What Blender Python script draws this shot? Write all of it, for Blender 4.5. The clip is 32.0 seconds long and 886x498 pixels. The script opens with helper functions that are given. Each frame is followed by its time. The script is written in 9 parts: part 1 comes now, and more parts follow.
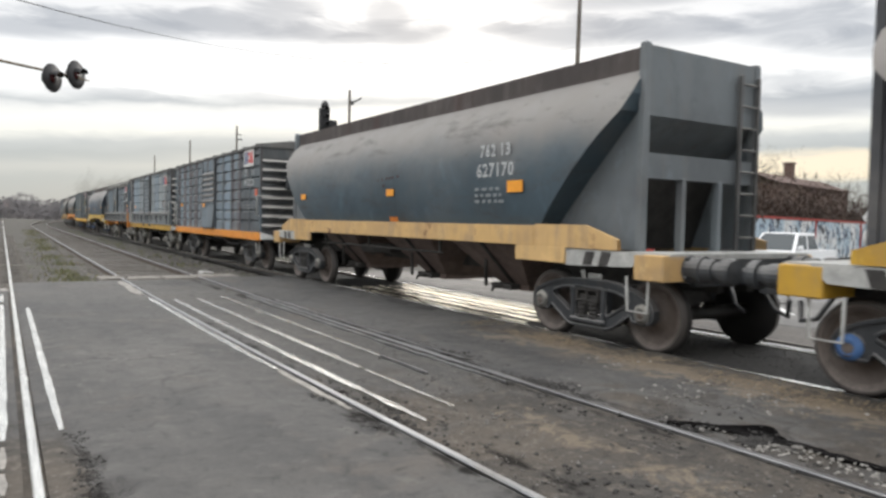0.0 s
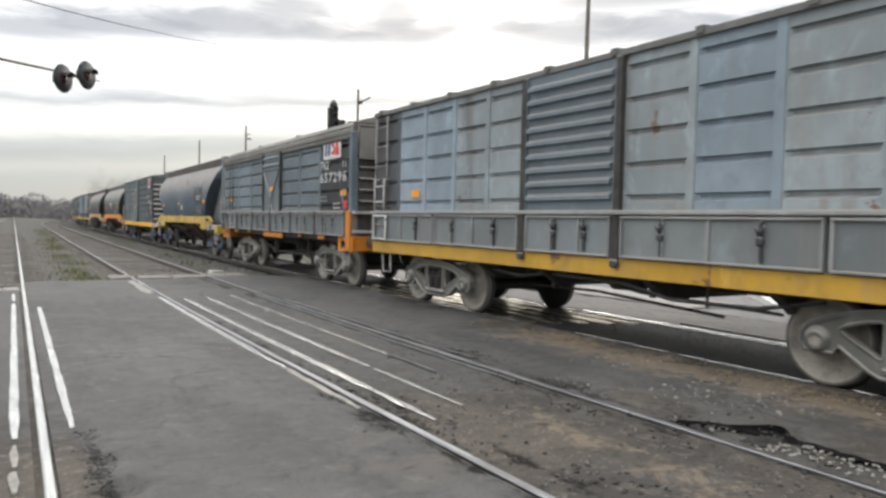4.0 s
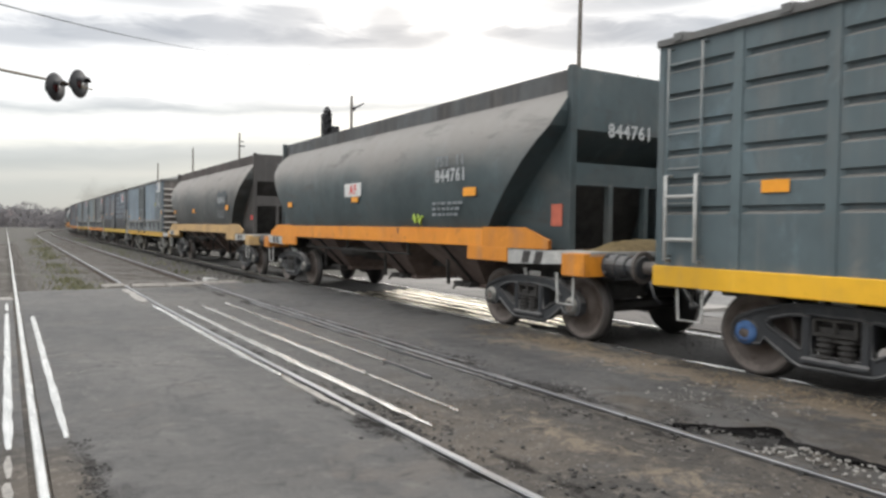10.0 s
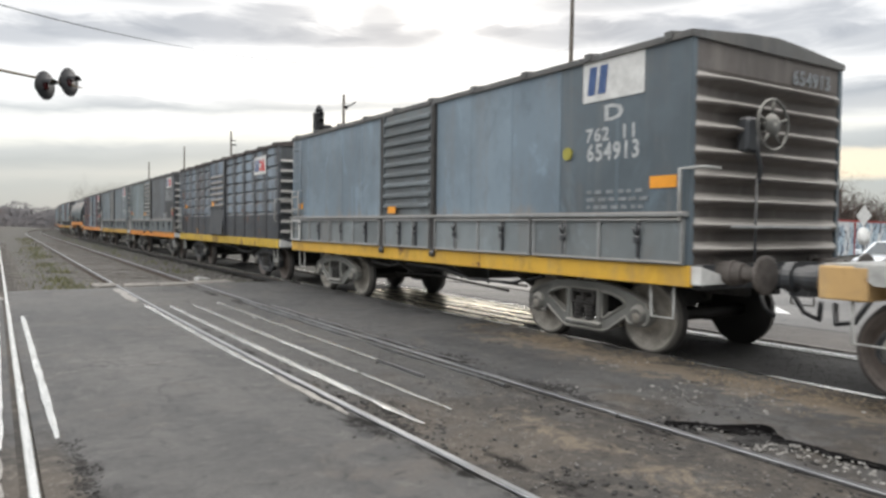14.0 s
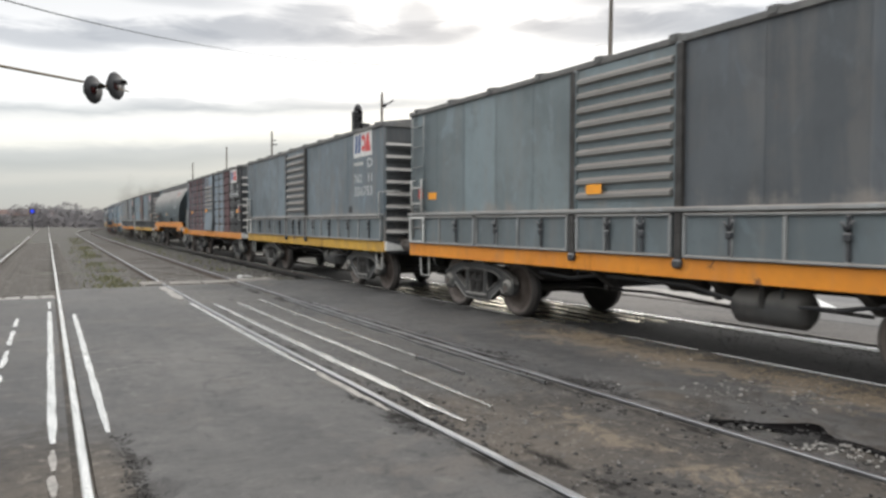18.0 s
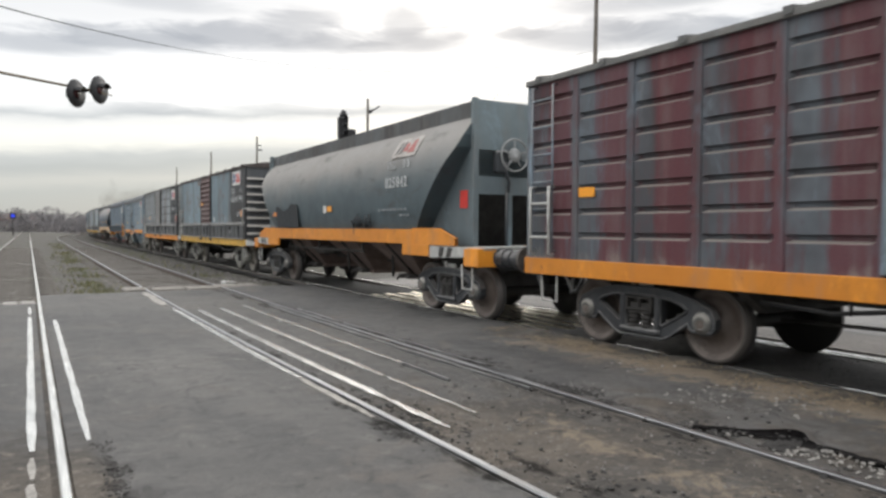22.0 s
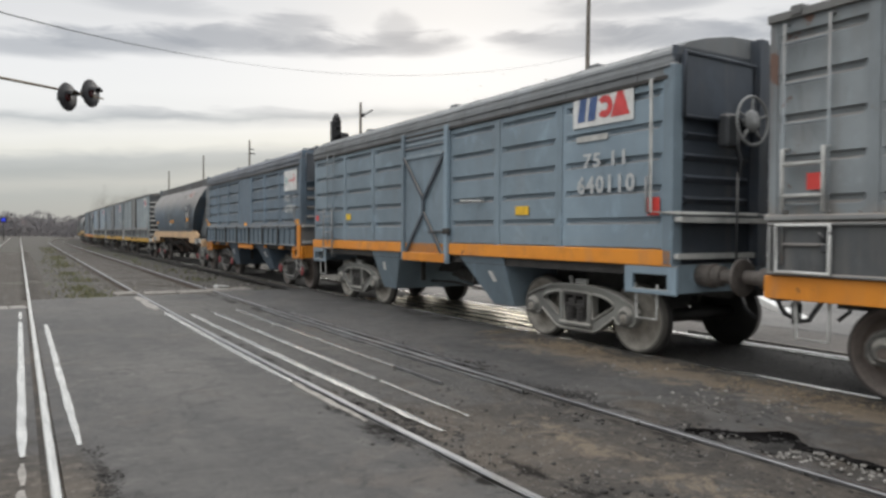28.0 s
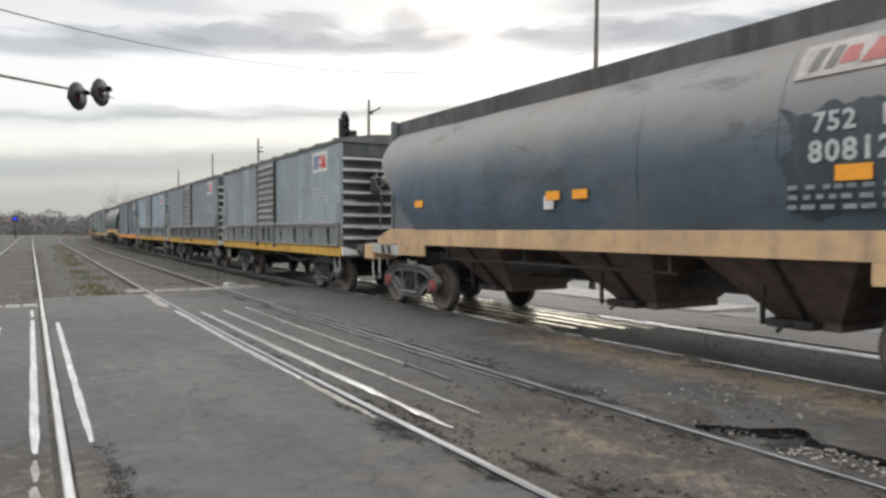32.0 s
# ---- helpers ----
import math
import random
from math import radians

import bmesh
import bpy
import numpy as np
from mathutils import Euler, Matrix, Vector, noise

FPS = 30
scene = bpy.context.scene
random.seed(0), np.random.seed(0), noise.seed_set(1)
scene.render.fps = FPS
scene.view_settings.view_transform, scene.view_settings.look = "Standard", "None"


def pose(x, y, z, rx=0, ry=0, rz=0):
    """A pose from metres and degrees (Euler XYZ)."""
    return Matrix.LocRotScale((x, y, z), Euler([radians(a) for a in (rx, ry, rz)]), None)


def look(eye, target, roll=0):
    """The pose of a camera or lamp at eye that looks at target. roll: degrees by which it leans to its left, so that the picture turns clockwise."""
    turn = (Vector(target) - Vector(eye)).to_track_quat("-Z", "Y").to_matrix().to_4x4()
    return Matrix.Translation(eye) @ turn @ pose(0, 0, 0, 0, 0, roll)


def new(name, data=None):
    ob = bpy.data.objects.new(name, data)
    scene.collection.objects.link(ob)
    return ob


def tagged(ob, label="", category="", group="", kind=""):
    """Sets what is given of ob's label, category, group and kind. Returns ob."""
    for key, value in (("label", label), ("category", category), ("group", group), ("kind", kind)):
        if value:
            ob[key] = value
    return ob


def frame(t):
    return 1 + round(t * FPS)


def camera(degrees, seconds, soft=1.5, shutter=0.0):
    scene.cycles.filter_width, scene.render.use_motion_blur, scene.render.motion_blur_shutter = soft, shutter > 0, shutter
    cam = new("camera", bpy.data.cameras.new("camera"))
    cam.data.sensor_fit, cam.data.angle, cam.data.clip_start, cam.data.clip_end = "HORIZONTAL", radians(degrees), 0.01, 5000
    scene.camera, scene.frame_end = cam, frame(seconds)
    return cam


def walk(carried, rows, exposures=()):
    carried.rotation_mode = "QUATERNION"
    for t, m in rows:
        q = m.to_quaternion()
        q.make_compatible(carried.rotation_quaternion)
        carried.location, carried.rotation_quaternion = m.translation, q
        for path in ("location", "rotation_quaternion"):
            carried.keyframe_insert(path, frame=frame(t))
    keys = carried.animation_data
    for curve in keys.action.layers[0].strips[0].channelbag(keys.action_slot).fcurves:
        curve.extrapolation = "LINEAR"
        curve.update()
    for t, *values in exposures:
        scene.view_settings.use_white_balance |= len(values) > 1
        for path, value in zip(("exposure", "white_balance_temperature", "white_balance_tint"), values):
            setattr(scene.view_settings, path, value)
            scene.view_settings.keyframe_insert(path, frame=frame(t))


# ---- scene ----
# One straight pair of crossing tracks, a long freight train, and a hand-held camera that stands between the rails.
from mathutils import geometry

cam = camera(63.99, 32.0, soft=2.8, shutter=0.12)
EYE = (0.0, 0.0, 1.48)
TURNS = [(0, 87.86, -1.28, -33.04), (0.5, 88.23, -1.38, -32.50), (1, 88.00, -1.42, -31.86), (1.5, 87.64, -1.27, -31.58),
         (2, 87.61, -1.10, -31.65), (2.5, 87.73, -1.08, -31.95), (4.5, 87.76, -1.14, -32.45), (5, 87.84, -1.00, -32.55),
         (5.5, 88.11, -1.13, -32.72), (6, 88.01, -1.00, -32.74), (6.5, 88.04, -0.89, -32.69), (7, 88.07, -0.91, -32.63),
         (7.5, 88.10, -0.92, -32.74), (8, 88.41, -0.80, -32.51), (8.5, 88.31, -0.91, -32.66), (9, 88.28, -0.92, -32.78),
         (9.5, 88.22, -0.77, -32.65), (10, 88.22, -0.69, -32.79), (10.5, 88.12, -0.74, -32.87), (11, 88.48, -0.61, -33.09),
         (11.5, 88.72, -0.69, -33.21), (12, 88.90, -0.87, -33.49), (12.5, 88.63, -0.67, -33.35), (13, 88.22, -0.42, -33.13),
         (13.5, 87.90, -0.41, -33.26), (14, 88.13, -0.62, -33.40), (14.5, 88.09, -0.39, -33.09), (16.5, 88.11, -0.43, -30.59),
         (17, 87.88, -0.14, -29.99), (17.5, 88.00, -0.13, -30.25), (18, 87.86, -0.09, -30.28), (18.5, 87.94, -0.27, -30.52),
         (19, 88.14, -0.31, -30.60), (19.5, 88.17, -0.39, -31.06), (20, 88.38, -0.21, -31.04), (20.5, 88.38, -0.23, -31.07),
         (21, 88.35, -0.18, -31.32), (21.5, 88.21, -0.19, -31.36), (22, 88.37, -0.31, -31.45), (22.5, 88.38, -0.30, -31.39),
         (23, 88.39, -0.28, -31.41), (23.5, 88.16, -0.23, -31.34), (24, 88.13, -0.32, -31.47), (24.5, 88.28, -0.17, -31.52),
         (25, 88.30, -0.19, -31.79), (25.5, 88.53, -0.32, -31.82), (27.5, 88.67, -0.20, -31.85), (28, 88.66, -0.24, -32.01),
         (28.5, 88.38, -0.10, -31.48), (29, 88.32, 0.02, -31.50), (29.5, 88.33, 0.06, -31.03), (30, 88.19, 0.06, -31.41),
         (30.5, 87.99, 0.09, -31.35), (31, 88.22, 0.04, -31.30), (31.5, 88.28, 0.13, -31.29), (32, 88.42, 0.00, -31.32)]
LIGHT = [(0, 0.0), (1, 0.0), (2, 0.12), (5, 0.1), (7, 0.03), (9, 0.1), (10, 0.1), (12, -0.05), (14, 0.08), (17, 0.06), (20, 0.0), (22, 0.0), (23, -0.09), (25, -0.04), (28, -0.27), (29, -0.24), (31, -0.07), (32, -0.1)]
walk(cam, [(t, pose(*EYE, rx, ry, rz)) for t, rx, ry, rz in TURNS], LIGHT)


# ---- sky and light ----
class Nodes:
    """A short way to write node trees."""

    def __init__(self, tree):
        self.tree = tree
        tree.nodes.clear()

    def add(self, kind, inputs=(), **props):
        n = self.tree.nodes.new(kind)
        for k, v in props.items():
            setattr(n, k, v)
        for k, v in dict(inputs).items():
            self.put(n.inputs[k], v)
        return n

    def put(self, socket, v):
        if isinstance(v, bpy.types.NodeSocket):
            self.tree.links.new(v, socket)
        else:
            socket.default_value = v

    def math(self, op, a, b=0.0, c=0.0, clamp=False):
        return self.add("ShaderNodeMath", {0: a, 1: b, 2: c}, operation=op, use_clamp=clamp).outputs[0]

    def mix(self, fac, a, b, blend="MIX"):
        n = self.add("ShaderNodeMix", data_type="RGBA", blend_type=blend)
        self.put(n.inputs["Factor"], fac)
        self.put(n.inputs[6], a)
        self.put(n.inputs[7], b)
        return n.outputs[2]

    def noise(self, vec, scale, detail=4.0, rough=0.55, dist=0.0):
        return self.add("ShaderNodeTexNoise", {"Vector": vec, "Scale": scale, "Detail": detail, "Roughness": rough, "Distortion": dist}).outputs[0]

    def ramp(self, fac, stops, interp="LINEAR"):
        n = self.add("ShaderNodeValToRGB", {"Fac": fac})
        e = n.color_ramp.elements
        n.color_ramp.interpolation = interp
        while len(e) < len(stops):
            e.new(0.5)
        for el, (p, c) in zip(e, stops):
            el.position = p
            el.color = c if len(c) == 4 else (*c, 1)
        return n.outputs[0]

    def step(self, v, lo, hi):
        return self.add("ShaderNodeMapRange", {"Value": v, "From Min": lo, "From Max": hi}, interpolation_type="SMOOTHSTEP").outputs[0]


def grey(v):
    return (v, v, v, 1)


world = bpy.data.worlds.new("overcast_sky")
scene.world = world
world.use_nodes = True
N = Nodes(world.node_tree)
co = N.add("ShaderNodeTexCoord").outputs["Generated"]
sep = N.add("ShaderNodeSeparateXYZ", {0: co})
az = N.math("ARCTAN2", sep.outputs[0], sep.outputs[1])
el = N.math("ARCSINE", sep.outputs[2])
flat = N.add("ShaderNodeCombineXYZ", {0: N.math("MULTIPLY", az, 3.0), 1: N.math("MULTIPLY", el, 13.0)}).outputs[0]
soft_noise = N.noise(flat, 1.1, 5.0, 0.6, 0.4)
fine_noise = N.noise(flat, 3.2, 5.0, 0.6, 0.6)
warp = N.math("ADD", N.math("MULTIPLY", N.math("SUBTRACT", soft_noise, 0.5), 0.022), N.math("MULTIPLY", N.math("SUBTRACT", fine_noise, 0.5), 0.02))
elw = N.math("ADD", el, warp)
lean = N.math("MULTIPLY", N.math("MAXIMUM", N.math("SUBTRACT", radians(30), az), 0.0), 0.065)   # the layers sink towards the left
base = N.ramp(N.math("ADD", elw, lean), [
    (0.0, (0.37, 0.42, 0.45)), (0.03, (0.40, 0.435, 0.45)), (0.075, (0.45, 0.48, 0.49)), (0.088, (0.56, 0.57, 0.56)), (0.104, (0.45, 0.475, 0.485)), (0.118, (0.54, 0.56, 0.565)),
    (0.132, (0.90, 0.89, 0.83)), (0.150, (0.96, 0.95, 0.91)), (0.161, (0.82, 0.82, 0.81)), (0.168, (0.58, 0.60, 0.61)), (0.178, (0.93, 0.93, 0.92)),
    (0.20, (0.97, 0.97, 0.96)), (0.25, (0.96, 0.96, 0.96)), (0.29, (0.86, 0.86, 0.86)), (0.34, (0.80, 0.81, 0.82)), (0.45, (1.35, 1.35, 1.35)), (0.95, (2.4, 2.4, 2.4))])
# single darker clouds: bearing, height, half width, half height, in degrees, and depth
for a, h, wa, wh, k in [(1, 12.7, 6, 0.8, 0.65), (8, 13.5, 6.5, 0.85, 0.75), (15, 14.4, 5.5, 1.0, 0.8), (20.0, 15.4, 3.2, 1.7, 0.65), (23.2, 14.6, 3.0, 0.9, 0.75), (10, 16.4, 6, 0.8, 0.4),
                        (29.3, 14.7, 4.6, 0.9, 0.85), (28.3, 15.9, 1.7, 1.3, 0.5), (25.8, 14.3, 2.2, 0.5, 0.6), (43, 14.6, 6.5, 1.2, 0.75), (37.4, 15.0, 2.4, 0.55, 0.6), (50, 14.8, 6, 1.3, 0.75), (46, 17.2, 7, 1.0, 0.65),
                        (62, 9.2, 9.0, 1.2, 0.65), (66, 13.0, 7.0, 1.2, 0.65), (75, 16.0, 9.0, 2.0, 0.5), (59, 14.6, 6.0, 1.5, 0.7), (57, 10.6, 5.0, 0.8, 0.45), (-8, 13.0, 6.0, 1.5, 0.5), (9, 8.6, 5.0, 0.5, 0.35), (20, 9.3, 6.0, 0.4, 0.3)]:
    dx = N.math("MULTIPLY", N.math("SUBTRACT", az, radians(a)), 1 / radians(wa))
    dy = N.math("MULTIPLY", N.math("SUBTRACT", elw, radians(h)), 1 / radians(wh))
    d = N.math("ADD", N.math("MULTIPLY", dx, dx), N.math("MULTIPLY", dy, dy))
    m = N.math("MULTIPLY", N.step(N.math("ADD", d, N.math("MULTIPLY", N.math("SUBTRACT", fine_noise, 0.5), 2.6)), 1.55, 0.0), k * 0.9)
    base = N.mix(m, base, (0.295, 0.32, 0.365, 1))
glow_x = N.math("MULTIPLY", N.math("SUBTRACT", az, radians(62)), 1 / radians(16))
glow_y = N.math("MULTIPLY", N.math("SUBTRACT", elw, radians(4.6)), 1 / radians(1.3))
glow = N.step(N.math("ADD", N.math("MULTIPLY", glow_x, glow_x), N.math("MULTIPLY", glow_y, glow_y)), 1.2, 0.2)
base = N.mix(N.math("MULTIPLY", glow, 0.9), base, (0.98, 0.85, 0.64, 1))
nishita = N.add("ShaderNodeTexSky", sky_type="NISHITA", sun_disc=False, sun_elevation=radians(24), sun_rotation=radians(33)).outputs[0]
away = N.math("ADD", 0.965, N.math("MULTIPLY", N.math("COSINE", N.math("SUBTRACT", az, radians(33))), 0.035))   # the clouds are brightest round the hidden sun
bg_cloud = N.add("ShaderNodeBackground", {"Color": base, "Strength": away})
bg_sky = N.add("ShaderNodeBackground", {"Color": nishita, "Strength": 0.012})
both = N.add("ShaderNodeAddShader", {0: bg_cloud.outputs[0], 1: bg_sky.outputs[0]})
N.add("ShaderNodeOutputWorld", {0: both.outputs[0]})

sun = new("sun", bpy.data.lights.new("sun", "SUN"))
sun.data.energy, sun.data.angle, sun.data.color = 0.9, radians(24), (1.0, 0.96, 0.9)
sun.matrix_world = look((0, 0, 0), (-math.sin(radians(33)) * math.cos(radians(24)), -math.cos(radians(33)) * math.cos(radians(24)), -math.sin(radians(24))))


# ---- materials ----
def material(name):
    m = bpy.data.materials.new(name)
    m.use_nodes = True
    return m, Nodes(m.node_tree)


def finish(N, color, rough, metal=0.0, height=None, strength=0.2, distance=0.01, spec=0.5):
    p = N.add("ShaderNodeBsdfPrincipled", {"Base Color": color, "Roughness": rough, "Metallic": metal, "Specular IOR Level": spec})
    if height is not None:
        b = N.add("ShaderNodeBump", {"Height": height, "Strength": strength, "Distance": distance})
        N.put(p.inputs["Normal"], b.outputs[0])
    N.add("ShaderNodeOutputMaterial", {0: p.outputs[0]})


def shifted(N, seed, scale=(1, 1, 1)):
    c = N.add("ShaderNodeTexCoord").outputs["Object"]
    return N.add("ShaderNodeMapping", {"Vector": c, "Location": (seed * 3.7, seed * 7.3, seed * 1.9), "Scale": scale}).outputs[0]


def rgb(c):
    return (*c, 1) if len(c) == 3 else c


def paint(name, col, col2=None, dust=0.35, rust=0.15, rough=0.5, seed=1, patch=0.0, patch_col=(0.10, 0.045, 0.04), lit_dust=0.0, bands=None, tone=0.5, blots=0.0, low=None, foot=None, smooth=False, lit_dust_col=None):
    """Weathered paint on steel: two tones, dust in vertical streaks, rust spots, and patches of another paint."""
    m, N = material(name)
    v = shifted(N, seed)
    vs = shifted(N, seed, (0.5, 0.3, 0.45) if smooth else (2.6, 2.6, 0.22))
    big = N.noise(v, 0.55, 4.0, 0.6)
    mid = N.noise(v, 3.5, 5.0, 0.65)
    fine = N.noise(v, 34.0, 4.0, 0.7)
    streak = N.noise(vs, 1.7, 5.0, 0.6, 0.3)
    c = N.mix(N.step(big, 0.38, 0.64), rgb(col), rgb(col2 or [x * 0.72 for x in col]))
    c = N.mix(N.math("MULTIPLY", N.step(mid, 0.42, 0.75), 0.35), c, rgb([x * 0.6 for x in col]))
    piece = N.add("ShaderNodeObjectInfo").outputs["Random"]
    c = N.mix(N.math("MULTIPLY", N.math("SUBTRACT", piece, 0.25, clamp=True), tone), c, rgb([x * k for x, k in zip(col, (0.55, 0.57, 0.6))]))
    c = N.mix(N.math("MULTIPLY", N.math("SUBTRACT", 0.3, piece, clamp=True), tone * 2), c, rgb([min(1, x * k) for x, k in zip(col, (1.35, 1.42, 1.5))]))
    wash = N.noise(shifted(N, seed + 8, (1.0, 1.0, 0.5)), 1.7, 6.0, 0.75, 0.6)
    c = N.mix(N.math("MULTIPLY", N.step(wash, 0.54, 0.68), 0.4), c, rgb([min(1, x * k) for x, k in zip(col, (1.4, 1.5, 1.6))]))
    c = N.mix(N.math("MULTIPLY", N.step(wash, 0.44, 0.32), 0.45), c, rgb([x * 0.5 for x in col]))
    if patch:
        vp = shifted(N, seed + 5, (1.0, 1.15, 0.16))
        pn = N.noise(vp, 0.9, 3.0, 0.5, 0.2)
        c = N.mix(N.math("MULTIPLY", N.step(pn, 0.66 - 0.3 * patch, 0.76 - 0.3 * patch), 0.85), c, rgb(patch_col))
    if bands:
        at, every, wide, much, bcol = bands
        yy = N.add("ShaderNodeSeparateXYZ", {0: N.add("ShaderNodeTexCoord").outputs["Object"]}).outputs[1]
        saw = N.math("ABSOLUTE", N.math("SUBTRACT", N.math("FRACT", N.math("ADD", N.math("MULTIPLY", N.math("SUBTRACT", yy, at), 1 / every), 100.5)), 0.5))
        drip = N.noise(shifted(N, seed + 2, (6.0, 6.0, 0.35)), 1.6, 5.0, 0.65, 0.3)
        edge = N.math("ADD", saw, N.math("ADD", N.math("MULTIPLY", N.math("SUBTRACT", drip, 0.5), 1.0), N.math("MULTIPLY", N.math("SUBTRACT", wash, 0.5), 0.6)))
        bm_ = N.math("MULTIPLY", N.step(edge, wide + 0.20, wide - 0.14), N.step(N.noise(shifted(N, seed + 3, (0.6, 0.6, 0.25)), 0.8, 3.0, 0.6), 0.58 - 0.3 * much, 0.72 - 0.3 * much))
        c = N.mix(N.math("MULTIPLY", bm_, 0.8), c, N.mix(fine, rgb([x * 0.6 for x in bcol]), rgb([x * 1.5 for x in bcol])))
    d = N.math("MULTIPLY", N.step(N.math("ADD", streak, N.math("MULTIPLY", N.math("SUBTRACT", mid, 0.5), 0.5)), 0.45, 0.78), dust)
    c = N.mix(d, c, (0.21, 0.195, 0.18, 1))
    if foot:   # pale dust thrown up along the foot of the side
        fz = N.add("ShaderNodeSeparateXYZ", {0: N.add("ShaderNodeTexCoord").outputs["Object"]}).outputs[2]
        fq = N.math("ADD", N.math("MULTIPLY", N.math("SUBTRACT", foot, fz), 2.4), N.math("ADD", N.math("MULTIPLY", N.math("SUBTRACT", mid, 0.5), 1.6), N.math("MULTIPLY", N.math("SUBTRACT", streak, 0.5), 1.8)))
        c = N.mix(N.math("MULTIPLY", N.step(fq, 0.0, 0.8), 0.75), c, N.mix(fine, (0.15, 0.135, 0.12, 1), (0.30, 0.275, 0.25, 1)))
    if low:   # a band of another paint along the foot
        zz = N.add("ShaderNodeSeparateXYZ", {0: N.add("ShaderNodeTexCoord").outputs["Object"]}).outputs[2]
        c = N.mix(N.math("MULTIPLY", N.step(N.math("ADD", zz, N.math("MULTIPLY", N.math("SUBTRACT", mid, 0.5), 0.08)), low[0] + low[2], low[0] - low[2]), 0.92), c, rgb(low[1]))
    # upward faces turn paler: dust, with light from above put into its colour
    if lit_dust:
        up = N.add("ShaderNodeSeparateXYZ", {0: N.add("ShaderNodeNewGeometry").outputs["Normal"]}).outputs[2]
        lie = N.math("MULTIPLY", N.step(N.math("ADD", up, N.math("MULTIPLY", N.math("SUBTRACT", streak, 0.5), 0.5)), -0.08 if smooth else 0.0, 0.5 if smooth else 0.55), lit_dust)
        c = N.mix(lie, c, rgb(lit_dust_col) if lit_dust_col else (0.25, 0.228, 0.206, 1) if smooth else (0.275, 0.248, 0.222, 1))
    if smooth:   # sooty smudges that lie along the bulge
        sm = N.noise(shifted(N, seed + 17, (1.0, 0.55, 2.2)), 1.3, 6.0, 0.72, 0.5)
        c = N.mix(N.math("MULTIPLY", N.step(sm, 0.53, 0.70), 0.6), c, (0.045, 0.040, 0.037, 1))
        sp_ = N.noise(shifted(N, seed + 19, (1.0, 0.8, 1.6)), 5.0, 5.0, 0.75, 0.3)
        c = N.mix(N.math("MULTIPLY", N.step(sp_, 0.62, 0.72), 0.5), c, (0.06, 0.042, 0.035, 1))
    rn = N.math("ADD", N.math("MULTIPLY", N.noise(v, 1.6, 6.0, 0.7), 0.65), N.math("MULTIPLY", fine, 0.35))
    r = N.math("MULTIPLY", N.step(rn, 0.66 - 0.14 * rust, 0.72 - 0.14 * rust), min(1.0, 0.4 + rust))
    c = N.mix(r, c, N.mix(fine, (0.06, 0.03, 0.02, 1), (0.17, 0.075, 0.035, 1)))
    if blots:
        bn = N.noise(shifted(N, seed + 11, (1.0, 1.0, 0.75)), 3.6, 4.0, 0.6, 0.4)
        where = N.noise(shifted(N, seed + 12, (0.7, 0.7, 0.35)), 1.3, 2.0, 0.5)
        bq = N.math("ADD", bn, N.math("ADD", N.math("MULTIPLY", N.math("SUBTRACT", fine, 0.5), 0.22), N.math("MULTIPLY", N.math("SUBTRACT", where, 0.5), 0.55)))
        c = N.mix(N.math("MULTIPLY", N.step(bq, 0.70 - 0.1 * blots, 0.745 - 0.1 * blots), 0.85), c, N.mix(fine, (0.075, 0.038, 0.026, 1), (0.19, 0.082, 0.045, 1)))
        run = N.noise(shifted(N, seed + 13, (5.0, 5.0, 0.4)), 1.6, 4.0, 0.6)
        c = N.mix(N.math("MULTIPLY", N.step(N.math("ADD", run, N.math("MULTIPLY", N.math("SUBTRACT", where, 0.5), 0.6)), 0.60, 0.74), 0.5 * blots), c, (0.12, 0.075, 0.05, 1))
    ro = N.math("ADD", N.math("MULTIPLY", mid, 0.3), rough - 0.12)
    ro = N.math("ADD", ro, N.math("MULTIPLY", N.math("ADD", d, r), 0.25), clamp=True)
    finish(N, c, ro, 0.0, N.math("ADD", N.math("MULTIPLY", big, 3.0), N.math("MULTIPLY", fine, 0.25)), 0.25, 0.012, 0.45)
    return m


def plain(name, col, rough=0.6, metal=0.0, var=0.25, scale=6.0, bump=0.1, seed=3, shine=0.5):
    m, N = material(name)
    v = shifted(N, seed)
    n1, n2 = N.noise(v, scale, 5.0, 0.65), N.noise(v, scale * 9, 3.0, 0.6)
    f = N.math("ADD", N.math("MULTIPLY", n1, 0.7), N.math("MULTIPLY", n2, 0.3))
    c = N.mix(N.step(f, 0.3, 0.7), rgb([x * (1 - var) for x in col]), rgb([min(1, x * (1 + var * 0.6)) for x in col]))
    finish(N, c, N.math("ADD", N.math("MULTIPLY", n2, 0.2), rough - 0.1, clamp=True), metal, f, bump, 0.01, shine)
    return m


def glass_like(name, col, rough=0.05):
    m, N = material(name)
    finish(N, rgb(col), rough, 0.0, spec=0.5)
    return m


def steel_head(name, lo, hi, rough):
    m, N = material(name)
    v = shifted(N, 2, (1, 0.08, 1))
    n = N.noise(v, 22.0, 4.0, 0.6)
    n2 = N.noise(shifted(N, 4), 1.1, 4.0, 0.6)
    c = N.mix(N.step(n, 0.3, 0.7), rgb(lo), rgb(hi))
    c = N.mix(N.math("MULTIPLY", N.step(n2, 0.56, 0.76), 0.4), c, (0.3, 0.26, 0.22, 1))
    finish(N, c, N.math("ADD", N.math("MULTIPLY", n, 0.15), rough), 1.0, n, 0.05, 0.004)
    return m


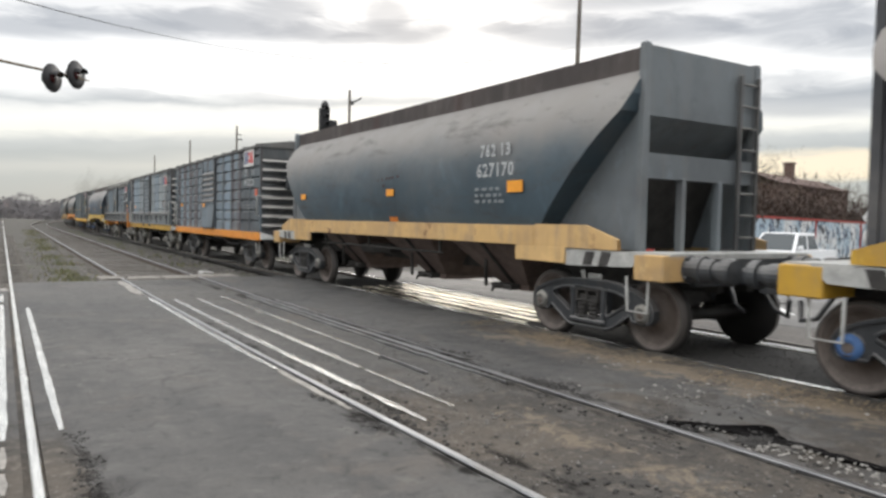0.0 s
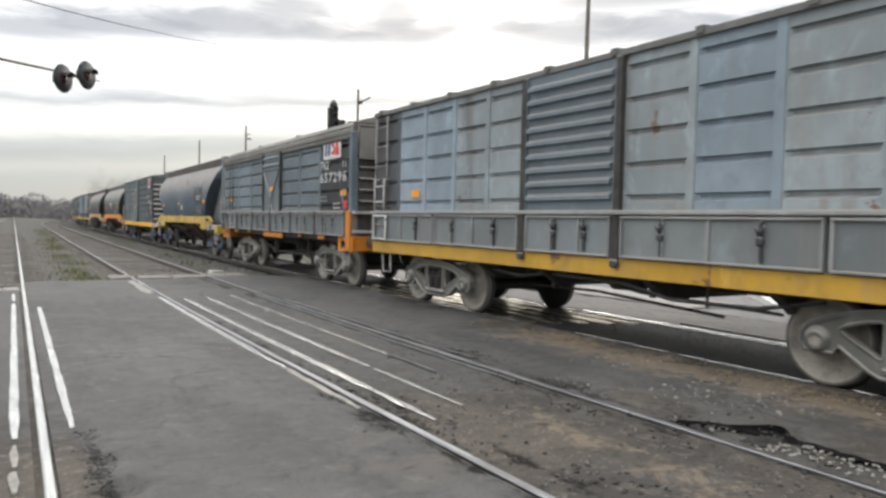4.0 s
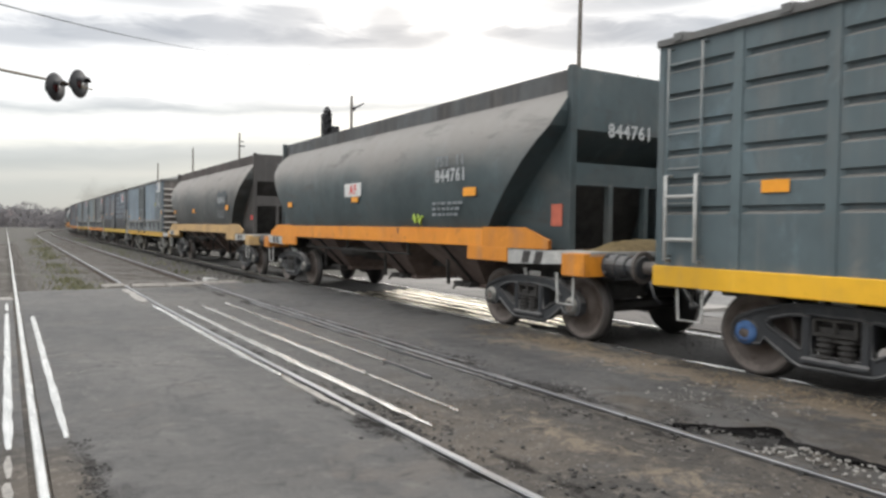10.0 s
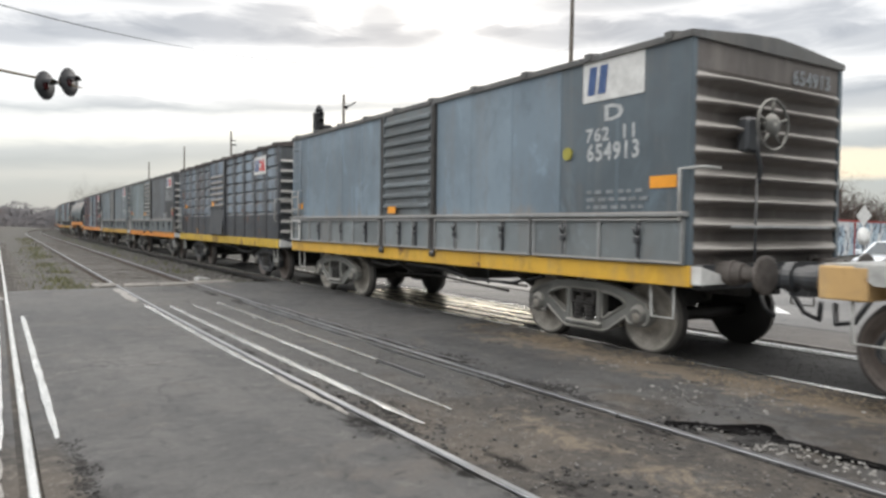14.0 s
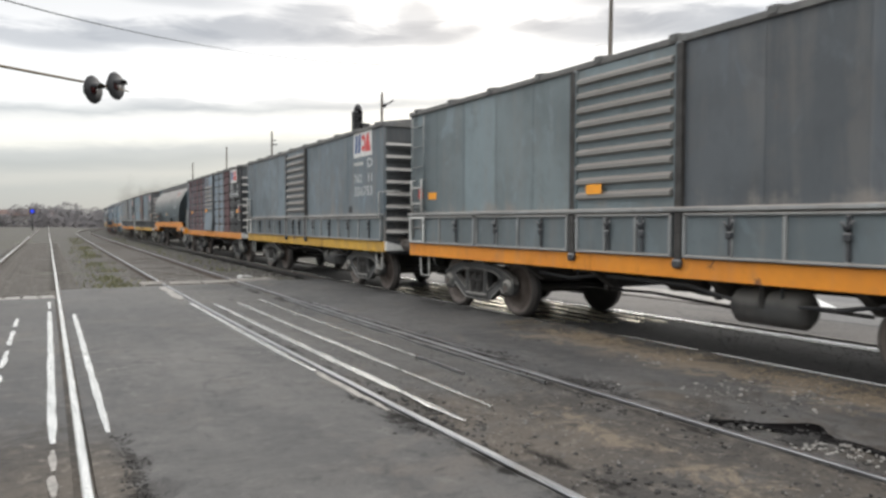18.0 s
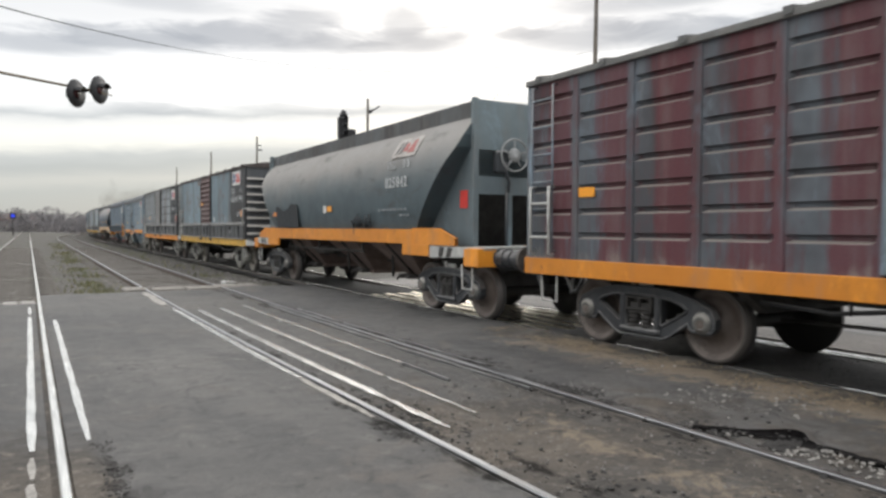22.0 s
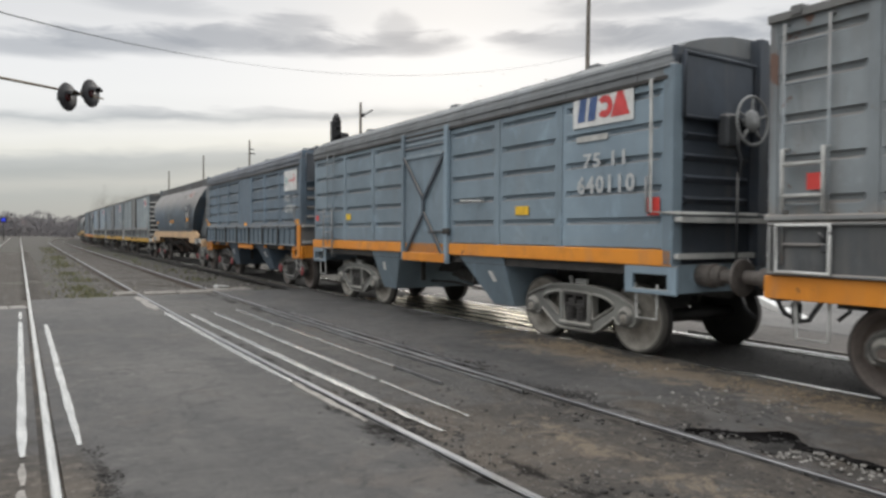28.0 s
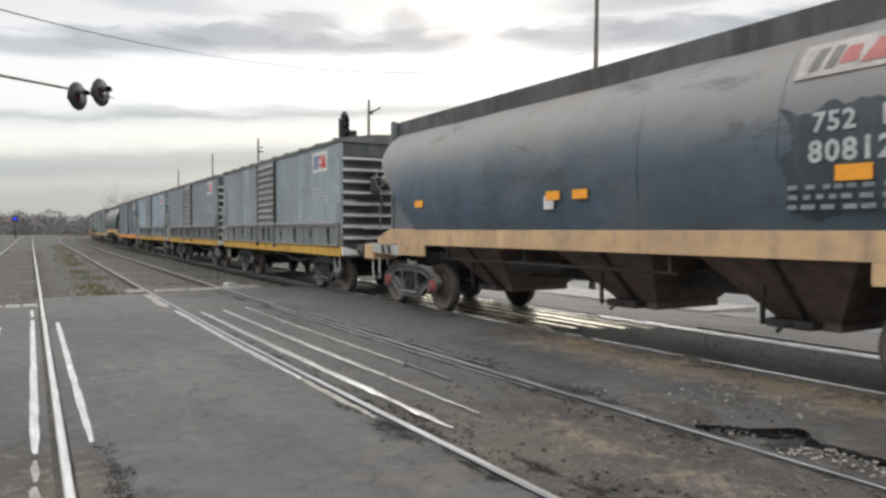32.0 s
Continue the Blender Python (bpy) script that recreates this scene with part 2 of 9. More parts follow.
STEEL = steel_head("polished_rail_head", (0.66, 0.66, 0.64), (0.82, 0.815, 0.79), 0.17)
WORN_STEEL = steel_head("dull_rail_head", (0.19, 0.195, 0.20), (0.33, 0.335, 0.34), 0.30)
GRIMY_STEEL = steel_head("grimy_rail_head", (0.15, 0.15, 0.155), (0.28, 0.28, 0.28), 0.38)
RAIL_SIDE = plain("rusty_rail_web", (0.11, 0.085, 0.07), 0.8, 0.2, 0.4, 12)
UNDER = plain("sooty_underframe_steel", (0.05, 0.047, 0.044), 0.7, 0.2, 0.5, 5)
# pale upper edges of the castings: dust plus painted light from the sky
BOGIE_GREY = paint("dusty_cast_steel", (0.235, 0.235, 0.215), (0.11, 0.108, 0.10), 0.35, 0.1, 0.75, 81, lit_dust=0.95, lit_dust_col=(0.37, 0.355, 0.32))
BOGIE_DARK = paint("greasy_cast_steel", (0.048, 0.052, 0.057), (0.026, 0.027, 0.030), 0.15, 0.1, 0.55, 82, lit_dust=0.7, lit_dust_col=(0.19, 0.185, 0.18))
BOGIE_MID = paint("grey_worn_cast_steel", (0.088, 0.088, 0.086), (0.036, 0.036, 0.037), 0.25, 0.1, 0.6, 83, lit_dust=0.9, lit_dust_col=(0.28, 0.27, 0.25))
def wheel_steel(name, col, web_dark=0.6):
    """Dusty outer faces with a darker web; inner faces and axle take grease and painted shade."""
    m, N = material(name)
    v = shifted(N, 3)
    n1, n2 = N.noise(v, 5.0, 5.0, 0.65), N.noise(v, 30.0, 3.0, 0.6)
    f = N.math("ADD", N.math("MULTIPLY", n1, 0.7), N.math("MULTIPLY", n2, 0.3))
    c = N.mix(N.step(f, 0.3, 0.7), rgb([x * 0.6 for x in col]), rgb([x * 1.25 for x in col]))
    pos = N.add("ShaderNodeSeparateXYZ", {0: N.add("ShaderNodeTexCoord").outputs["Object"]})
    r = N.math("SQRT", N.math("ADD", N.math("MULTIPLY", pos.outputs[1], pos.outputs[1]), N.math("MULTIPLY", pos.outputs[2], pos.outputs[2])))
    web = N.step(N.math("ADD", r, N.math("MULTIPLY", N.math("SUBTRACT", n1, 0.5), 0.08)), 0.345, 0.315)
    c = N.mix(N.math("MULTIPLY", web, web_dark), c, rgb([x * q for x, q in zip(col, (0.42, 0.36, 0.33))]))
    c = N.mix(N.math("MULTIPLY", N.step(r, 0.385, 0.40), 0.75), c, (0.04, 0.037, 0.035, 1))
    # inner faces and axle near black: grease, and the underside's shade painted in
    c = N.mix(N.step(N.math("ABSOLUTE", pos.outputs[0]), 0.865, 0.845), c, (0.022, 0.020, 0.019, 1))
    finish(N, c, N.math("ADD", N.math("MULTIPLY", n2, 0.2), 0.5), 0.1, f, 0.12, 0.01)
    return m


WHEEL = wheel_steel("brown_wheel_steel", (0.15, 0.125, 0.11))
WHEEL_PALE = wheel_steel("dusty_wheel_steel", (0.29, 0.27, 0.235), 0.2)
RED_CAP = plain("red_axle_cap_paint", (0.3, 0.045, 0.05), 0.6)
BLUE_CAP = plain("blue_axle_cap_paint", (0.06, 0.14, 0.32), 0.6)
ORANGE = plain("orange_reflector", (0.82, 0.33, 0.02), 0.45, 0, 0.12)
REDTAG = plain("red_reflector", (0.62, 0.05, 0.04), 0.5, 0, 0.12)
WHITE = plain("dusty_white_paint", (0.62, 0.62, 0.6), 0.6, 0, 0.2)
PALE = plain("pale_grey_paint", (0.42, 0.42, 0.40), 0.65, 0, 0.3)
LOGO_BLUE = plain("logo_blue", (0.045, 0.09, 0.22), 0.6)
LOGO_RED = plain("logo_red", (0.55, 0.05, 0.05), 0.5)
LETTER = plain("stencilled_white", (0.44, 0.455, 0.455), 0.7, 0, 0.3, 14)
LETTER_DIM = plain("faded_stencil", (0.22, 0.24, 0.25), 0.8, 0, 0.4, 14)
BLACK = paint("black_panel_paint", (0.018, 0.02, 0.024), None, 0.18, 0.0, 0.5, 8)
BUFFER = plain("dusty_brown_buffer_steel", (0.13, 0.115, 0.104), 0.55, 0.2, 0.5, 6)
GALV = plain("grab_iron_paint", (0.27, 0.275, 0.275), 0.6, 0.1, 0.3)


# ---- mesh tools ----
class Mesh:
    """Collects vertices and faces of one part."""

    def __init__(self):
        self.v, self.f, self.smooth = [], [], set()

    def quad(self, *pts):
        k = len(self.v)
        self.v += [tuple(p) for p in pts]
        self.f.append(tuple(range(k, k + len(pts))))
        return self

    def box(self, x0, x1, y0, y1, z0, z1, c=0.0):
        """A box; c chamfers its upright and lying edges a little."""
        if c <= 0:
            k = len(self.v)
            self.v += [(x, y, z) for x in (x0, x1) for y in (y0, y1) for z in (z0, z1)]
            self.f += [tuple(k + i for i in q) for q in ((0, 1, 3, 2), (4, 6, 7, 5), (0, 4, 5, 1), (2, 3, 7, 6), (0, 2, 6, 4), (1, 5, 7, 3))]
            return self
        prof = [(x0 + c, z0), (x1 - c, z0), (x1, z0 + c), (x1, z1 - c), (x1 - c, z1), (x0 + c, z1), (x0, z1 - c), (x0, z0 + c)]
        return self.prism(prof, y0, y1, c)

    def prism(self, prof, y0, y1, c=0.0):
        """A profile of (x, z), counter-clockwise seen from -y, drawn from y0 to y1."""
        n, k = len(prof), len(self.v)
        if c > 0:
            mx, mz = sum(p[0] for p in prof) / n, sum(p[1] for p in prof) / n
            r = max(max(abs(p[0] - mx), abs(p[1] - mz)) for p in prof)
            s = max(0.3, 1 - c / r)
            small = [(mx + (x - mx) * s, mz + (z - mz) * s) for x, z in prof]
            rings = [(small, y0), (prof, y0 + c), (prof, y1 - c), (small, y1)]
        else:
            rings = [(prof, y0), (prof, y1)]
        for ring, y in rings:
            self.v += [(x, y, z) for x, z in ring]
        for r in range(len(rings) - 1):
            for i in range(n):
                a, b = k + r * n + i, k + r * n + (i + 1) % n
                self.f.append((a, b, b + n, a + n))
        self.f.append(tuple(k + i for i in range(n))[::-1])
        self.f.append(tuple(k + (len(rings) - 1) * n + i for i in range(n)))
        return self

    def tube(self, pts, r, seg=6, closed=False):
        """A round bar along points; r may be a list."""
        pts = [Vector(p) for p in pts]
        k, n = len(self.v), len(pts)
        for i, p in enumerate(pts):
            a = pts[i - 1] if i or closed else pts[i]
            b = pts[(i + 1) % n] if i < n - 1 or closed else pts[i]
            d = (b - a).normalized()
            u = d.orthogonal().normalized() if i == 0 else (u - d * u.dot(d)).normalized()
            w = d.cross(u)
            rr = r[i] if isinstance(r, (list, tuple)) else r
            self.v += [tuple(p + (u * math.cos(q) + w * math.sin(q)) * rr) for q in (math.tau * j / seg for j in range(seg))]
        for i in range(n if closed else n - 1):
            for j in range(seg):
                a, b = k + i * seg + j, k + i * seg + (j + 1) % seg
                c, d2 = k + ((i + 1) % n) * seg + j, k + ((i + 1) % n) * seg + (j + 1) % seg
                self.smooth.add(len(self.f))
                self.f.append((a, b, d2, c))
        if not closed:
            self.f.append(tuple(k + j for j in range(seg))[::-1])
            self.f.append(tuple(k + (n - 1) * seg + j for j in range(seg)))
        return self

    def lathe(self, prof, seg=20, axis="x", at=(0, 0, 0), smooth=True):
        """Turns a profile of (along, radius) round an axis."""
        k, n = len(self.v), len(prof)
        for a, r in prof:
            for j in range(seg):
                q = math.tau * j / seg
                c, s = math.cos(q) * r, math.sin(q) * r
                p = (a, c, s) if axis == "x" else (s, a, c) if axis == "y" else (c, s, a)
                self.v.append((p[0] + at[0], p[1] + at[1], p[2] + at[2]))
        for i in range(n - 1):
            for j in range(seg):
                a, b = k + i * seg + j, k + i * seg + (j + 1) % seg
                if smooth:
                    self.smooth.add(len(self.f))
                self.f.append((a, b, b + seg, a + seg))
        self.f.append(tuple(k + j for j in range(seg))[::-1])
        self.f.append(tuple(k + (n - 1) * seg + j for j in range(seg)))
        return self

    def grid(self, fn, nu, nv):
        """A sheet fn(u, v) with u, v from 0 to 1."""
        k = len(self.v)
        self.v += [tuple(fn(i / nu, j / nv)) for i in range(nu + 1) for j in range(nv + 1)]
        for i in range(nu):
            for j in range(nv):
                a = k + i * (nv + 1) + j
                self.smooth.add(len(self.f))
                self.f.append((a, a + nv + 1, a + nv + 2, a + 1))
        return self

    def data(self, name):
        me = bpy.data.meshes.new(name)
        me.from_pydata(self.v, [], self.f)
        bm = bmesh.new()
        bm.from_mesh(me)
        bmesh.ops.recalc_face_normals(bm, faces=bm.faces)
        bm.to_mesh(me)
        bm.free()
        if self.smooth:
            flags = np.zeros(len(me.polygons), bool)
            flags[list(self.smooth)] = True
            me.polygons.foreach_set("use_smooth", flags)
        me.update()
        return me


SHARED = {}


def part(name, mesh, mat, parent=None, label="", key=None, m=None):
    """One mesh object. mesh: a Mesh, or a function that makes it; parts with one key share their mesh data."""
    me = SHARED.get(key) if key else None
    if me is None:
        me = (mesh() if callable(mesh) else mesh).data(name)
        me.materials.append(mat)
        if key:
            SHARED[key] = me
    ob = new(name, me)
    if me.materials[0] is not mat:
        ob.material_slots[0].link = "OBJECT"
        ob.material_slots[0].material = mat
    ob.parent = parent
    if m is not None:
        ob.matrix_basis = m
    if label:
        tagged(ob, label=label)
    return ob


def thing(name, label, category, m=None, group="", kind=""):
    ob = new(name)
    ob.empty_display_size = 0.2
    if m is not None:
        ob.matrix_basis = m
    return tagged(ob, label=label, category=category, group=group, kind=kind)
# ---- tracks: x of a rail as it goes away, along y ----
def bend(y):
    """How far the two train tracks swing to the right at y."""
    b = 0.0 if y < 4 else 0.027 * (y - 4) ** 2 / 22 if y < 15 else 0.027 * (y - 9.5)
    return b + ((y - 85) ** 2 / 1400 if y > 85 else 0.0)


MAIN_X, MID_X, HALF_GAUGE = 7.59, 3.42, 0.875


def left_x(y):
    return 0.17 + 0.02 * y


# ---- ground ----
ROAD_FAR, ROAD_NEAR = 17.6, -9.0


def drop(x):
    """The ground falls a little behind the train."""
    s = min(1.0, max(0.0, (x - 10.0) / 7.0))
    return -0.33 * s * s * (3 - 2 * s)


def earth_material():
    m, N = material("stony_earth_with_dry_grass")
    v = shifted(N, 1)
    n1, n2, n3 = N.noise(v, 0.22, 5.0, 0.6), N.noise(v, 2.2, 6.0, 0.7), N.noise(v, 26.0, 4.0, 0.7)
    stones = N.add("ShaderNodeTexVoronoi", {"Vector": v, "Scale": 21.0}).outputs["Distance"]
    c = N.mix(N.step(n2, 0.35, 0.65), (0.060, 0.056, 0.051, 1), (0.092, 0.086, 0.077, 1))
    c = N.mix(N.math("MULTIPLY", N.step(n1, 0.5, 0.66), 0.5), c, (0.075, 0.082, 0.045, 1))
    c = N.mix(N.math("MULTIPLY", N.step(stones, 0.32, 0.1), 0.35), c, (0.155, 0.147, 0.136, 1))
    c = N.mix(N.math("MULTIPLY", n3, 0.25), c, (0.06, 0.055, 0.05, 1))
    finish(N, c, 0.92, 0.0, N.math("ADD", N.math("MULTIPLY", n3, 0.7), N.math("MULTIPLY", n2, 1.0)), 0.6, 0.04, 0.2)
    return m


def asphalt_look(N, lo, hi):
    """Colour and height of worn asphalt."""
    v = shifted(N, 6)
    n1, n2, n3 = N.noise(v, 0.35, 5.0, 0.6, 0.3), N.noise(v, 2.6, 6.0, 0.68), N.noise(v, 70.0, 3.0, 0.7)
    n4 = N.noise(v, 14.0, 5.0, 0.75)
    stain = N.noise(shifted(N, 9, (1.4, 0.35, 1)), 0.8, 5.0, 0.65, 0.5)
    cr = N.add("ShaderNodeTexVoronoi", {"Vector": N.add("ShaderNodeVectorMath", {0: v, 1: N.add("ShaderNodeTexNoise", {"Vector": v, "Scale": 1.7, "Detail": 4.0}).outputs["Color"]}, operation="ADD").outputs[0], "Scale": 0.55}, feature="DISTANCE_TO_EDGE").outputs["Distance"]
    c = N.mix(N.step(n1, 0.35, 0.66), lo, hi)
    c = N.mix(N.math("MULTIPLY", N.step(stain, 0.5, 0.66), 0.6), c, (0.034, 0.034, 0.035, 1))
    c = N.mix(N.math("MULTIPLY", N.step(n2, 0.5, 0.72), 0.4), c, (0.098, 0.088, 0.080, 1))
    sand = N.noise(shifted(N, 15), 0.9, 6.0, 0.72, 0.3)
    c = N.mix(N.math("MULTIPLY", N.step(sand, 0.55, 0.68), 0.55), c, (0.118, 0.099, 0.083, 1))
    dark = N.noise(shifted(N, 18), 1.5, 6.0, 0.75, 0.2)
    c = N.mix(N.math("MULTIPLY", N.step(dark, 0.6, 0.7), 0.5), c, (0.03, 0.029, 0.029, 1))
    c = N.mix(N.math("MULTIPLY", N.step(n4, 0.52, 0.72), 0.45), c, (0.10, 0.096, 0.091, 1))
    c = N.mix(N.math("MULTIPLY", N.step(n4, 0.48, 0.30), 0.5), c, (0.036, 0.036, 0.037, 1))
    grit = N.add("ShaderNodeTexVoronoi", {"Vector": v, "Scale": 38.0}).outputs["Distance"]
    c = N.mix(N.math("MULTIPLY", N.math("MULTIPLY", N.step(grit, 0.18, 0.07), N.step(n2, 0.42, 0.62)), 0.5), c, (0.22, 0.21, 0.195, 1))
    c = N.mix(N.math("MULTIPLY", N.step(n3, 0.35, 0.7), 0.45), c, (0.038, 0.038, 0.038, 1))
    c = N.mix(N.math("MULTIPLY", N.math("MULTIPLY", N.step(cr, 0.014, 0.003), N.step(n1, 0.45, 0.6)), 0.7), c, (0.02, 0.02, 0.02, 1))
    n5 = N.noise(shifted(N, 31), 6.5, 5.0, 0.7, 0.5)
    c = N.mix(N.math("MULTIPLY", N.step(n5, 0.55, 0.68), 0.5), c, (0.125, 0.118, 0.110, 1))
    c = N.mix(N.math("MULTIPLY", N.step(n5, 0.44, 0.33), 0.7), c, (0.026, 0.026, 0.026, 1))
    return c, N.math("ADD", n3, N.math("ADD", N.math("MULTIPLY", n2, 2.0), N.math("MULTIPLY", N.math("ADD", n4, n5), 1.2)))


def dirt_look(N):
    """Colour and height of trodden earth with grit."""
    v = shifted(N, 12)
    n1, n2, n3 = N.noise(v, 0.8, 5.0, 0.65, 0.4), N.noise(v, 4.5, 6.0, 0.7), N.noise(v, 48.0, 3.0, 0.7)
    st = N.add("ShaderNodeTexVoronoi", {"Vector": v, "Scale": 19.0}).outputs["Distance"]
    c = N.mix(N.step(n1, 0.38, 0.62), (0.056, 0.052, 0.048, 1), (0.098, 0.084, 0.070, 1))
    c = N.mix(N.math("MULTIPLY", N.step(n2, 0.5, 0.72), 0.65), c, (0.05, 0.046, 0.042, 1))
    c = N.mix(N.math("MULTIPLY", N.step(n2, 0.42, 0.28), 0.5), c, (0.115, 0.098, 0.08, 1))
    c = N.mix(N.math("MULTIPLY", N.math("MULTIPLY", N.step(st, 0.2, 0.1), N.step(n1, 0.42, 0.6)), 0.55), c, (0.28, 0.265, 0.24, 1))
    n4 = N.noise(shifted(N, 33), 9.0, 5.0, 0.72, 0.4)
    c = N.mix(N.math("MULTIPLY", N.step(n4, 0.54, 0.66), 0.7), c, (0.165, 0.145, 0.122, 1))
    c = N.mix(N.math("MULTIPLY", N.step(n4, 0.45, 0.34), 0.7), c, (0.026, 0.024, 0.022, 1))
    c = N.mix(N.math("MULTIPLY", n3, 0.3), c, (0.05, 0.045, 0.04, 1))
    return c, N.math("ADD", N.math("MULTIPLY", n3, 1.2), N.math("MULTIPLY", n2, 3.0))


def asphalt_material(name="worn_patched_asphalt", lo=(0.040, 0.039, 0.040, 1), hi=(0.078, 0.074, 0.071, 1)):
    m, N = material(name)
    c, h = asphalt_look(N, lo, hi)
    finish(N, c, 0.67, 0.0, h, 0.45, 0.012, 0.33)
    return m


def dirt_material():
    m, N = material("brown_dirt_and_gravel")
    c, h = dirt_look(N)
    finish(N, c, 0.9, 0.0, h, 0.6, 0.015, 0.2)
    return m


def trodden_material(name, amounts, lo=(0.046, 0.045, 0.046, 1), hi=(0.072, 0.070, 0.068, 1), tan=None, rails=()):
    """Asphalt under drifts of earth. amounts(N, x, y): how much earth lies at a place, 0.5 where it is half covered."""
    m, N = material(name)
    ca, ha = asphalt_look(N, lo, hi)
    cd, hd = dirt_look(N)
    xyz = N.add("ShaderNodeSeparateXYZ", {0: N.add("ShaderNodeTexCoord").outputs["Object"]})
    drift = N.noise(shifted(N, 22), 1.1, 6.0, 0.7, 0.4)
    q = N.math("ADD", amounts(N, xyz.outputs[0], xyz.outputs[1]), N.math("MULTIPLY", N.math("SUBTRACT", drift, 0.5), 2.2))
    k = N.step(q, 0.3, 0.75)
    c = N.mix(k, ca, cd)
    if tan:   # a drift of straw-coloured dust
        t = N.step(N.math("ADD", tan(N, xyz.outputs[0], xyz.outputs[1]), N.math("MULTIPLY", N.math("SUBTRACT", N.noise(shifted(N, 25), 4.2, 6.0, 0.75, 0.5), 0.5), 3.6)), 0.35, 0.9)
        c = N.mix(N.math("MULTIPLY", t, 0.75), c, N.mix(N.noise(shifted(N, 26), 16.0, 4.0, 0.7), (0.125, 0.102, 0.078, 1), (0.245, 0.197, 0.145, 1)))
    matte = N.math("MULTIPLY", k, 0.5)
    for rx, y1 in rails:   # black grime and crumbs that gather along a rail
        d = N.math("SUBTRACT", 0.72, N.math("MULTIPLY", N.math("ABSOLUTE", N.math("SUBTRACT", xyz.outputs[0], rx)), 1 / 0.30))
        g = N.step(N.math("ADD", d, N.math("MULTIPLY", N.math("SUBTRACT", N.noise(shifted(N, 28, (1, 0.6, 1)), 2.6, 6.0, 0.75, 0.4), 0.5), 3.0)), 0.45, 0.95)
        if y1:   # up to y1, or from -y1 on
            g = N.math("MULTIPLY", g, N.step(xyz.outputs[1], abs(y1), abs(y1) - math.copysign(0.8, y1)))
        c = N.mix(N.math("MULTIPLY", g, 0.9), c, (0.018, 0.017, 0.016, 1))
        matte = N.math("MAXIMUM", matte, g)
    finish(N, c, N.math("ADD", 0.72, N.math("MULTIPLY", matte, 0.25)), 0.0, N.math("ADD", ha, N.math("MULTIPLY", hd, k)), 0.45, 0.013, N.math("MULTIPLY", N.math("SUBTRACT", 1.05, matte), 0.31))
    return m


def ramp_down(N, v, start, over):
    return N.math("MULTIPLY", N.math("SUBTRACT", start, v), 1 / over)


def between_rails(N, x, y):
    return N.math("MINIMUM", N.math("MAXIMUM", ramp_down(N, y, 7.0, 3.0), -0.35), 0.75)


def beside_train(N, x, y):
    near = N.math("MINIMUM", ramp_down(N, y, 5.6, 3.5), 0.45)
    side = N.math("MINIMUM", N.math("SUBTRACT", 1.0, N.math("ABSOLUTE", N.math("MULTIPLY", N.math("SUBTRACT", x, 6.25), 1 / 0.55))), ramp_down(N, y, 9.5, 3.0))
    return N.math("MINIMUM", N.math("MAXIMUM", N.math("MAXIMUM", near, side), -0.35), 0.9)


def dust_band(N, x, y):
    across = N.math("SUBTRACT", 1.0, N.math("ABSOLUTE", N.math("MULTIPLY", N.math("SUBTRACT", x, 6.05), 1 / 0.72)))
    return N.math("MINIMUM", across, ramp_down(N, y, 8.6, 2.0))


def dust_between(N, x, y):
    across = N.math("SUBTRACT", 0.55, N.math("ABSOLUTE", N.math("MULTIPLY", N.math("SUBTRACT", x, 3.55), 1 / 0.9)))
    return N.math("MINIMUM", across, ramp_down(N, y, 5.4, 2.0))


def beside_left_rail(N, x, y):
    strip = N.math("SUBTRACT", 1.55, N.math("MULTIPLY", N.math("SUBTRACT", x, 0.2), 1 / 0.28))
    right = N.math("SUBTRACT", 0.9, N.math("MULTIPLY", N.math("SUBTRACT", 2.9, x), 1 / 0.75))
    return N.math("MAXIMUM", N.math("MINIMUM", N.math("MAXIMUM", strip, N.math("MULTIPLY", right, 0.8)), ramp_down(N, y, 6.4, 1.6)), -0.45)


EARTH, ASPHALT, DIRT = earth_material(), asphalt_material(), dirt_material()
PALE_ASPHALT = asphalt_material("pale_dusty_asphalt", (0.125, 0.122, 0.118, 1), (0.185, 0.178, 0.168, 1))
MID_GROUND = trodden_material("asphalt_under_trodden_dirt", between_rails, (0.054, 0.051, 0.048, 1), (0.090, 0.084, 0.077, 1), dust_between, ((2.62, 0), (2.84, 5.6), (4.22, 0)))
TRAIN_SIDE = trodden_material("oily_asphalt_under_brown_dirt", beside_train, (0.060, 0.059, 0.059, 1), (0.096, 0.092, 0.088, 1), dust_band, ((4.42, -3.6),))
LEFT_GROUND = trodden_material("worn_asphalt_with_dirt_drifts", beside_left_rail, (0.051, 0.049, 0.048, 1), (0.093, 0.088, 0.083, 1), None, ((2.46, 6.6), (0.54, 5.7)))
BALLAST = plain("oily_black_ballast", (0.032, 0.030, 0.028), 0.85, 0, 0.6, 14, 0.6)


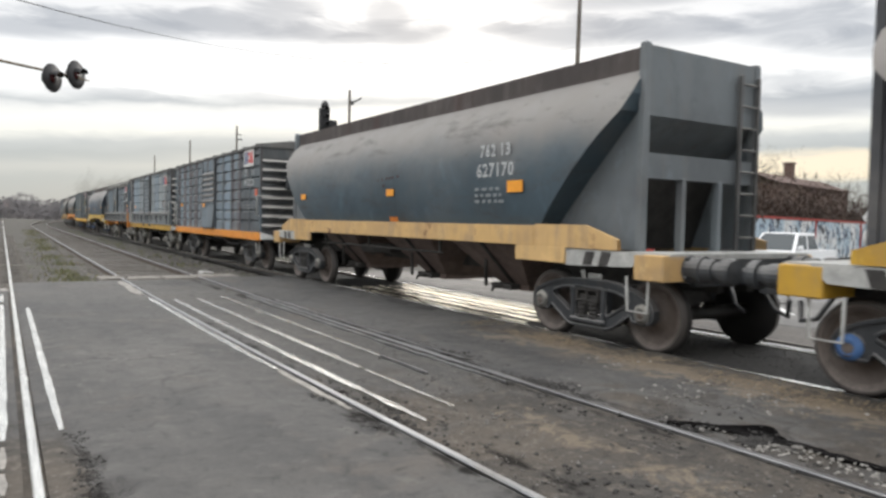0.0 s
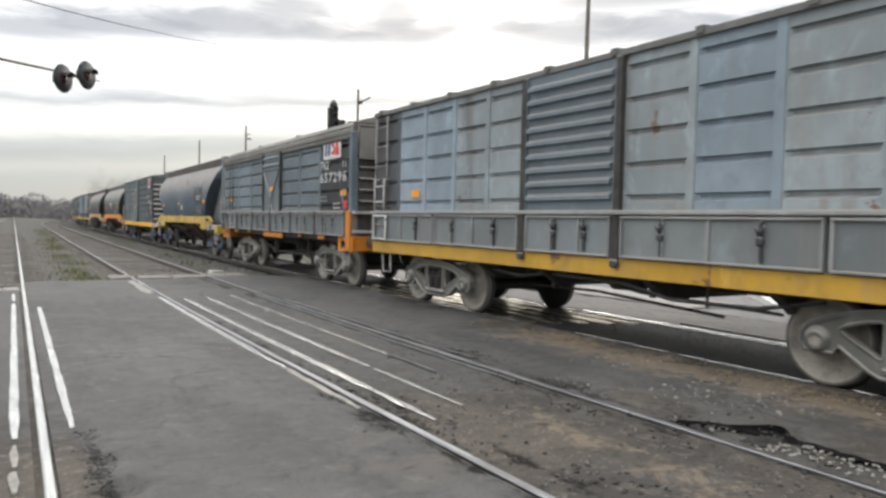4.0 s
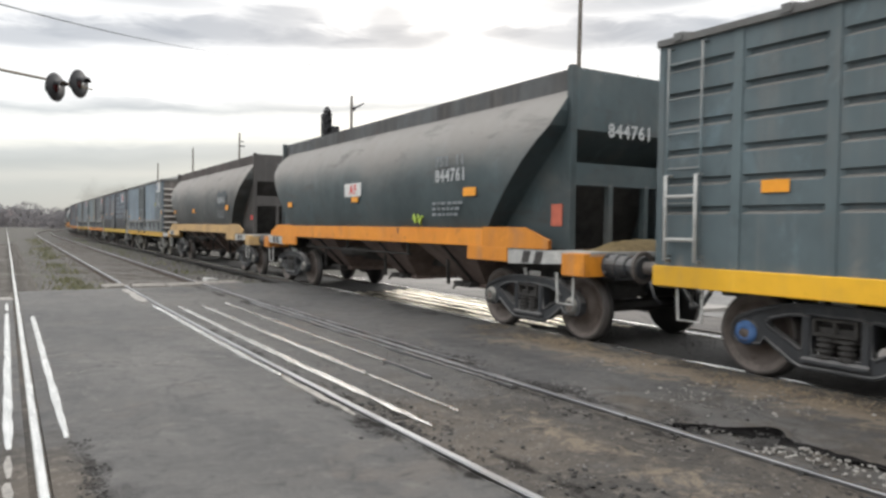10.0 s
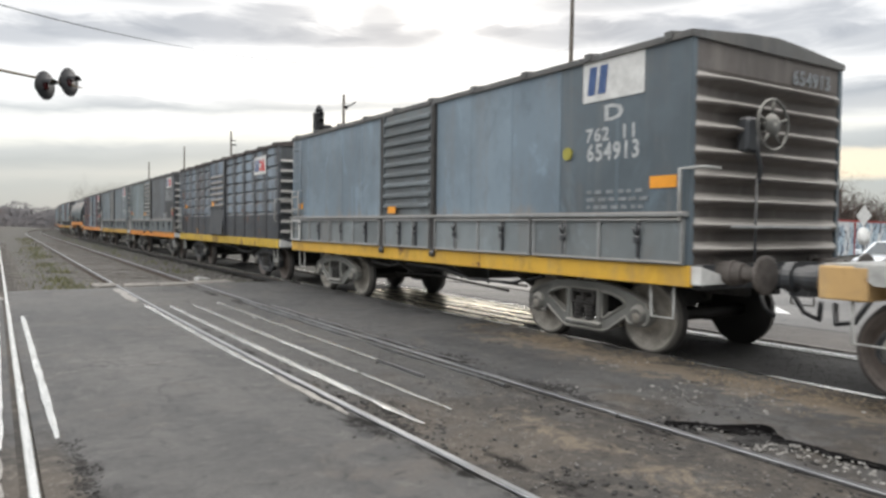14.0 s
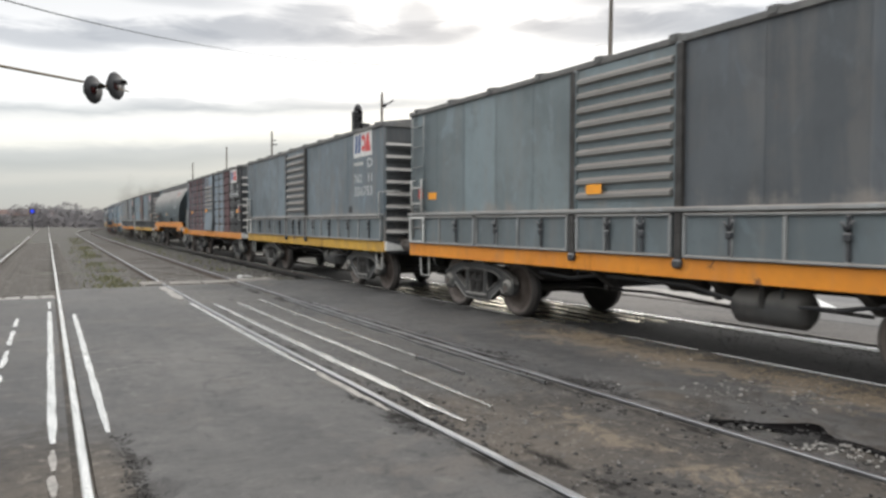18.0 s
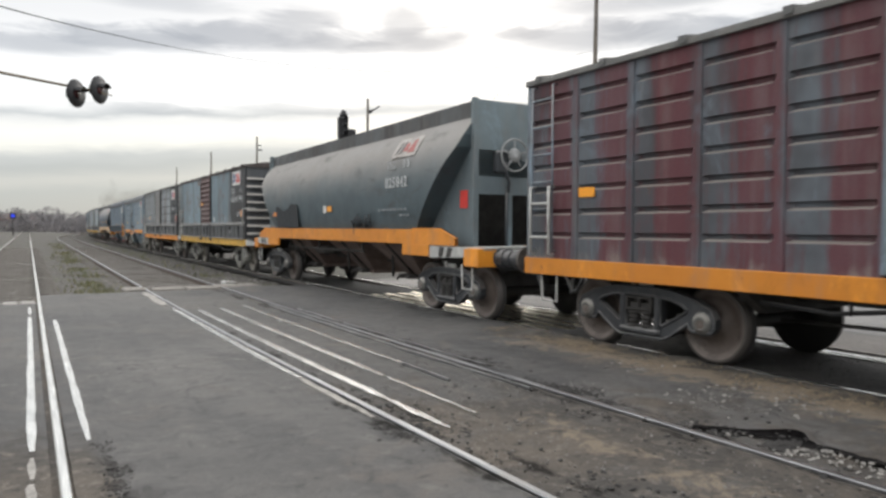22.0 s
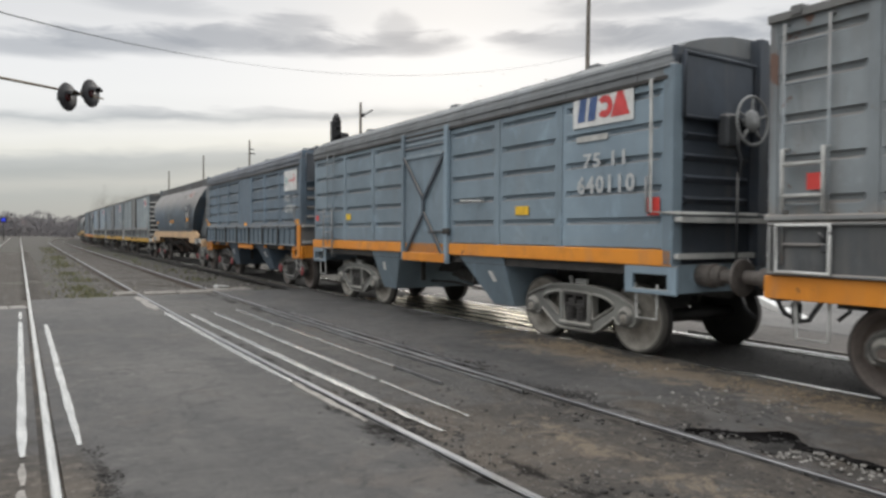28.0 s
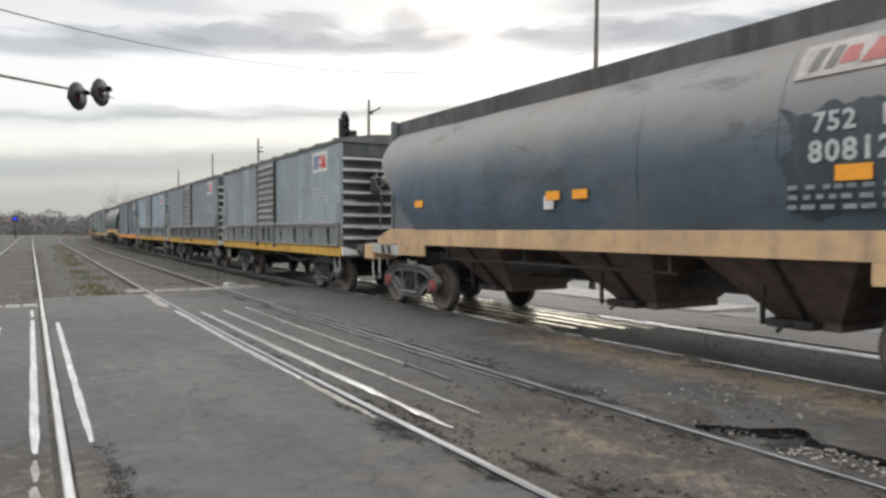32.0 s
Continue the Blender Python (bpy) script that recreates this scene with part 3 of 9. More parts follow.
def ground_sheet():
    """One sheet to the horizon, finer near the crossing."""
    def axis(lo, hi, mid, near, steps):
        out, x = [], mid
        while x < hi:
            out.append(x)
            x += near if abs(x - mid) < steps * near else abs(x - mid) * 0.22
        out.append(hi)
        x = mid - near
        while x > lo:
            out.insert(0, x)
            x -= near if abs(x - mid) < steps * near else abs(x - mid) * 0.22
        return [lo] + out
    xs, ys = axis(-1600, 1600, 4.0, 0.5, 30), axis(-900, 2600, 12.0, 0.5, 60)
    me = Mesh()
    for x in xs:
        for y in ys:
            far = max(0.0, math.hypot(x, y) - 40)
            z = -0.155 + drop(x) + 0.05 * noise.noise((x * 0.7, y * 0.7, 0)) + 0.02 * noise.noise((x * 3, y * 3, 4))
            if ROAD_NEAR - 1 < y < ROAD_FAR + 0.3:
                z -= 0.06
            me.v.append((x, y, z - far * 0.0004))
    n = len(ys)
    for i in range(len(xs) - 1):
        for j in range(n - 1):
            a = i * n + j
            me.smooth.add(len(me.f))
            me.f.append((a, a + n, a + n + 1, a + 1))
    return me


tagged(part("ground", ground_sheet, EARTH), label="stony earth with dry grass beside the tracks", category="ground", kind="structure")


def road_slab(x0, x1, y0, y1, ragged=0.0, top=-0.008, rough=0.012, cell=0.25, hole=None, sink=None):
    """Asphalt between two rails, with a wavy top, ragged ends and sides that go down into the ground."""
    me = Mesh()
    nx, ny = max(2, int((x1(0) - x0(0)) / cell)), max(2, int((y1 - y0) / cell))
    nx, ny = min(nx, 60), min(ny, 300)

    def top_at(u, v):
        w = u
        y = y0 + (y1 - y0) * v
        if ragged:
            y += ragged * (noise.noise((u * 5 + x0(0), 7, 0)) * (1 if v > 0.5 else 1.4)) * abs(2 * v - 1) ** 3
        x = x0(y) + (x1(y) - x0(y)) * w
        edge = min(u, 1 - u) * nx
        z = top + rough * noise.noise((x * 1.3, y * 1.3, 2)) + rough * 0.5 * noise.noise((x * 4, y * 4, 2)) - (0.006 if edge < 0.5 else 0) + drop(x)
        if hole:
            for hx, hy, hr, hd in hole:
                d = math.hypot((x - hx), (y - hy) * 0.8) / hr + 0.35 * noise.noise((x * 5, y * 5, 9))
                z -= hd * max(0.0, min(1.0, (1 - d) * 3.5))
        if sink:
            z -= sink(x, y)
        return x, y, z
    me.grid(top_at, nx, ny)
    for v in (0.0, 1.0):
        for i in range(nx):
            a, b = top_at(i / nx, v), top_at((i + 1) / nx, v)
            me.quad(a, b, (b[0], b[1], b[2] - 0.3), (a[0], a[1], a[2] - 0.3))
    for u in (0.0, 1.0):
        for j in range(ny):
            a, b = top_at(u, j / ny), top_at(u, (j + 1) / ny)
            me.quad(a, b, (b[0], b[1], b[2] - 0.3), (a[0], a[1], a[2] - 0.3))
    return me


def mid_l(y):
    return MID_X - HALF_GAUGE + bend(y)


def mid_r(y):
    return MID_X + HALF_GAUGE + bend(y)


def main_l(y):
    return MAIN_X - HALF_GAUGE + bend(y)


def main_r(y):
    return MAIN_X + HALF_GAUGE + bend(y)


def off(fn, d):
    return lambda y: fn(y) + d


road = thing("road", "worn grey asphalt road across the tracks", "road", kind="structure")
gap = 0.045
part("asphalt_slab", road_slab(lambda y: left_x(y) - 14, off(left_x, -1.75 - gap), ROAD_NEAR, ROAD_FAR - 1.5, 0.3), ASPHALT, road)
part("asphalt_slab", road_slab(off(left_x, -1.75 + 0.07), off(left_x, -0.07), ROAD_NEAR, ROAD_FAR - 1.8, 0.15, cell=0.12), LEFT_GROUND, road)
part("asphalt_slab", road_slab(off(left_x, gap), off(mid_l, -gap), 2.0, ROAD_FAR, 0.0, cell=0.05, hole=[(0.56, 4.7, 0.09, 0.04), (0.60, 4.15, 0.12, 0.05), (0.50, 3.6, 0.12, 0.05), (2.3, 4.5, 0.10, 0.03), (2.36, 5.6, 0.07, 0.03)]), LEFT_GROUND, road)
part("asphalt_slab", road_slab(off(left_x, gap), off(mid_l, -gap), ROAD_NEAR, 2.0), LEFT_GROUND, road)
part("asphalt_slab", road_slab(off(main_r, 2.35), lambda y: 90.0, ROAD_NEAR, 19.0, 0.6, top=-0.03, cell=0.5), PALE_ASPHALT, road)
part("dirt_strip", road_slab(off(main_r, 0.12), off(main_r, 2.36), ROAD_NEAR, 19.0, 0.3, top=-0.035, rough=0.03, cell=0.2), asphalt_material("dusty_brown_ground", (0.070, 0.061, 0.053, 1), (0.125, 0.110, 0.096, 1)), road)
seam = Mesh()
rs = random.Random(21)
for k in range(60):   # a worn joint across the road
    x = -1.5 + 3.9 * k / 60
    if abs(x - left_x(7.8)) > 0.28 and rs.random() < 0.6:
        y = 7.72 + 0.11 * x + rs.uniform(-0.012, 0.012)
        seam.quad((x, y - 0.014, 0.002), (x + rs.uniform(0.03, 0.07), y - 0.010, 0.002), (x + 0.06, y + rs.uniform(0.004, 0.016), 0.002), (x, y + 0.012, 0.002))
tagged(part("joint_filler", seam, plain("chalky_joint_filler", (0.20, 0.19, 0.18), 0.9, 0, 0.4, 20), road), kind="stuff")
verge = thing("verge", "brown trodden dirt and broken asphalt beside the train", "verge", kind="structure")


def broken_edge(x, y):
    """How deep the ground lies in the broken strip beside the disused rail."""
    if y > 3.75:
        hump = max(0.0, 1 - abs(y - 5.42) / 0.35) if y < 5.8 else max(0.0, min(1.0, (y - 6.25) / 0.25, (8.4 - y) / 0.5))
        return -0.05 * min(1.0, 2 * hump) * max(0.0, min(1.0, (x - 6.2) / 0.25)) * (0.8 + 0.5 * noise.noise((x * 5, y * 4, 3)))
    return pit(y) * max(0.0, min(1.0, (lip_x(y) + 0.06 - x) / 0.05))


def pit(y):
    """Depth of the hollow along the torn edge."""
    return 0.016 + 0.075 * math.exp(-((y - 3.06) / 0.19) ** 2)


def lip_x(y):
    return 4.74 + 0.25 * math.exp(-((y - 3.08) / 0.19) ** 2) - 0.42 * max(0.0, min(1.0, (y - 3.15) / 0.5)) + 0.04 * noise.noise((y * 6, 1, 1))


# broken tar, made blacker to stand for the shadow under the torn lip
TAR_SHADE = plain("tar_with_undercut_shade", (0.014, 0.013, 0.013), 0.95, 0, 0.5, 9, 0.6, shine=0.08)
ys = [1.2 + 0.05 * k for k in range(48)]
lip, lip_top = Mesh(), Mesh()
for ya, yb in zip(ys, ys[1:]):   # the torn face of the asphalt
    xa, xb = lip_x(ya) + 0.03 * noise.noise((ya * 31, 0, 0)), lip_x(yb) + 0.03 * noise.noise((yb * 31, 0, 0))
    lip.quad((xa, ya, -0.004), (xb, yb, -0.004), (xb + 0.02, yb, -0.03 - pit(yb)), (xa + 0.02, ya, -0.03 - pit(ya)))
    w = 0.075 + 0.03 * max(0.0, noise.noise((ya * 13, 6, 6)))
    lip_top.quad((xa, ya, -0.006), (xb, yb, -0.006), (xb + w, yb, -0.005), (xa + w, ya, -0.005))
k0 = len(lip.v)
for y in ys:   # the hollow's floor next to the edge, black for tar and for the lip's shade
    w = 0.015 + 0.05 * max(0.0, noise.noise((y * 3, 2, 7))) + 0.12 * math.exp(-((y - 3.08) / 0.2) ** 2)
    for q in range(4):
        lip.v.append((lip_x(y) + 0.01 - w * q / 3, y, 0.006 - pit(y) + 0.012 * noise.noise((y * 11, q, 3)) + 0.02 * (q == 0)))
for i in range(len(ys) - 1):
    for q in range(3):
        a_ = k0 + i * 4 + q
        lip.f.append((a_, a_ + 1, a_ + 5, a_ + 4))
part("broken_edge", lip, TAR_SHADE, verge, "broken tar edge of the asphalt, its undercut shade painted black")
part("edge_top", lip_top, TRAIN_SIDE, verge)
part("dirt_strip", road_slab(off(mid_l, 0.06), off(mid_r, -0.06), 1.0, ROAD_FAR + 0.2, 0.0, -0.024, 0.02, 0.05), MID_GROUND, verge)
part("dirt_strip", road_slab(off(mid_l, 0.06), off(mid_r, -0.06), ROAD_NEAR, 1.0, 0.0, -0.014, 0.026), MID_GROUND, verge)
part("dirt_strip", road_slab(off(mid_r, gap), off(main_l, -0.12), 0.8, ROAD_FAR + 0.4, 0.0, -0.012, 0.03, 0.04, sink=broken_edge), TRAIN_SIDE, verge)
part("dirt_strip", road_slab(off(mid_r, gap), off(main_l, -0.12), ROAD_NEAR, 0.8, 0.0, -0.012, 0.03), TRAIN_SIDE, verge)


# ---- rails ----
def rail_mesh(fn, y0, y1, head=True, wide=0.030, z1=0.0, step=2.0):
    me = Mesh()
    ys = list(np.arange(y0, min(y1, 24), 1.0)) + list(np.arange(max(y0, 24), y1, step * 2)) + [y1]
    prof = [(-wide, z1 - 0.035), (wide, z1 - 0.035), (wide, z1 - 0.008), (wide * 0.72, z1), (-wide * 0.72, z1), (-wide, z1 - 0.008)] if head else \
        [(-0.07, z1 - 0.172), (0.07, z1 - 0.172), (0.07, z1 - 0.158), (0.012, z1 - 0.14), (0.012, z1 - 0.036), (-0.012, z1 - 0.036), (-0.012, z1 - 0.14), (-0.07, z1 - 0.158)]
    n = len(prof)
    for y in ys:
        x = fn(float(y))
        me.v += [(x + px, float(y), pz) for px, pz in prof]
    for i in range(len(ys) - 1):
        for j in range(n):
            a, b = i * n + j, i * n + (j + 1) % n
            me.f.append((a, b, b + n, a + n))
    me.f.append(tuple(range(n))[::-1])
    me.f.append(tuple(len(me.v) - n + j for j in range(n)))
    return me


def rail(name_parent, fn, y0, y1, mat):
    part("rail_head", rail_mesh(fn, y0, y1, True), mat, name_parent)
    part("rail_web", rail_mesh(fn, y0, y1, False), RAIL_SIDE, name_parent)


def groove(fn, d0, d1, y0, y1):
    """Packed dirt in the groove beside a rail."""
    me = Mesh()
    n = int((y1 - y0) / 0.25)
    me.grid(lambda u, v: (fn(y0 + (y1 - y0) * v) + d0 + (d1 - d0) * u, y0 + (y1 - y0) * v, -0.032 + 0.012 * noise.noise((u * 3, v * n * 0.7, d0))), 2, n)
    return me


for fn, d0, d1, y1 in ((left_x, -0.12, 0.09, ROAD_FAR), (off(left_x, -1.75), -0.09, 0.12, ROAD_FAR - 1.5), (mid_l, -0.09, 0.11, ROAD_FAR), (mid_r, -0.11, 0.09, ROAD_FAR)):
    part("packed_dirt", groove(fn, d0, d1, ROAD_NEAR, y1), DIRT, verge)
SLEEPER = plain("grey_weathered_sleeper_wood", (0.12, 0.108, 0.095), 0.85, 0, 0.45, 7, 0.4)


def worn_strip(fn, y0, y1, wide, seed, near=0.5, far=0.3, rough=0.12, top=0.003):
    """A flush steel strip with frayed sides, which narrows to its two ends."""
    me = Mesh()
    n = max(6, int((y1 - y0) / 0.09))
    for i in range(n + 1):
        y = y0 + (y1 - y0) * i / n
        w = wide * min(1.0, 0.5 + 0.5 * (y - y0) / near, 0.5 + 0.5 * (y1 - y) / far)
        a = w * (1 + rough * 2 * noise.noise((y * 3.1, seed, 0.3)) + rough * noise.noise((y * 11, seed, 2.3)))
        b = w * (1 + rough * 2 * noise.noise((y * 3.1, seed, 5.3)) + rough * noise.noise((y * 11, seed, 7.3)))
        x = fn(y)
        me.v += [(x - a, y, -0.035), (x - a, y, top - 0.002), (x - a * 0.8, y, top), (x + b * 0.8, y, top), (x + b, y, top - 0.002), (x + b, y, -0.035)]
    for i in range(n):
        me.f += [(i * 6 + j, i * 6 + j + 1, i * 6 + j + 7, i * 6 + j + 6) for j in range(5)]
    me.f += [(0, 1, 2, 3, 4, 5), tuple(n * 6 + j for j in range(6))[::-1]]
    return me


def track(fl, fr, y0, y1, mat, label, sleepers_from, mat2=None, lift=0.0):
    t = thing("railway_track", label, "railway track", kind="structure")
    rail(t, fl, y0, y1, mat)
    rail(t, fr, y0, y1, mat2 or mat)
    sl = Mesh().box(-1.35, 1.35, -0.12, 0.12, -0.31, -0.165, 0.012)
    y = sleepers_from
    while y < 62:
        c = (fl(y) + fr(y)) / 2
        part("sleeper", sl, SLEEPER, t, key="sleeper", m=pose(c, y, lift, 0, 0, random.uniform(-1.5, 1.5)))
        y += 0.62
    return t


left_track = track(off(left_x, -1.75), left_x, -60, 700, STEEL, "polished broad-gauge track sunk in the asphalt", 18.2, None, 0.05)
mid_track = track(mid_l, mid_r, -60, 240, WORN_STEEL, "disused dull-topped track beside the train", 18.4, GRIMY_STEEL, 0.03)
main_track = track(main_l, main_r, -300, 300, STEEL, "running track that carries the freight train", 18.4)
# worn steel whose cream tint paints in the reflected warm sky
CREAM_STEEL = steel_head("sky_tinted_worn_steel", (0.62, 0.56, 0.42), (0.86, 0.80, 0.64), 0.2)
DUSTY_STRIP = plain("dusty_worn_strip", (0.24, 0.225, 0.205), 0.75, 0.0, 0.4, 12)
# strips laid beside the rails: line, near end, far end, half width, steel, how fast the ends narrow, fraying
for fn, y0, y1, wd, mt, near, far, fray in [
        (off(left_x, -0.165), 5.35, 13.4, 0.030, STEEL, 0.5, 0.3, 0.14), (off(left_x, -0.165), 13.75, 15.0, 0.024, STEEL, 0.2, 0.3, 0.2),
        (off(left_x, -0.165), 4.75, 5.2, 0.022, DUSTY_STRIP, 0.2, 0.2, 0.5), (off(left_x, -0.165), 4.3, 4.66, 0.026, DUSTY_STRIP, 0.15, 0.15, 0.6), (off(left_x, -0.165), 3.85, 4.22, 0.03, DUSTY_STRIP, 0.15, 0.15, 0.6), (off(left_x, -0.165), 2.6, 3.7, 0.028, DUSTY_STRIP, 0.3, 0.2, 0.6),
        (off(left_x, 0.178), 5.45, 12.8, 0.030, STEEL, 0.9, 0.3, 0.14),
        (off(left_x, -0.60), 11.6, 12.6, 0.026, STEEL, 0.15, 0.15, 0.3), (off(left_x, -0.60), 9.9, 11.2, 0.026, STEEL, 0.15, 0.15, 0.3), (off(left_x, -0.60), 8.4, 9.5, 0.026, STEEL, 0.15, 0.15, 0.3), (off(left_x, -0.60), 6.6, 8.0, 0.026, STEEL, 0.15, 0.15, 0.3),
        (off(mid_l, -0.115), 6.7, 13.6, 0.027, STEEL, 1.2, 0.3, 0.12), (off(mid_l, -0.115), 5.0, 6.65, 0.020, DUSTY_STRIP, 0.6, 0.1, 0.35), (off(mid_l, -0.15), 14.2, 17.2, 0.06, DUSTY_STRIP, 0.4, 0.3, 0.35),
        (off(mid_l, 0.25), 5.5, 13.2, 0.027, STEEL, 0.3, 0.3, 0.12), (off(mid_l, 0.25), 4.45, 5.48, 0.019, STEEL, 0.2, 0.1, 0.3),
        (off(mid_l, 0.66), 6.4, 13.2, 0.027, STEEL, 1.2, 0.3, 0.12), (off(mid_l, 0.658), 4.7, 6.3, 0.012, STEEL, 0.9, 0.1, 0.3),
        (off(mid_l, 1.14), 6.9, 13.4, 0.021, STEEL, 3.0, 0.3, 0.2), (off(mid_l, 1.14), 5.9, 6.88, 0.010, WORN_STEEL, 0.9, 0.1, 0.35), (off(mid_r, -0.15), 5.2, 13.4, 0.018, WORN_STEEL, 1.5, 0.5, 0.35), (off(mid_r, 0.13), 6.0, 12.5, 0.013, GRIMY_STEEL, 1.5, 0.5, 0.35),
        (off(main_r, 0.14), 3.0, 9.0, 0.022, STEEL, 0.3, 0.3, 0.2), (off(main_r, 0.45), 1.5, 7.2, 0.018, DUSTY_STRIP, 0.5, 0.5, 0.3)]:
    part("guard_strip", worn_strip(fn, y0, y1, wd * (1.0 if fn(0) < 1 else 1.5), y0 * 7.7 + fn(0), near, far, fray), mt, left_track if fn(0) < 1 else mid_track if fn(0) < 5 else main_track)
for d, wd in ((0.2, 0.05), (0.52, 0.085), (0.86, 0.07), (1.2, 0.085), (1.52, 0.05)):
    part("guard_rail", rail_mesh(off(main_l, d), 8.4 - d * 0.6, 14.5, True, wd, -0.004), CREAM_STEEL, main_track)
bed = Mesh()
bed.grid(lambda u, v: (main_l(-60 + 140 * v) - 0.35 + 2.45 * u, -60 + 140 * v, (-0.022 if -9 < -60 + 140 * v < 16.5 else -0.07) + 0.012 * noise.noise((u * 9, v * 200, 1))), 10, 280)
part("ballast_bed", bed, BALLAST, main_track, "oily black ballast")


# ---- train ----
SPEED = (249.430, -25.357, 28.752, -17.215)


def gone(t):
    """How far the train has come at t seconds."""
    u = t / 32
    return sum(k * u ** (i + 1) for i, k in enumerate(SPEED))


HW = 1.40      # half width of a wagon's side
WHEEL_R = 0.43


def wheelset_mesh():
    me = Mesh()
    me.lathe([(-1.16, 0.0), (-1.16, 0.065), (-0.98, 0.065), (-0.96, 0.085), (0.96, 0.085), (0.98, 0.065), (1.16, 0.065), (1.16, 0.0)], 10)
    for s in (-1, 1):
        prof = [(0.80, 0.12), (0.80, WHEEL_R + 0.028), (0.815, WHEEL_R + 0.03), (0.835, WHEEL_R + 0.004), (0.93, WHEEL_R - 0.004), (0.935, WHEEL_R - 0.02),
                (0.93, WHEEL_R - 0.065), (0.90, WHEEL_R - 0.075), (0.885, 0.2), (0.93, 0.15), (0.96, 0.11), (0.96, 0.08)]
        me.lathe([(s * a, r) for a, r in prof], 32)
    for s in (-1, 1):
        for k in range(3):   # chalk marks and casting lugs, which show that it turns
            q = math.tau * k / 3 + 0.4
            c, n = math.cos(q), math.sin(q)
            me.box(s * 0.89 - 0.012, s * 0.89 + 0.012, c * 0.27 - 0.03, c * 0.27 + 0.03, n * 0.27 - 0.03, n * 0.27 + 0.03)
    return me


def side_frame_mesh():
    """A cast truss frame along y, 1.8 m between axles: arched top chord, slanting ties, open windows, raised rims."""
    half = [(0.33, 0.20), (0.42, 0.235), (0.70, 0.425), (0.75, 0.35), (1.01, 0.35), (1.055, 0.41), (1.055, 0.51), (1.00, 0.60), (0.80, 0.685), (0.56, 0.755), (0.36, 0.785), (0.20, 0.79)]
    outer = half + [(-y, z) for y, z in half[::-1]]
    holes = [[(s * 0.68, 0.545), (s * 0.69, 0.585), (s * 0.62, 0.63), (s * 0.46, 0.675), (s * 0.33, 0.69), (s * 0.305, 0.67), (s * 0.305, 0.375), (s * 0.345, 0.36)] for s in (-1, 1)]
    holes.append([(-0.235, 0.70), (0.235, 0.70), (0.235, 0.32), (-0.235, 0.32)])
    me = Mesh()

    def plate(loops, x0, x1):
        flat = [p for lp in loops for p in lp]
        tris = geometry.tessellate_polygon([[Vector((y, z, 0)) for y, z in lp] for lp in loops])
        k, n = len(me.v), len(flat)
        me.v += [(x0, y, z) for y, z in flat] + [(x1, y, z) for y, z in flat]
        me.f += [(k + a, k + c, k + b_) for a, b_, c in tris] + [(k + n + a, k + n + b_, k + n + c) for a, b_, c in tris]
        s = 0
        for lp in loops:
            m = len(lp)
            me.f += [(k + s + i, k + s + (i + 1) % m, k + n + s + (i + 1) % m, k + n + s + i) for i in range(m)]
            s += m
    plate([outer] + holes, -0.06, 0.05)
    for lp in [outer] + holes:   # raised rim
        me.tube([(0.052, y, z) for y, z in lp], 0.019, 6, True)
    crest = [(y, z) for y, z in outer if z > 0.58]
    for (ya, za), (yb, zb) in zip(crest, crest[1:]):   # flange along the top chord
        me.quad((-0.06, ya, za + 0.012), (0.085, ya, za + 0.012), (0.085, yb, zb + 0.012), (-0.06, yb, zb + 0.012)).quad((0.085, ya, za + 0.012), (0.085, yb, zb + 0.012), (0.085, yb, zb - 0.022), (0.085, ya, za - 0.022))
    for s in (-1, 1):
        me.lathe([(-0.07, 0.0), (-0.07, 0.14), (0.045, 0.14), (0.06, 0.12), (0.06, 0.0)], 18, "x", (0, s * 0.9, 0.455), False)
        me.box(-0.04, 0.085, s * 0.27 - 0.03, s * 0.27 + 0.03, 0.28, 0.70, 0.015)
    me.box(-0.05, 0.11, -0.31, 0.31, 0.235, 0.31, 0.025)
    return me


def spring_mesh():
    """One coil spring, its turns as swelling rings."""
    prof = [(0.305, 0.0)]
    for i in range(4):
        z = 0.31 + i * 0.052
        prof += [(z, 0.055), (z + 0.010, 0.082), (z + 0.030, 0.082), (z + 0.040, 0.055)]
    return Mesh().lathe(prof + [(0.52, 0.0)], 12, "z")


def bolster_end_mesh():
    me = Mesh().box(-0.03, 0.10, -0.20, 0.20, 0.515, 0.545, 0.01).box(-0.03, 0.10, -0.20, 0.20, 0.655, 0.685, 0.01).box(-0.04, -0.02, -0.20, 0.20, 0.53, 0.67)
    for y in (-0.19, 0.0, 0.19):
        me.box(-0.03, 0.095, y - 0.015, y + 0.015, 0.53, 0.67, 0.006)
    return me


def cap_mesh():
    return Mesh().lathe([(0.0, 0.12), (-0.012, 0.12), (-0.02, 0.10), (-0.035, 0.095), (-0.04, 0.06), (-0.03, 0.05), (-0.03, 0.0)], 16)


def bolster_mesh():
    me = Mesh().prism([(-1.12, 0.47), (-0.8, 0.40), (0.8, 0.40), (1.12, 0.47), (1.12, 0.60), (0.5, 0.72), (-0.5, 0.72), (-1.12, 0.60)], -0.17, 0.17, 0.02)
    me.lathe([(0.72, 0.26), (0.80, 0.26), (0.82, 0.2), (0.86, 0.2)], 16, "z")
    return me


def brake_mesh():
    me = Mesh()
    for s in (-1, 1):
        me.tube([(-0.85, s * 0.36, 0.36), (0.0, s * 0.30, 0.34), (0.85, s * 0.36, 0.36)], 0.03)
        for x in (-0.86, 0.86):
            me.box(x - 0.05, x + 0.05, s * 0.40 - 0.03, s * 0.40 + 0.04, 0.27, 0.5, 0.015)
    return me


WHEELSETS = []


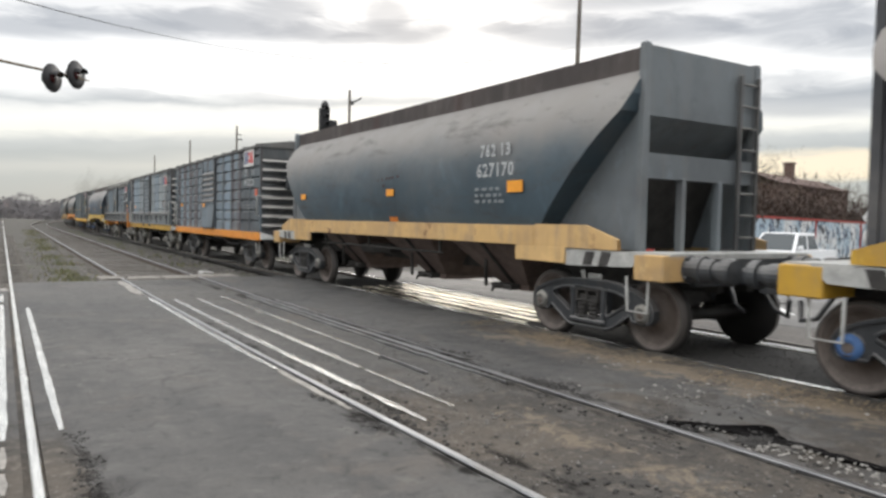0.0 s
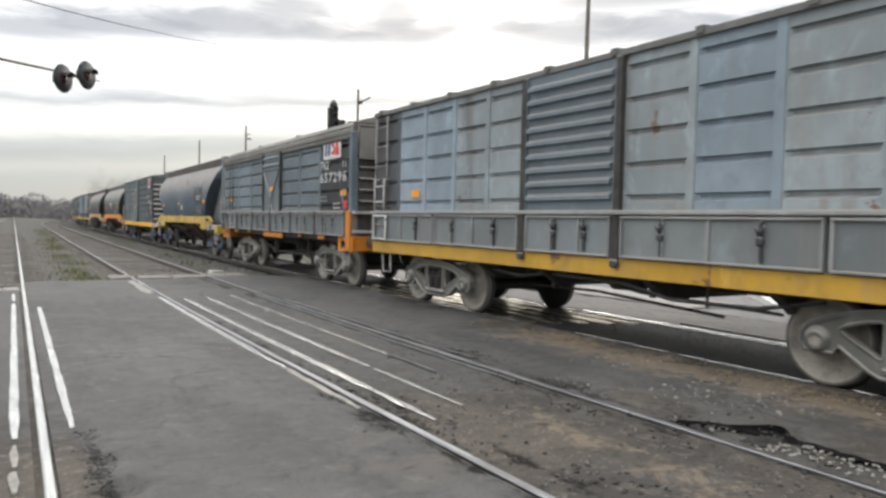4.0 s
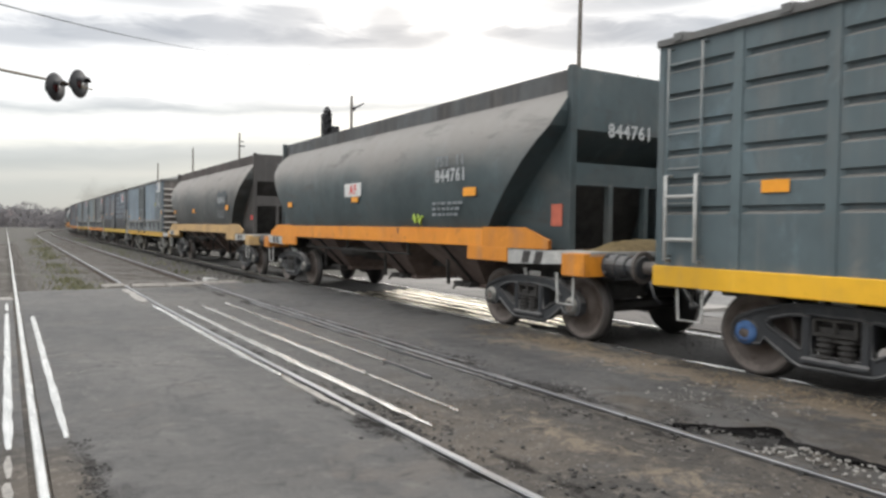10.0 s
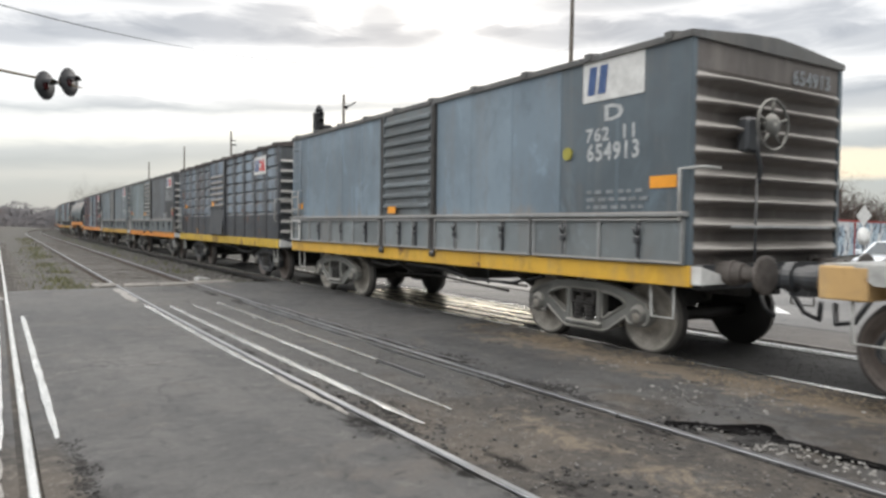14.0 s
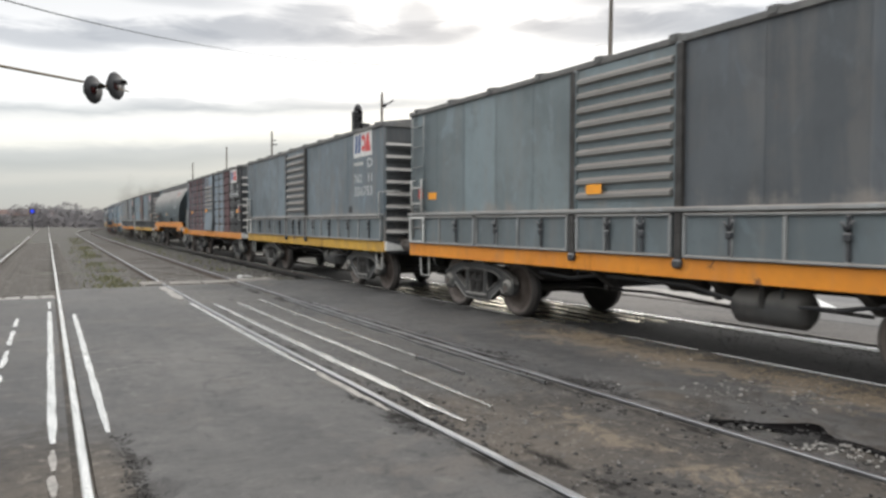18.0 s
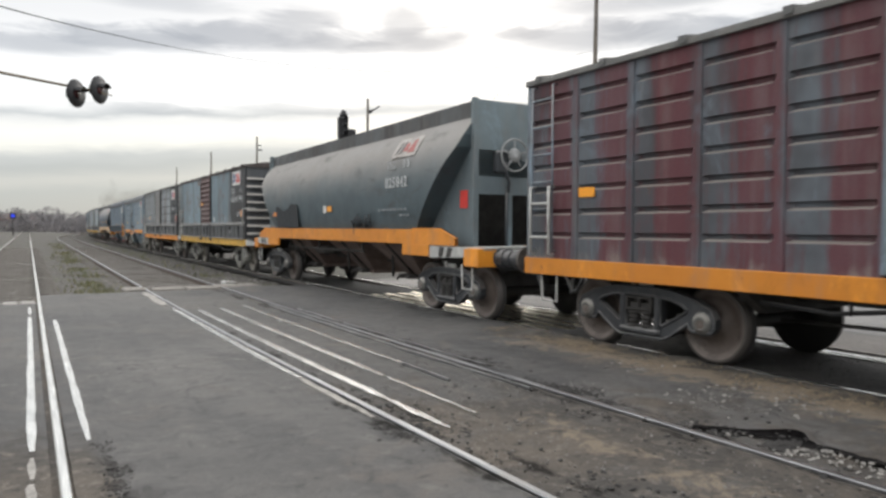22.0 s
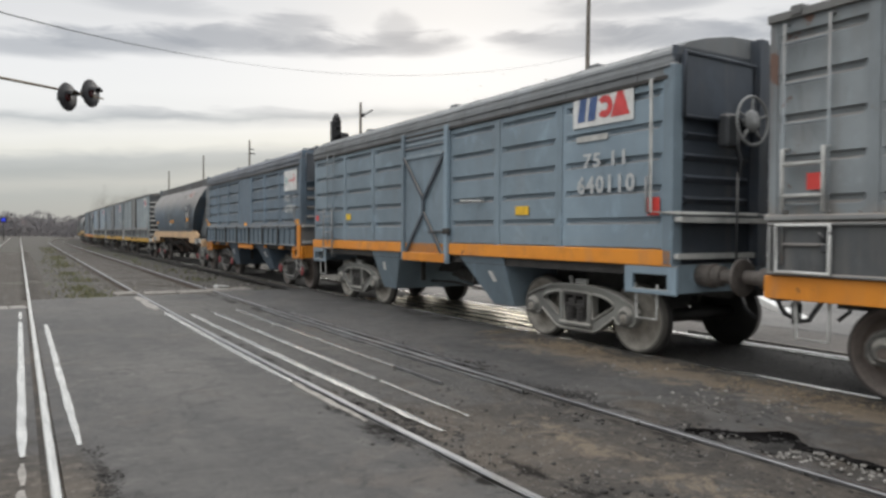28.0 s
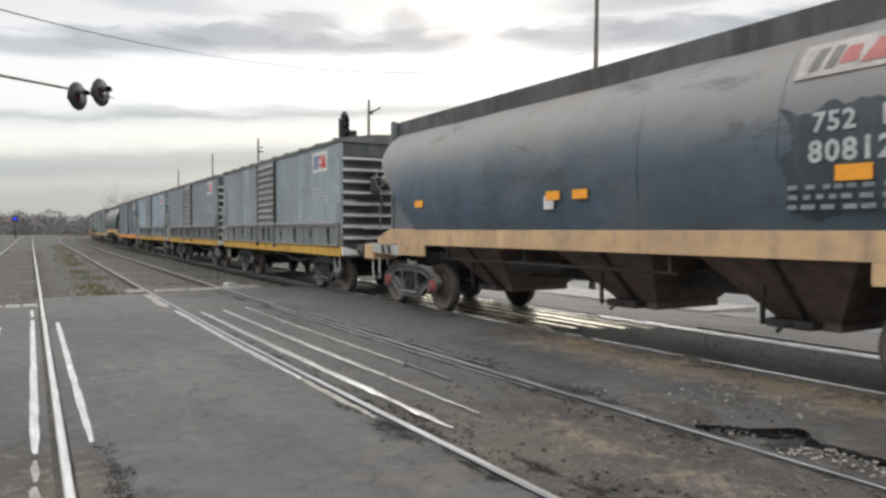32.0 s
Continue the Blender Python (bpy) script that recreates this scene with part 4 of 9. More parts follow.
def bogie(wagon, y, frame_mat, cap_mat, wheel_mat, a0):
    b = thing("bogie", "", "")
    b.parent = wagon
    b.matrix_basis = pose(0, y, 0)
    for s in (-1, 1):
        part("side_frame", side_frame_mesh, frame_mat, b, "", "side_frame", pose(s * 1.06, 0, 0, 0, 0, 0 if s > 0 else 180))
        part("bolster_end", bolster_end_mesh, UNDER, b, "", "bolster_end", pose(s * 1.06, 0, 0, 0, 0, 0 if s > 0 else 180))
        for j in (-0.10, 0.10):
            part("spring", spring_mesh, UNDER, b, "", "spring", pose(s * 1.10, j, 0))
        for k in (-1, 1):
            part("axle_cap", cap_mesh, cap_mat, b, "", "axle_cap", pose(s * 1.122, k * 0.9, WHEEL_R + 0.025, 0, 0, 0 if s < 0 else 180))
    part("brake_lever", Mesh().box(-1.06, -1.0, -0.13, 0.09, 0.80, 0.87, 0.015).tube([(-1.02, 0.16, 0.70), (-1.03, 0.21, 0.90)], 0.028, 5), PALE, b, "pale brake lever above the side frame", "brake_lever")
    part("bolster", bolster_mesh, UNDER, b, "", "bolster")
    part("brake_rigging", brake_mesh, UNDER, b, "", "brake_rigging")
    for k in (-1, 1):
        w = part("wheelset", wheelset_mesh, wheel_mat, b, "", "wheelset", pose(0, k * 0.9, WHEEL_R))
        WHEELSETS.append((w, k * 0.9, a0))
    return b
FLAP_RIM = paint("worn_flap_edge", (0.29, 0.295, 0.29), (0.19, 0.195, 0.195), 0.35, 0.2, 0.6, 83, lit_dust=0.9)
# ridge tops of the ends carry dust, brightened to stand for sky light
DARK_END = paint("dusty_slate_end_paint", (0.070, 0.076, 0.080), (0.048, 0.051, 0.054), 0.2, 0.2, 0.6, 96, lit_dust=0.95, lit_dust_col=(0.40, 0.385, 0.36))
DUSTY_ROOF = paint("dusty_grey_roof_paint", (0.15, 0.148, 0.14), (0.10, 0.10, 0.098), 0.5, 0.1, 0.7, 95)
FUNNEL = plain("rusty_brown_funnel_steel", (0.135, 0.098, 0.084), 0.75, 0.1, 0.45, 4)


def flat_plate(name, y0, y1, z0, z1, x, mat, wagon, label="", t=0.004):
    """A thin plate or painted field on the road side, at x outwards."""
    return part(name, Mesh().box(-x - t, -x + 0.002, y0, y1, z0, z1), mat, wagon, label)


def rib_panel(y0, y1, zs, z0, z1, x=HW, depth=0.055, pad=0.06):
    """A side sheet with pressed horizontal grooves: a hard upper lip and a sloping lower face."""
    me = Mesh()
    prof = [(0.0, z1)]
    for z in sorted(zs, reverse=True):
        prof += [(0.0, z + 0.036), (-depth, z + 0.026), (-depth, z - 0.018), (0.0, z - 0.048)]
    prof.append((0.0, z0))
    for s in (-1,):
        k = len(me.v)
        for yy, f in ((y0, 0), (y0 + pad, 0), (y0 + pad + 0.05, 1), (y1 - pad - 0.05, 1), (y1 - pad, 0), (y1, 0)):
            me.v += [(s * (x + d * f), yy, z) for d, z in prof]
        n = len(prof)
        for r in range(5):
            for i in range(n - 1):
                a = k + r * n + i
                me.f.append((a, a + 1, a + 1 + n, a + n))
    return me


def sheet(y0, y1, z0, z1, x=HW):
    return Mesh().box(-x - 0.012, -x + 0.012, y0, y1, z0, z1)


def end_wall_mesh(z0, z1, n=8, flat_top=0.36):
    """A corrugated end: deep waves that taper to points at both corners, seen from -y; y = 0 is the flat."""
    def at(u, v):
        x = -HW + 2 * HW * u
        z = z0 + (z1 - z0) * v
        if z > z1 - flat_top:
            return x, 0.0, z
        p = (z - z0) / (z1 - flat_top - z0) * n
        w = p % 1.0
        tap = min(1.0, max(0.0, (min(u, 1 - u) - 0.004) / 0.17))
        wave = math.sin(math.pi * (w - 0.42) / 0.46) if 0.42 < w < 0.88 else 0.0
        return x, -0.19 * wave ** 0.7 * tap ** 0.6 + 0.04 * tap, z
    return Mesh().grid(at, 22, 12 * n + 6)


def ladder_mesh(x, y0, y1, z0, z1, rungs, r=0.014, out=0.07):
    """A ladder of bars on the road side."""
    me = Mesh()
    for y in (y0, y1):
        me.tube([(x, y, z0), (x - out, y, z0), (x - out, y, z1), (x, y, z1)], r)
    for i in range(rungs):
        z = z0 + (z1 - z0) * (i + 0.5) / rungs
        me.tube([(x - out, y0, z), (x - out, y1, z)], r)
    return me


def end_ladder_mesh(x0, x1, y, z0, z1, rungs, r=0.02):
    me = Mesh()
    for x in (x0, x1):
        me.box(x - 0.025, x + 0.025, y - 0.03, y + 0.01, z0, z1, 0.006)
    for i in range(rungs):
        z = z0 + (z1 - z0) * (i + 0.6) / rungs
        me.tube([(x0, y - 0.01, z), (x1, y - 0.01, z)], r * 0.8)
    return me


def brake_wheel_mesh():
    me = Mesh()
    ring = [(0.27 * math.cos(q), -0.10, 0.27 * math.sin(q)) for q in (math.tau * i / 28 for i in range(28))]
    me.tube(ring, 0.018, 6, True)
    for i in range(5):
        q = math.tau * i / 5 + 0.3
        me.tube([(0.06 * math.cos(q), -0.085, 0.06 * math.sin(q)), (0.26 * math.cos(q), -0.10, 0.26 * math.sin(q))], [0.022, 0.014], 5)
    me.lathe([(-0.13, 0.0), (-0.13, 0.05), (-0.11, 0.12), (-0.085, 0.13), (-0.07, 0.05), (0.06, 0.045), (0.06, 0.0)], 16, "y")
    return me


def brake_gear_mesh():
    me = Mesh().box(-0.22, 0.02, -0.06, 0.08, -0.28, 0.10, 0.03)
    me.tube([(-0.05, -0.04, -0.1), (-0.02, -0.05, -0.3), (0.05, -0.04, -0.42), (0.03, -0.03, -0.6)], 0.028)
    me.tube([(0.0, -0.03, -0.55), (0.0, -0.03, -1.75)], 0.014)
    return me


def buffer_mesh():
    me = Mesh().lathe([(0.12, 0.0), (0.12, 0.17), (0.06, 0.17), (0.04, 0.125), (-0.16, 0.12), (-0.165, 0.135), (-0.22, 0.135), (-0.225, 0.115), (-0.32, 0.11), (-0.325, 0.08), (-0.53, 0.075), (-0.53, 0.0)], 18, "y", (0, 0, 0), False)
    return me.lathe([(-0.525, 0.0), (-0.525, 0.19), (-0.535, 0.2), (-0.562, 0.2), (-0.57, 0.18), (-0.575, 0.0)], 20, "y", (0, 0, 0), False)


def draft_buffer_mesh():
    """A stout dark buffer with a thick ribbed housing and a small head."""
    me = Mesh().lathe([(0.14, 0.0), (0.14, 0.16), (0.0, 0.16), (-0.01, 0.135), (-0.14, 0.135), (-0.145, 0.155), (-0.20, 0.155), (-0.205, 0.13), (-0.34, 0.125), (-0.345, 0.10), (-0.44, 0.10), (-0.445, 0.145), (-0.53, 0.15), (-0.56, 0.13), (-0.575, 0.0)], 18, "y", (0, 0, 0), False)
    for q in (0.6, 2.2, 3.8, 5.4):
        me.lathe([(-0.02, 0.0), (-0.02, 0.022), (0.02, 0.022), (0.02, 0.0)], 8, "y", (0.15 * math.cos(q), -0.03, 0.15 * math.sin(q)), False)
    return me


def coupler_mesh():
    me = Mesh().box(-0.11, 0.11, -0.36, 0.5, 0.82, 1.02, 0.03)
    me.prism([(-0.17, 0.76), (0.15, 0.76), (0.2, 0.92), (0.15, 1.08), (-0.17, 1.08)], -0.57, -0.30, 0.03)
    me.tube([(0.16, -0.1, 0.86), (0.2, -0.28, 0.55), (0.12, -0.5, 0.5), (0.02, -0.57, 0.7)], 0.028)
    me.tube([(-0.3, -0.02, 0.92), (-0.3, -0.12, 0.62), (-0.26, -0.22, 0.52)], 0.022)
    return me


def stirrup_mesh():
    return Mesh().tube([(0, -0.16, 0.86), (0.01, -0.15, 0.46), (0.01, 0.15, 0.46), (0, 0.16, 0.86)], 0.017)


def lettering(text, size, y, z, x, mat, wagon, end=False, wide=0.0):
    """Stencilled characters on the road side, or on the leading end."""
    c = bpy.data.curves.new("lettering", "FONT")
    c.body, c.size, c.space_character = text, size, 1.12
    c.offset = size * 0.028
    c.align_x, c.align_y, c.resolution_u = "CENTER", "CENTER", 2
    tmp = bpy.data.objects.new("lettering", c)
    scene.collection.objects.link(tmp)
    bpy.context.view_layer.update()
    me = bpy.data.meshes.new_from_object(tmp.evaluated_get(bpy.context.evaluated_depsgraph_get()))
    bpy.data.objects.remove(tmp)
    bpy.data.curves.remove(c)
    if wide:   # stretched to a given width, as the stencils are
        xs = [v.co.x for v in me.vertices]
        me.transform(Matrix.Diagonal((wide / (max(xs) - min(xs)), 1, 1, 1)))
    me.materials.clear()
    me.materials.append(mat)
    bm = bmesh.new()
    bm.from_mesh(me)
    left, ob = set(bm.verts), None
    while left:   # each character is a part of its own
        todo, island = [left.pop()], set()
        while todo:
            v = todo.pop()
            island.add(v)
            for e in v.link_edges:
                o = e.other_vert(v)
                if o in left:
                    left.discard(o)
                    todo.append(o)
        order = {v: i for i, v in enumerate(sorted(island, key=lambda q: q.index))}
        glyph = bpy.data.meshes.new("character")
        glyph.from_pydata([tuple(v.co) for v in order], [], [[order[v] for v in f.verts] for f in bm.faces if f.verts[0] in order])
        glyph.materials.append(mat)
        if ob is None:
            ob = new("lettering", glyph)
        else:
            new("character", glyph).parent = ob
    bm.free()
    bpy.data.meshes.remove(me)
    ob.parent = wagon
    if end:
        ob.matrix_basis = Matrix(((1, 0, 0, x), (0, 0, -1, y), (0, 1, 0, z), (0, 0, 0, 1)))
    else:
        ob.matrix_basis = Matrix(((0, 0, -1, -x), (-1, 0, 0, y), (0, 1, 0, z), (0, 0, 0, 1)))
    return ob


def small_print(wagon, y, z, x, rows, width, mat=None):
    """Lines of writing too small to read, as bars."""
    me = Mesh()
    r = random.Random(int(abs(y * 100)) + rows)
    for i in range(rows):
        yy = y
        while yy > y - width:
            w = r.uniform(0.05, 0.13)
            me.box(-x - 0.003, -x, yy - w, yy, z - i * 0.09 - 0.022, z - i * 0.09 + 0.022)
            yy -= w + r.uniform(0.03, 0.08)
    tagged(part("small_print", me, mat or LETTER_DIM, wagon), kind="stuff")


def logo(wagon, y, z, x, w=1.0, h=0.48, faded=False, red=True):
    """The owner's sign: a white board with a blue and a red shape."""
    flat_plate("logo_board", y - w / 2, y + w / 2, z - h / 2, z + h / 2, x, PALE if faded else WHITE, wagon, "white board with blue and red shapes")
    d = -x - 0.008
    me = Mesh()
    for k in (0.42, 0.24):   # two slanting blue bars
        me.quad((d, y + k * w, z - h * 0.34), (d, y + (k - 0.13) * w, z - h * 0.34), (d, y + (k - 0.17) * w, z + h * 0.34), (d, y + (k - 0.04) * w, z + h * 0.34))
    part("logo_shape", me, LOGO_BLUE, wagon)
    if not red:
        return
    cy = y - 0.05 * w
    at = [0.7 + 4.9 * i / 14 for i in range(15)]
    ring = [(cy + 0.13 * w * math.cos(q), z + h * 0.32 * math.sin(q)) for q in at]
    inn = [(cy + 0.05 * w * math.cos(q), z + h * 0.12 * math.sin(q)) for q in at]
    me = Mesh()
    for i in range(14):      # a red crescent
        me.quad((d, *ring[i]), (d, *ring[i + 1]), (d, *inn[i + 1]), (d, *inn[i]))
    part("logo_shape", me, LOGO_RED, wagon)
    e = y - 0.29 * w         # a red wedge
    part("logo_shape", Mesh().quad((d, e + 0.14 * w, z - h * 0.34), (d, e - 0.16 * w, z - h * 0.34), (d, e - 0.05 * w, z + h * 0.34), (d, e + 0.04 * w, z + h * 0.34)), LOGO_RED, wagon)


def tag(wagon, y, z, x, mat=None, w=0.28, h=0.12):
    flat_plate("reflector", y - w / 2, y + w / 2, z - h / 2, z + h / 2, x, mat or ORANGE, wagon)


def running_gear(wagon, L, inset, head, sp, buffers=True):
    """Bogies, buffers, couplers and brake gear under a wagon; head: half the length to the headstocks."""
    y = head - inset
    for s in (-1, 1):
        bogie(wagon, s * y, sp["bogie"], sp["cap"], sp["wheel"], sp["c"] + s * y)
        turn = 0 if s < 0 else 180
        for k in (-1, 1):
            part("buffer", draft_buffer_mesh if sp["style"] == "hopper" else buffer_mesh, BOGIE_DARK if sp["style"] == "hopper" else BUFFER, wagon, "", "draft_buffer" if sp["style"] == "hopper" else "buffer", pose(k * 0.96, s * head, 1.02, 0, 0, turn))
            part("step_iron", stirrup_mesh, PALE, wagon, "", "step_iron", pose(k * (HW - 0.06), s * (head - 0.42), 0.05))
        part("coupler", coupler_mesh, BOGIE_DARK, wagon, "", "coupler", pose(0, s * head, 0, 0, 0, turn))
    me = Mesh()
    for k in (-1, 1):
        me.box(k * 0.28 - 0.06, k * 0.28 + 0.06, -head + 0.1, head - 0.1, 0.72, 1.0)
    part("centre_sill", me, UNDER, wagon)


def cylinder_tank(wagon, y, z=0.62, x=-0.75, r=0.2, l=0.9):
    part("air_tank", Mesh().lathe([(-l / 2, 0.02), (-l / 2, r * 0.7), (-l / 2 + 0.06, r), (l / 2 - 0.06, r), (l / 2, r * 0.7), (l / 2, 0.02)], 16, "y", (x, y, z)), BOGIE_MID, wagon)
    part("tank_strap", Mesh().box(x - r - 0.012, x + r, y - 0.03, y + 0.03, z, 0.95, 0.006), UNDER, wagon)


def brake_rods(wagon, half):
    me = Mesh()
    me.tube([(-0.95, -half, 0.62), (-0.9, -0.6, 0.66), (-0.6, 0.4, 0.72)], 0.02)
    me.tube([(-0.35, half, 0.5), (-0.45, 0.6, 0.55), (-0.5, -half * 0.6, 0.45)], 0.022)
    me.box(-0.97, -0.90, -0.87, -0.81, 0.62, 0.95)
    me.box(-0.95, -0.88, 0.92, 0.98, 0.58, 0.95)
    me.lathe([(-0.3, 0.0), (-0.3, 0.12), (0.2, 0.13), (0.24, 0.05), (0.5, 0.03), (0.5, 0.0)], 12, "y", (-0.5, 0.0, 0.74))
    part("brake_linkage", me, UNDER, wagon)


def louvre_door(wagon, y0, y1, z0, z1, mat, n, low=None, low_mat=None, top_panels=True):
    """A sliding door with raised horizontal ribs, three small panels above, and a plain plate below."""
    me = Mesh().box(-HW - 0.03, -HW + 0.01, y0, y1, z0, z1)
    for y in (y0, y1 - 0.07):
        me.box(-HW - 0.06, -HW, y, y + 0.07, z0, z1 + 0.02, 0.01)
    door = part("sliding_door", me, mat, wagon)
    zb = low if low else z0 + 0.12
    zt = z1 - (0.42 if top_panels else 0.1)
    rib = Mesh()
    w = y1 - y0 - 0.2
    k = len(rib.v)
    rib.prism([(-0.0, -0.05), (-0.062, -0.03), (-0.062, 0.012), (0.0, 0.055)][::-1], -w / 2, w / 2)
    for i in range(n):
        z = zb + 0.1 + (zt - zb - 0.16) * i / (n - 1)
        part("door_rib", rib, mat, door, "", "door_rib_%.2f" % w, pose(-HW - 0.03, (y0 + y1) / 2, z))
    if top_panels:
        for i in range(3):
            a = y0 + 0.1 + (y1 - y0 - 0.2) * i / 3
            part("door_panel", Mesh().box(-HW - 0.045, -HW - 0.02, a + 0.02, a + (y1 - y0 - 0.2) / 3 - 0.02, z1 - 0.36, z1 - 0.06, 0.008), mat, door)
    if low:
        part("door_plate", Mesh().quad((-HW - 0.05, y0 + 0.08, low), (-HW - 0.05, y1 - 0.08, low), (-HW - 0.12, y1 - 0.08, z0 + 0.03), (-HW - 0.12, y0 + 0.08, z0 + 0.03))
             .box(-HW - 0.07, -HW - 0.02, y0 + 0.08, y1 - 0.08, low - 0.03, low + 0.03), low_mat or mat, door)
    return door


def latch_mesh():
    """A slim upright bar with a forked hook."""
    me = Mesh().box(-0.035, 0.0, -0.016, 0.016, 0.0, 0.40, 0.006)
    me.tube([(-0.03, 0.0, 0.24), (-0.05, -0.03, 0.30), (-0.055, -0.06, 0.36)], 0.014, 5).tube([(-0.03, 0.0, 0.24), (-0.05, 0.03, 0.31), (-0.055, 0.05, 0.35)], 0.014, 5)
    return me.box(-0.06, -0.01, -0.035, 0.035, 0.17, 0.25, 0.012)


def drop_panels(wagon, half, mat, zb=1.10, zt=1.58, door=None, rim=None, latches=True, flap=2.4, bays=2, stile=None, bar=0.045):
    """Drop flaps along the foot of the side: framed bays in each, with worn bright edges and latches between them."""
    rim = rim or FLAP_RIM
    spans = [(-half, half)] if not door else [(-half, door[0] - 0.05), (door[1] + 0.05, half), (door[0] + 0.06, door[1] - 0.06)]
    for a, b in spans:
        n = max(1, round((b - a) / flap))
        for i in range(n):
            y0, y1 = a + (b - a) * i / n + 0.03, a + (b - a) * (i + 1) / n - 0.03
            leaf = part("drop_flap", Mesh().box(-HW - 0.05, -HW - 0.02, y0, y1, zb, zt), mat, wagon)
            for z in (zb, zt - bar + 0.005):
                part("flap_rim", Mesh().box(-HW - 0.09, -HW - 0.045, y0, y1, z, z + bar, 0.008), rim, leaf)
            cells = bays if b - a > 2 else 3
            for j in range(cells + 1):
                y = y0 + (y1 - y0 - bar) * j / cells
                part("flap_stile", Mesh().box(-HW - 0.08, -HW - 0.045, y, y + bar, zb + bar, zt - bar + 0.005, 0.006), stile or rim, leaf)
            for q in () if not latches else (0.36, 0.70) if bays == 3 else (0.25, 0.75) if b - a > 2 else (0.27, 0.62):
                part("latch", latch_mesh, BOGIE_DARK, leaf, "", "flap_latch", pose(-HW - 0.05, y0 + (y1 - y0) * q, zb + 0.045))
            if bays == 3:
                part("flap_hinge_post", Mesh().box(-HW - 0.105, -HW - 0.03, y1 - 0.005, y1 + 0.065, zb - 0.03, zt + 0.05, 0.01), UNDER, leaf)
    if door:
        for y in (door[0], door[1]):
            part("door_post", Mesh().box(-HW - 0.07, -HW + 0.01, y - 0.045, y + 0.045, zb - 0.10, 3.44, 0.01), UNDER, wagon)
            part("door_lug", Mesh().box(-HW - 0.10, -HW - 0.03, y - 0.06, y + 0.06, zb - 0.12, zb - 0.02, 0.02), BOGIE_DARK, wagon)


def sill_mesh(half, z0=0.87, z1=1.09):
    me = Mesh()
    for s in (-1, 1):
        me.box(s * HW - 0.03, s * HW + 0.035, -half, half, z0, z1, 0.008)
    return me


def boxcar(sp):
    """A steel boxcar with a low gabled roof. sp: its specification."""
    L, half = sp["L"], sp["L"] / 2
    w = thing("boxcar", sp["label"], "freight wagon", group="train wagons")
    P = sp["paint"]
    z0, z1 = 1.09, 3.50
    door = (-0.80, 0.95) if sp["style"] == "ribbed" else (-0.71, 1.06)
    lo = 1.58 if sp.get("flaps") else z0
    part("inner_body", Mesh().box(-HW + 0.06, HW - 0.06, -half + 0.12, half - 0.12, z0 - 0.12, z1), UNDER, w)
    part("side_sill", sill_mesh(half), sp["sill"], w)
    # road side and far side, panel by panel
    spans = [(-half + 0.05, door[0], 5), (door[1], half - 0.05, 5)]
    ribs, rib_low, rib_top = sp.get("ribs", (7, 1.41, 3.23) if not sp.get("flaps") else (5, lo + 0.22, z1 - 0.2))
    for a, b, n in spans:
        for i in range(n):
            y0, y1 = a + (b - a) * i / n, a + (b - a) * (i + 1) / n
            pm = sp.get("panel_paint", {}).get(i if a < 0 else i + 10, P)
            if sp["style"] == "ribbed" or sp.get("ribs_all"):
                zs = [rib_low + (rib_top - rib_low) * k / (ribs - 1) for k in range(ribs)]
                part("side_panel", rib_panel(y0, y1, zs, lo, z1), pm, w)
                bw = 0.05
                part("stiffener", Mesh().box(-HW - 0.014, -HW, y0 - bw if i else y0, y0 + bw, lo, z1 - 0.03, 0.004), pm, w)
            else:
                part("side_panel", sheet(y0, y1, lo, z1), pm, w)
                part("seam", Mesh().box(-HW - 0.016, -HW, y0 - 0.025, y0 + 0.025, lo, z1 - 0.03, 0.003), pm, w)
    part("side_wall", Mesh().box(HW - 0.02, HW + 0.01, -half + 0.05, half - 0.05, z0, z1), P, w)
    louvre_door(w, door[0], door[1], lo + 0.02, z1 - 0.06, sp.get("door_paint", P), 6 if sp["style"] == "ribbed" else 9,
                1.95 if sp["style"] == "ribbed" else None, sp.get("plate_paint"), sp["style"] == "ribbed")
    if sp.get("flaps"):
        part("lower_sheet", sheet(-half + 0.05, half - 0.05, z0, 1.60, HW - 0.02), P, w)
        drop_panels(w, half - 0.03, sp["flaps"], door=door, bays=4, stile=sp.get("flap_stile"), bar=0.030)
        part("flap_rail", Mesh().box(-HW - 0.10, -HW, -half + 0.03, half - 0.03, 1.60, 1.655, 0.012), FLAP_RIM, w)
    for y in (-half + 0.02, half - 0.1):
        for x in (-HW + 0.024, HW - 0.024):
            part("corner_post", Mesh().box(-0.034, 0.030, 0, 0.08, z0, z1, 0.012), sp.get("panel_paint", {}).get(0, P) if y < 0 else P, w, "", "corner_post", pose(x, y, 0))
    for s in (-1, 1):
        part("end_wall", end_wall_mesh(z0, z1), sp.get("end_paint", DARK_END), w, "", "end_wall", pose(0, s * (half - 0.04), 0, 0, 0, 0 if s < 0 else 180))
    # roof with cross ribs, gable ends and a running board
    me = Mesh()
    ridge = sp.get("ridge", 3.68)
    prof = [(-HW - 0.05, z1 - 0.05), (HW + 0.05, z1 - 0.05), (HW + 0.05, z1 + 0.02), (0.5, ridge - 0.03), (0, ridge), (-0.5, ridge - 0.03), (-HW - 0.05, z1 + 0.02)]
    me.prism(prof, -half + 0.0, half - 0.0, 0.02)
    roof = part("roof", me, sp.get("roof_paint", DUSTY_ROOF), w)
    rr = Mesh().prism([(-HW - 0.07, z1 - 0.03), (-HW - 0.07, z1 + 0.05), (-0.5, ridge + 0.01), (0, ridge + 0.04), (0.5, ridge + 0.01), (HW + 0.07, z1 + 0.05), (HW + 0.07, z1 - 0.03)][::-1], -0.05, 0.05)
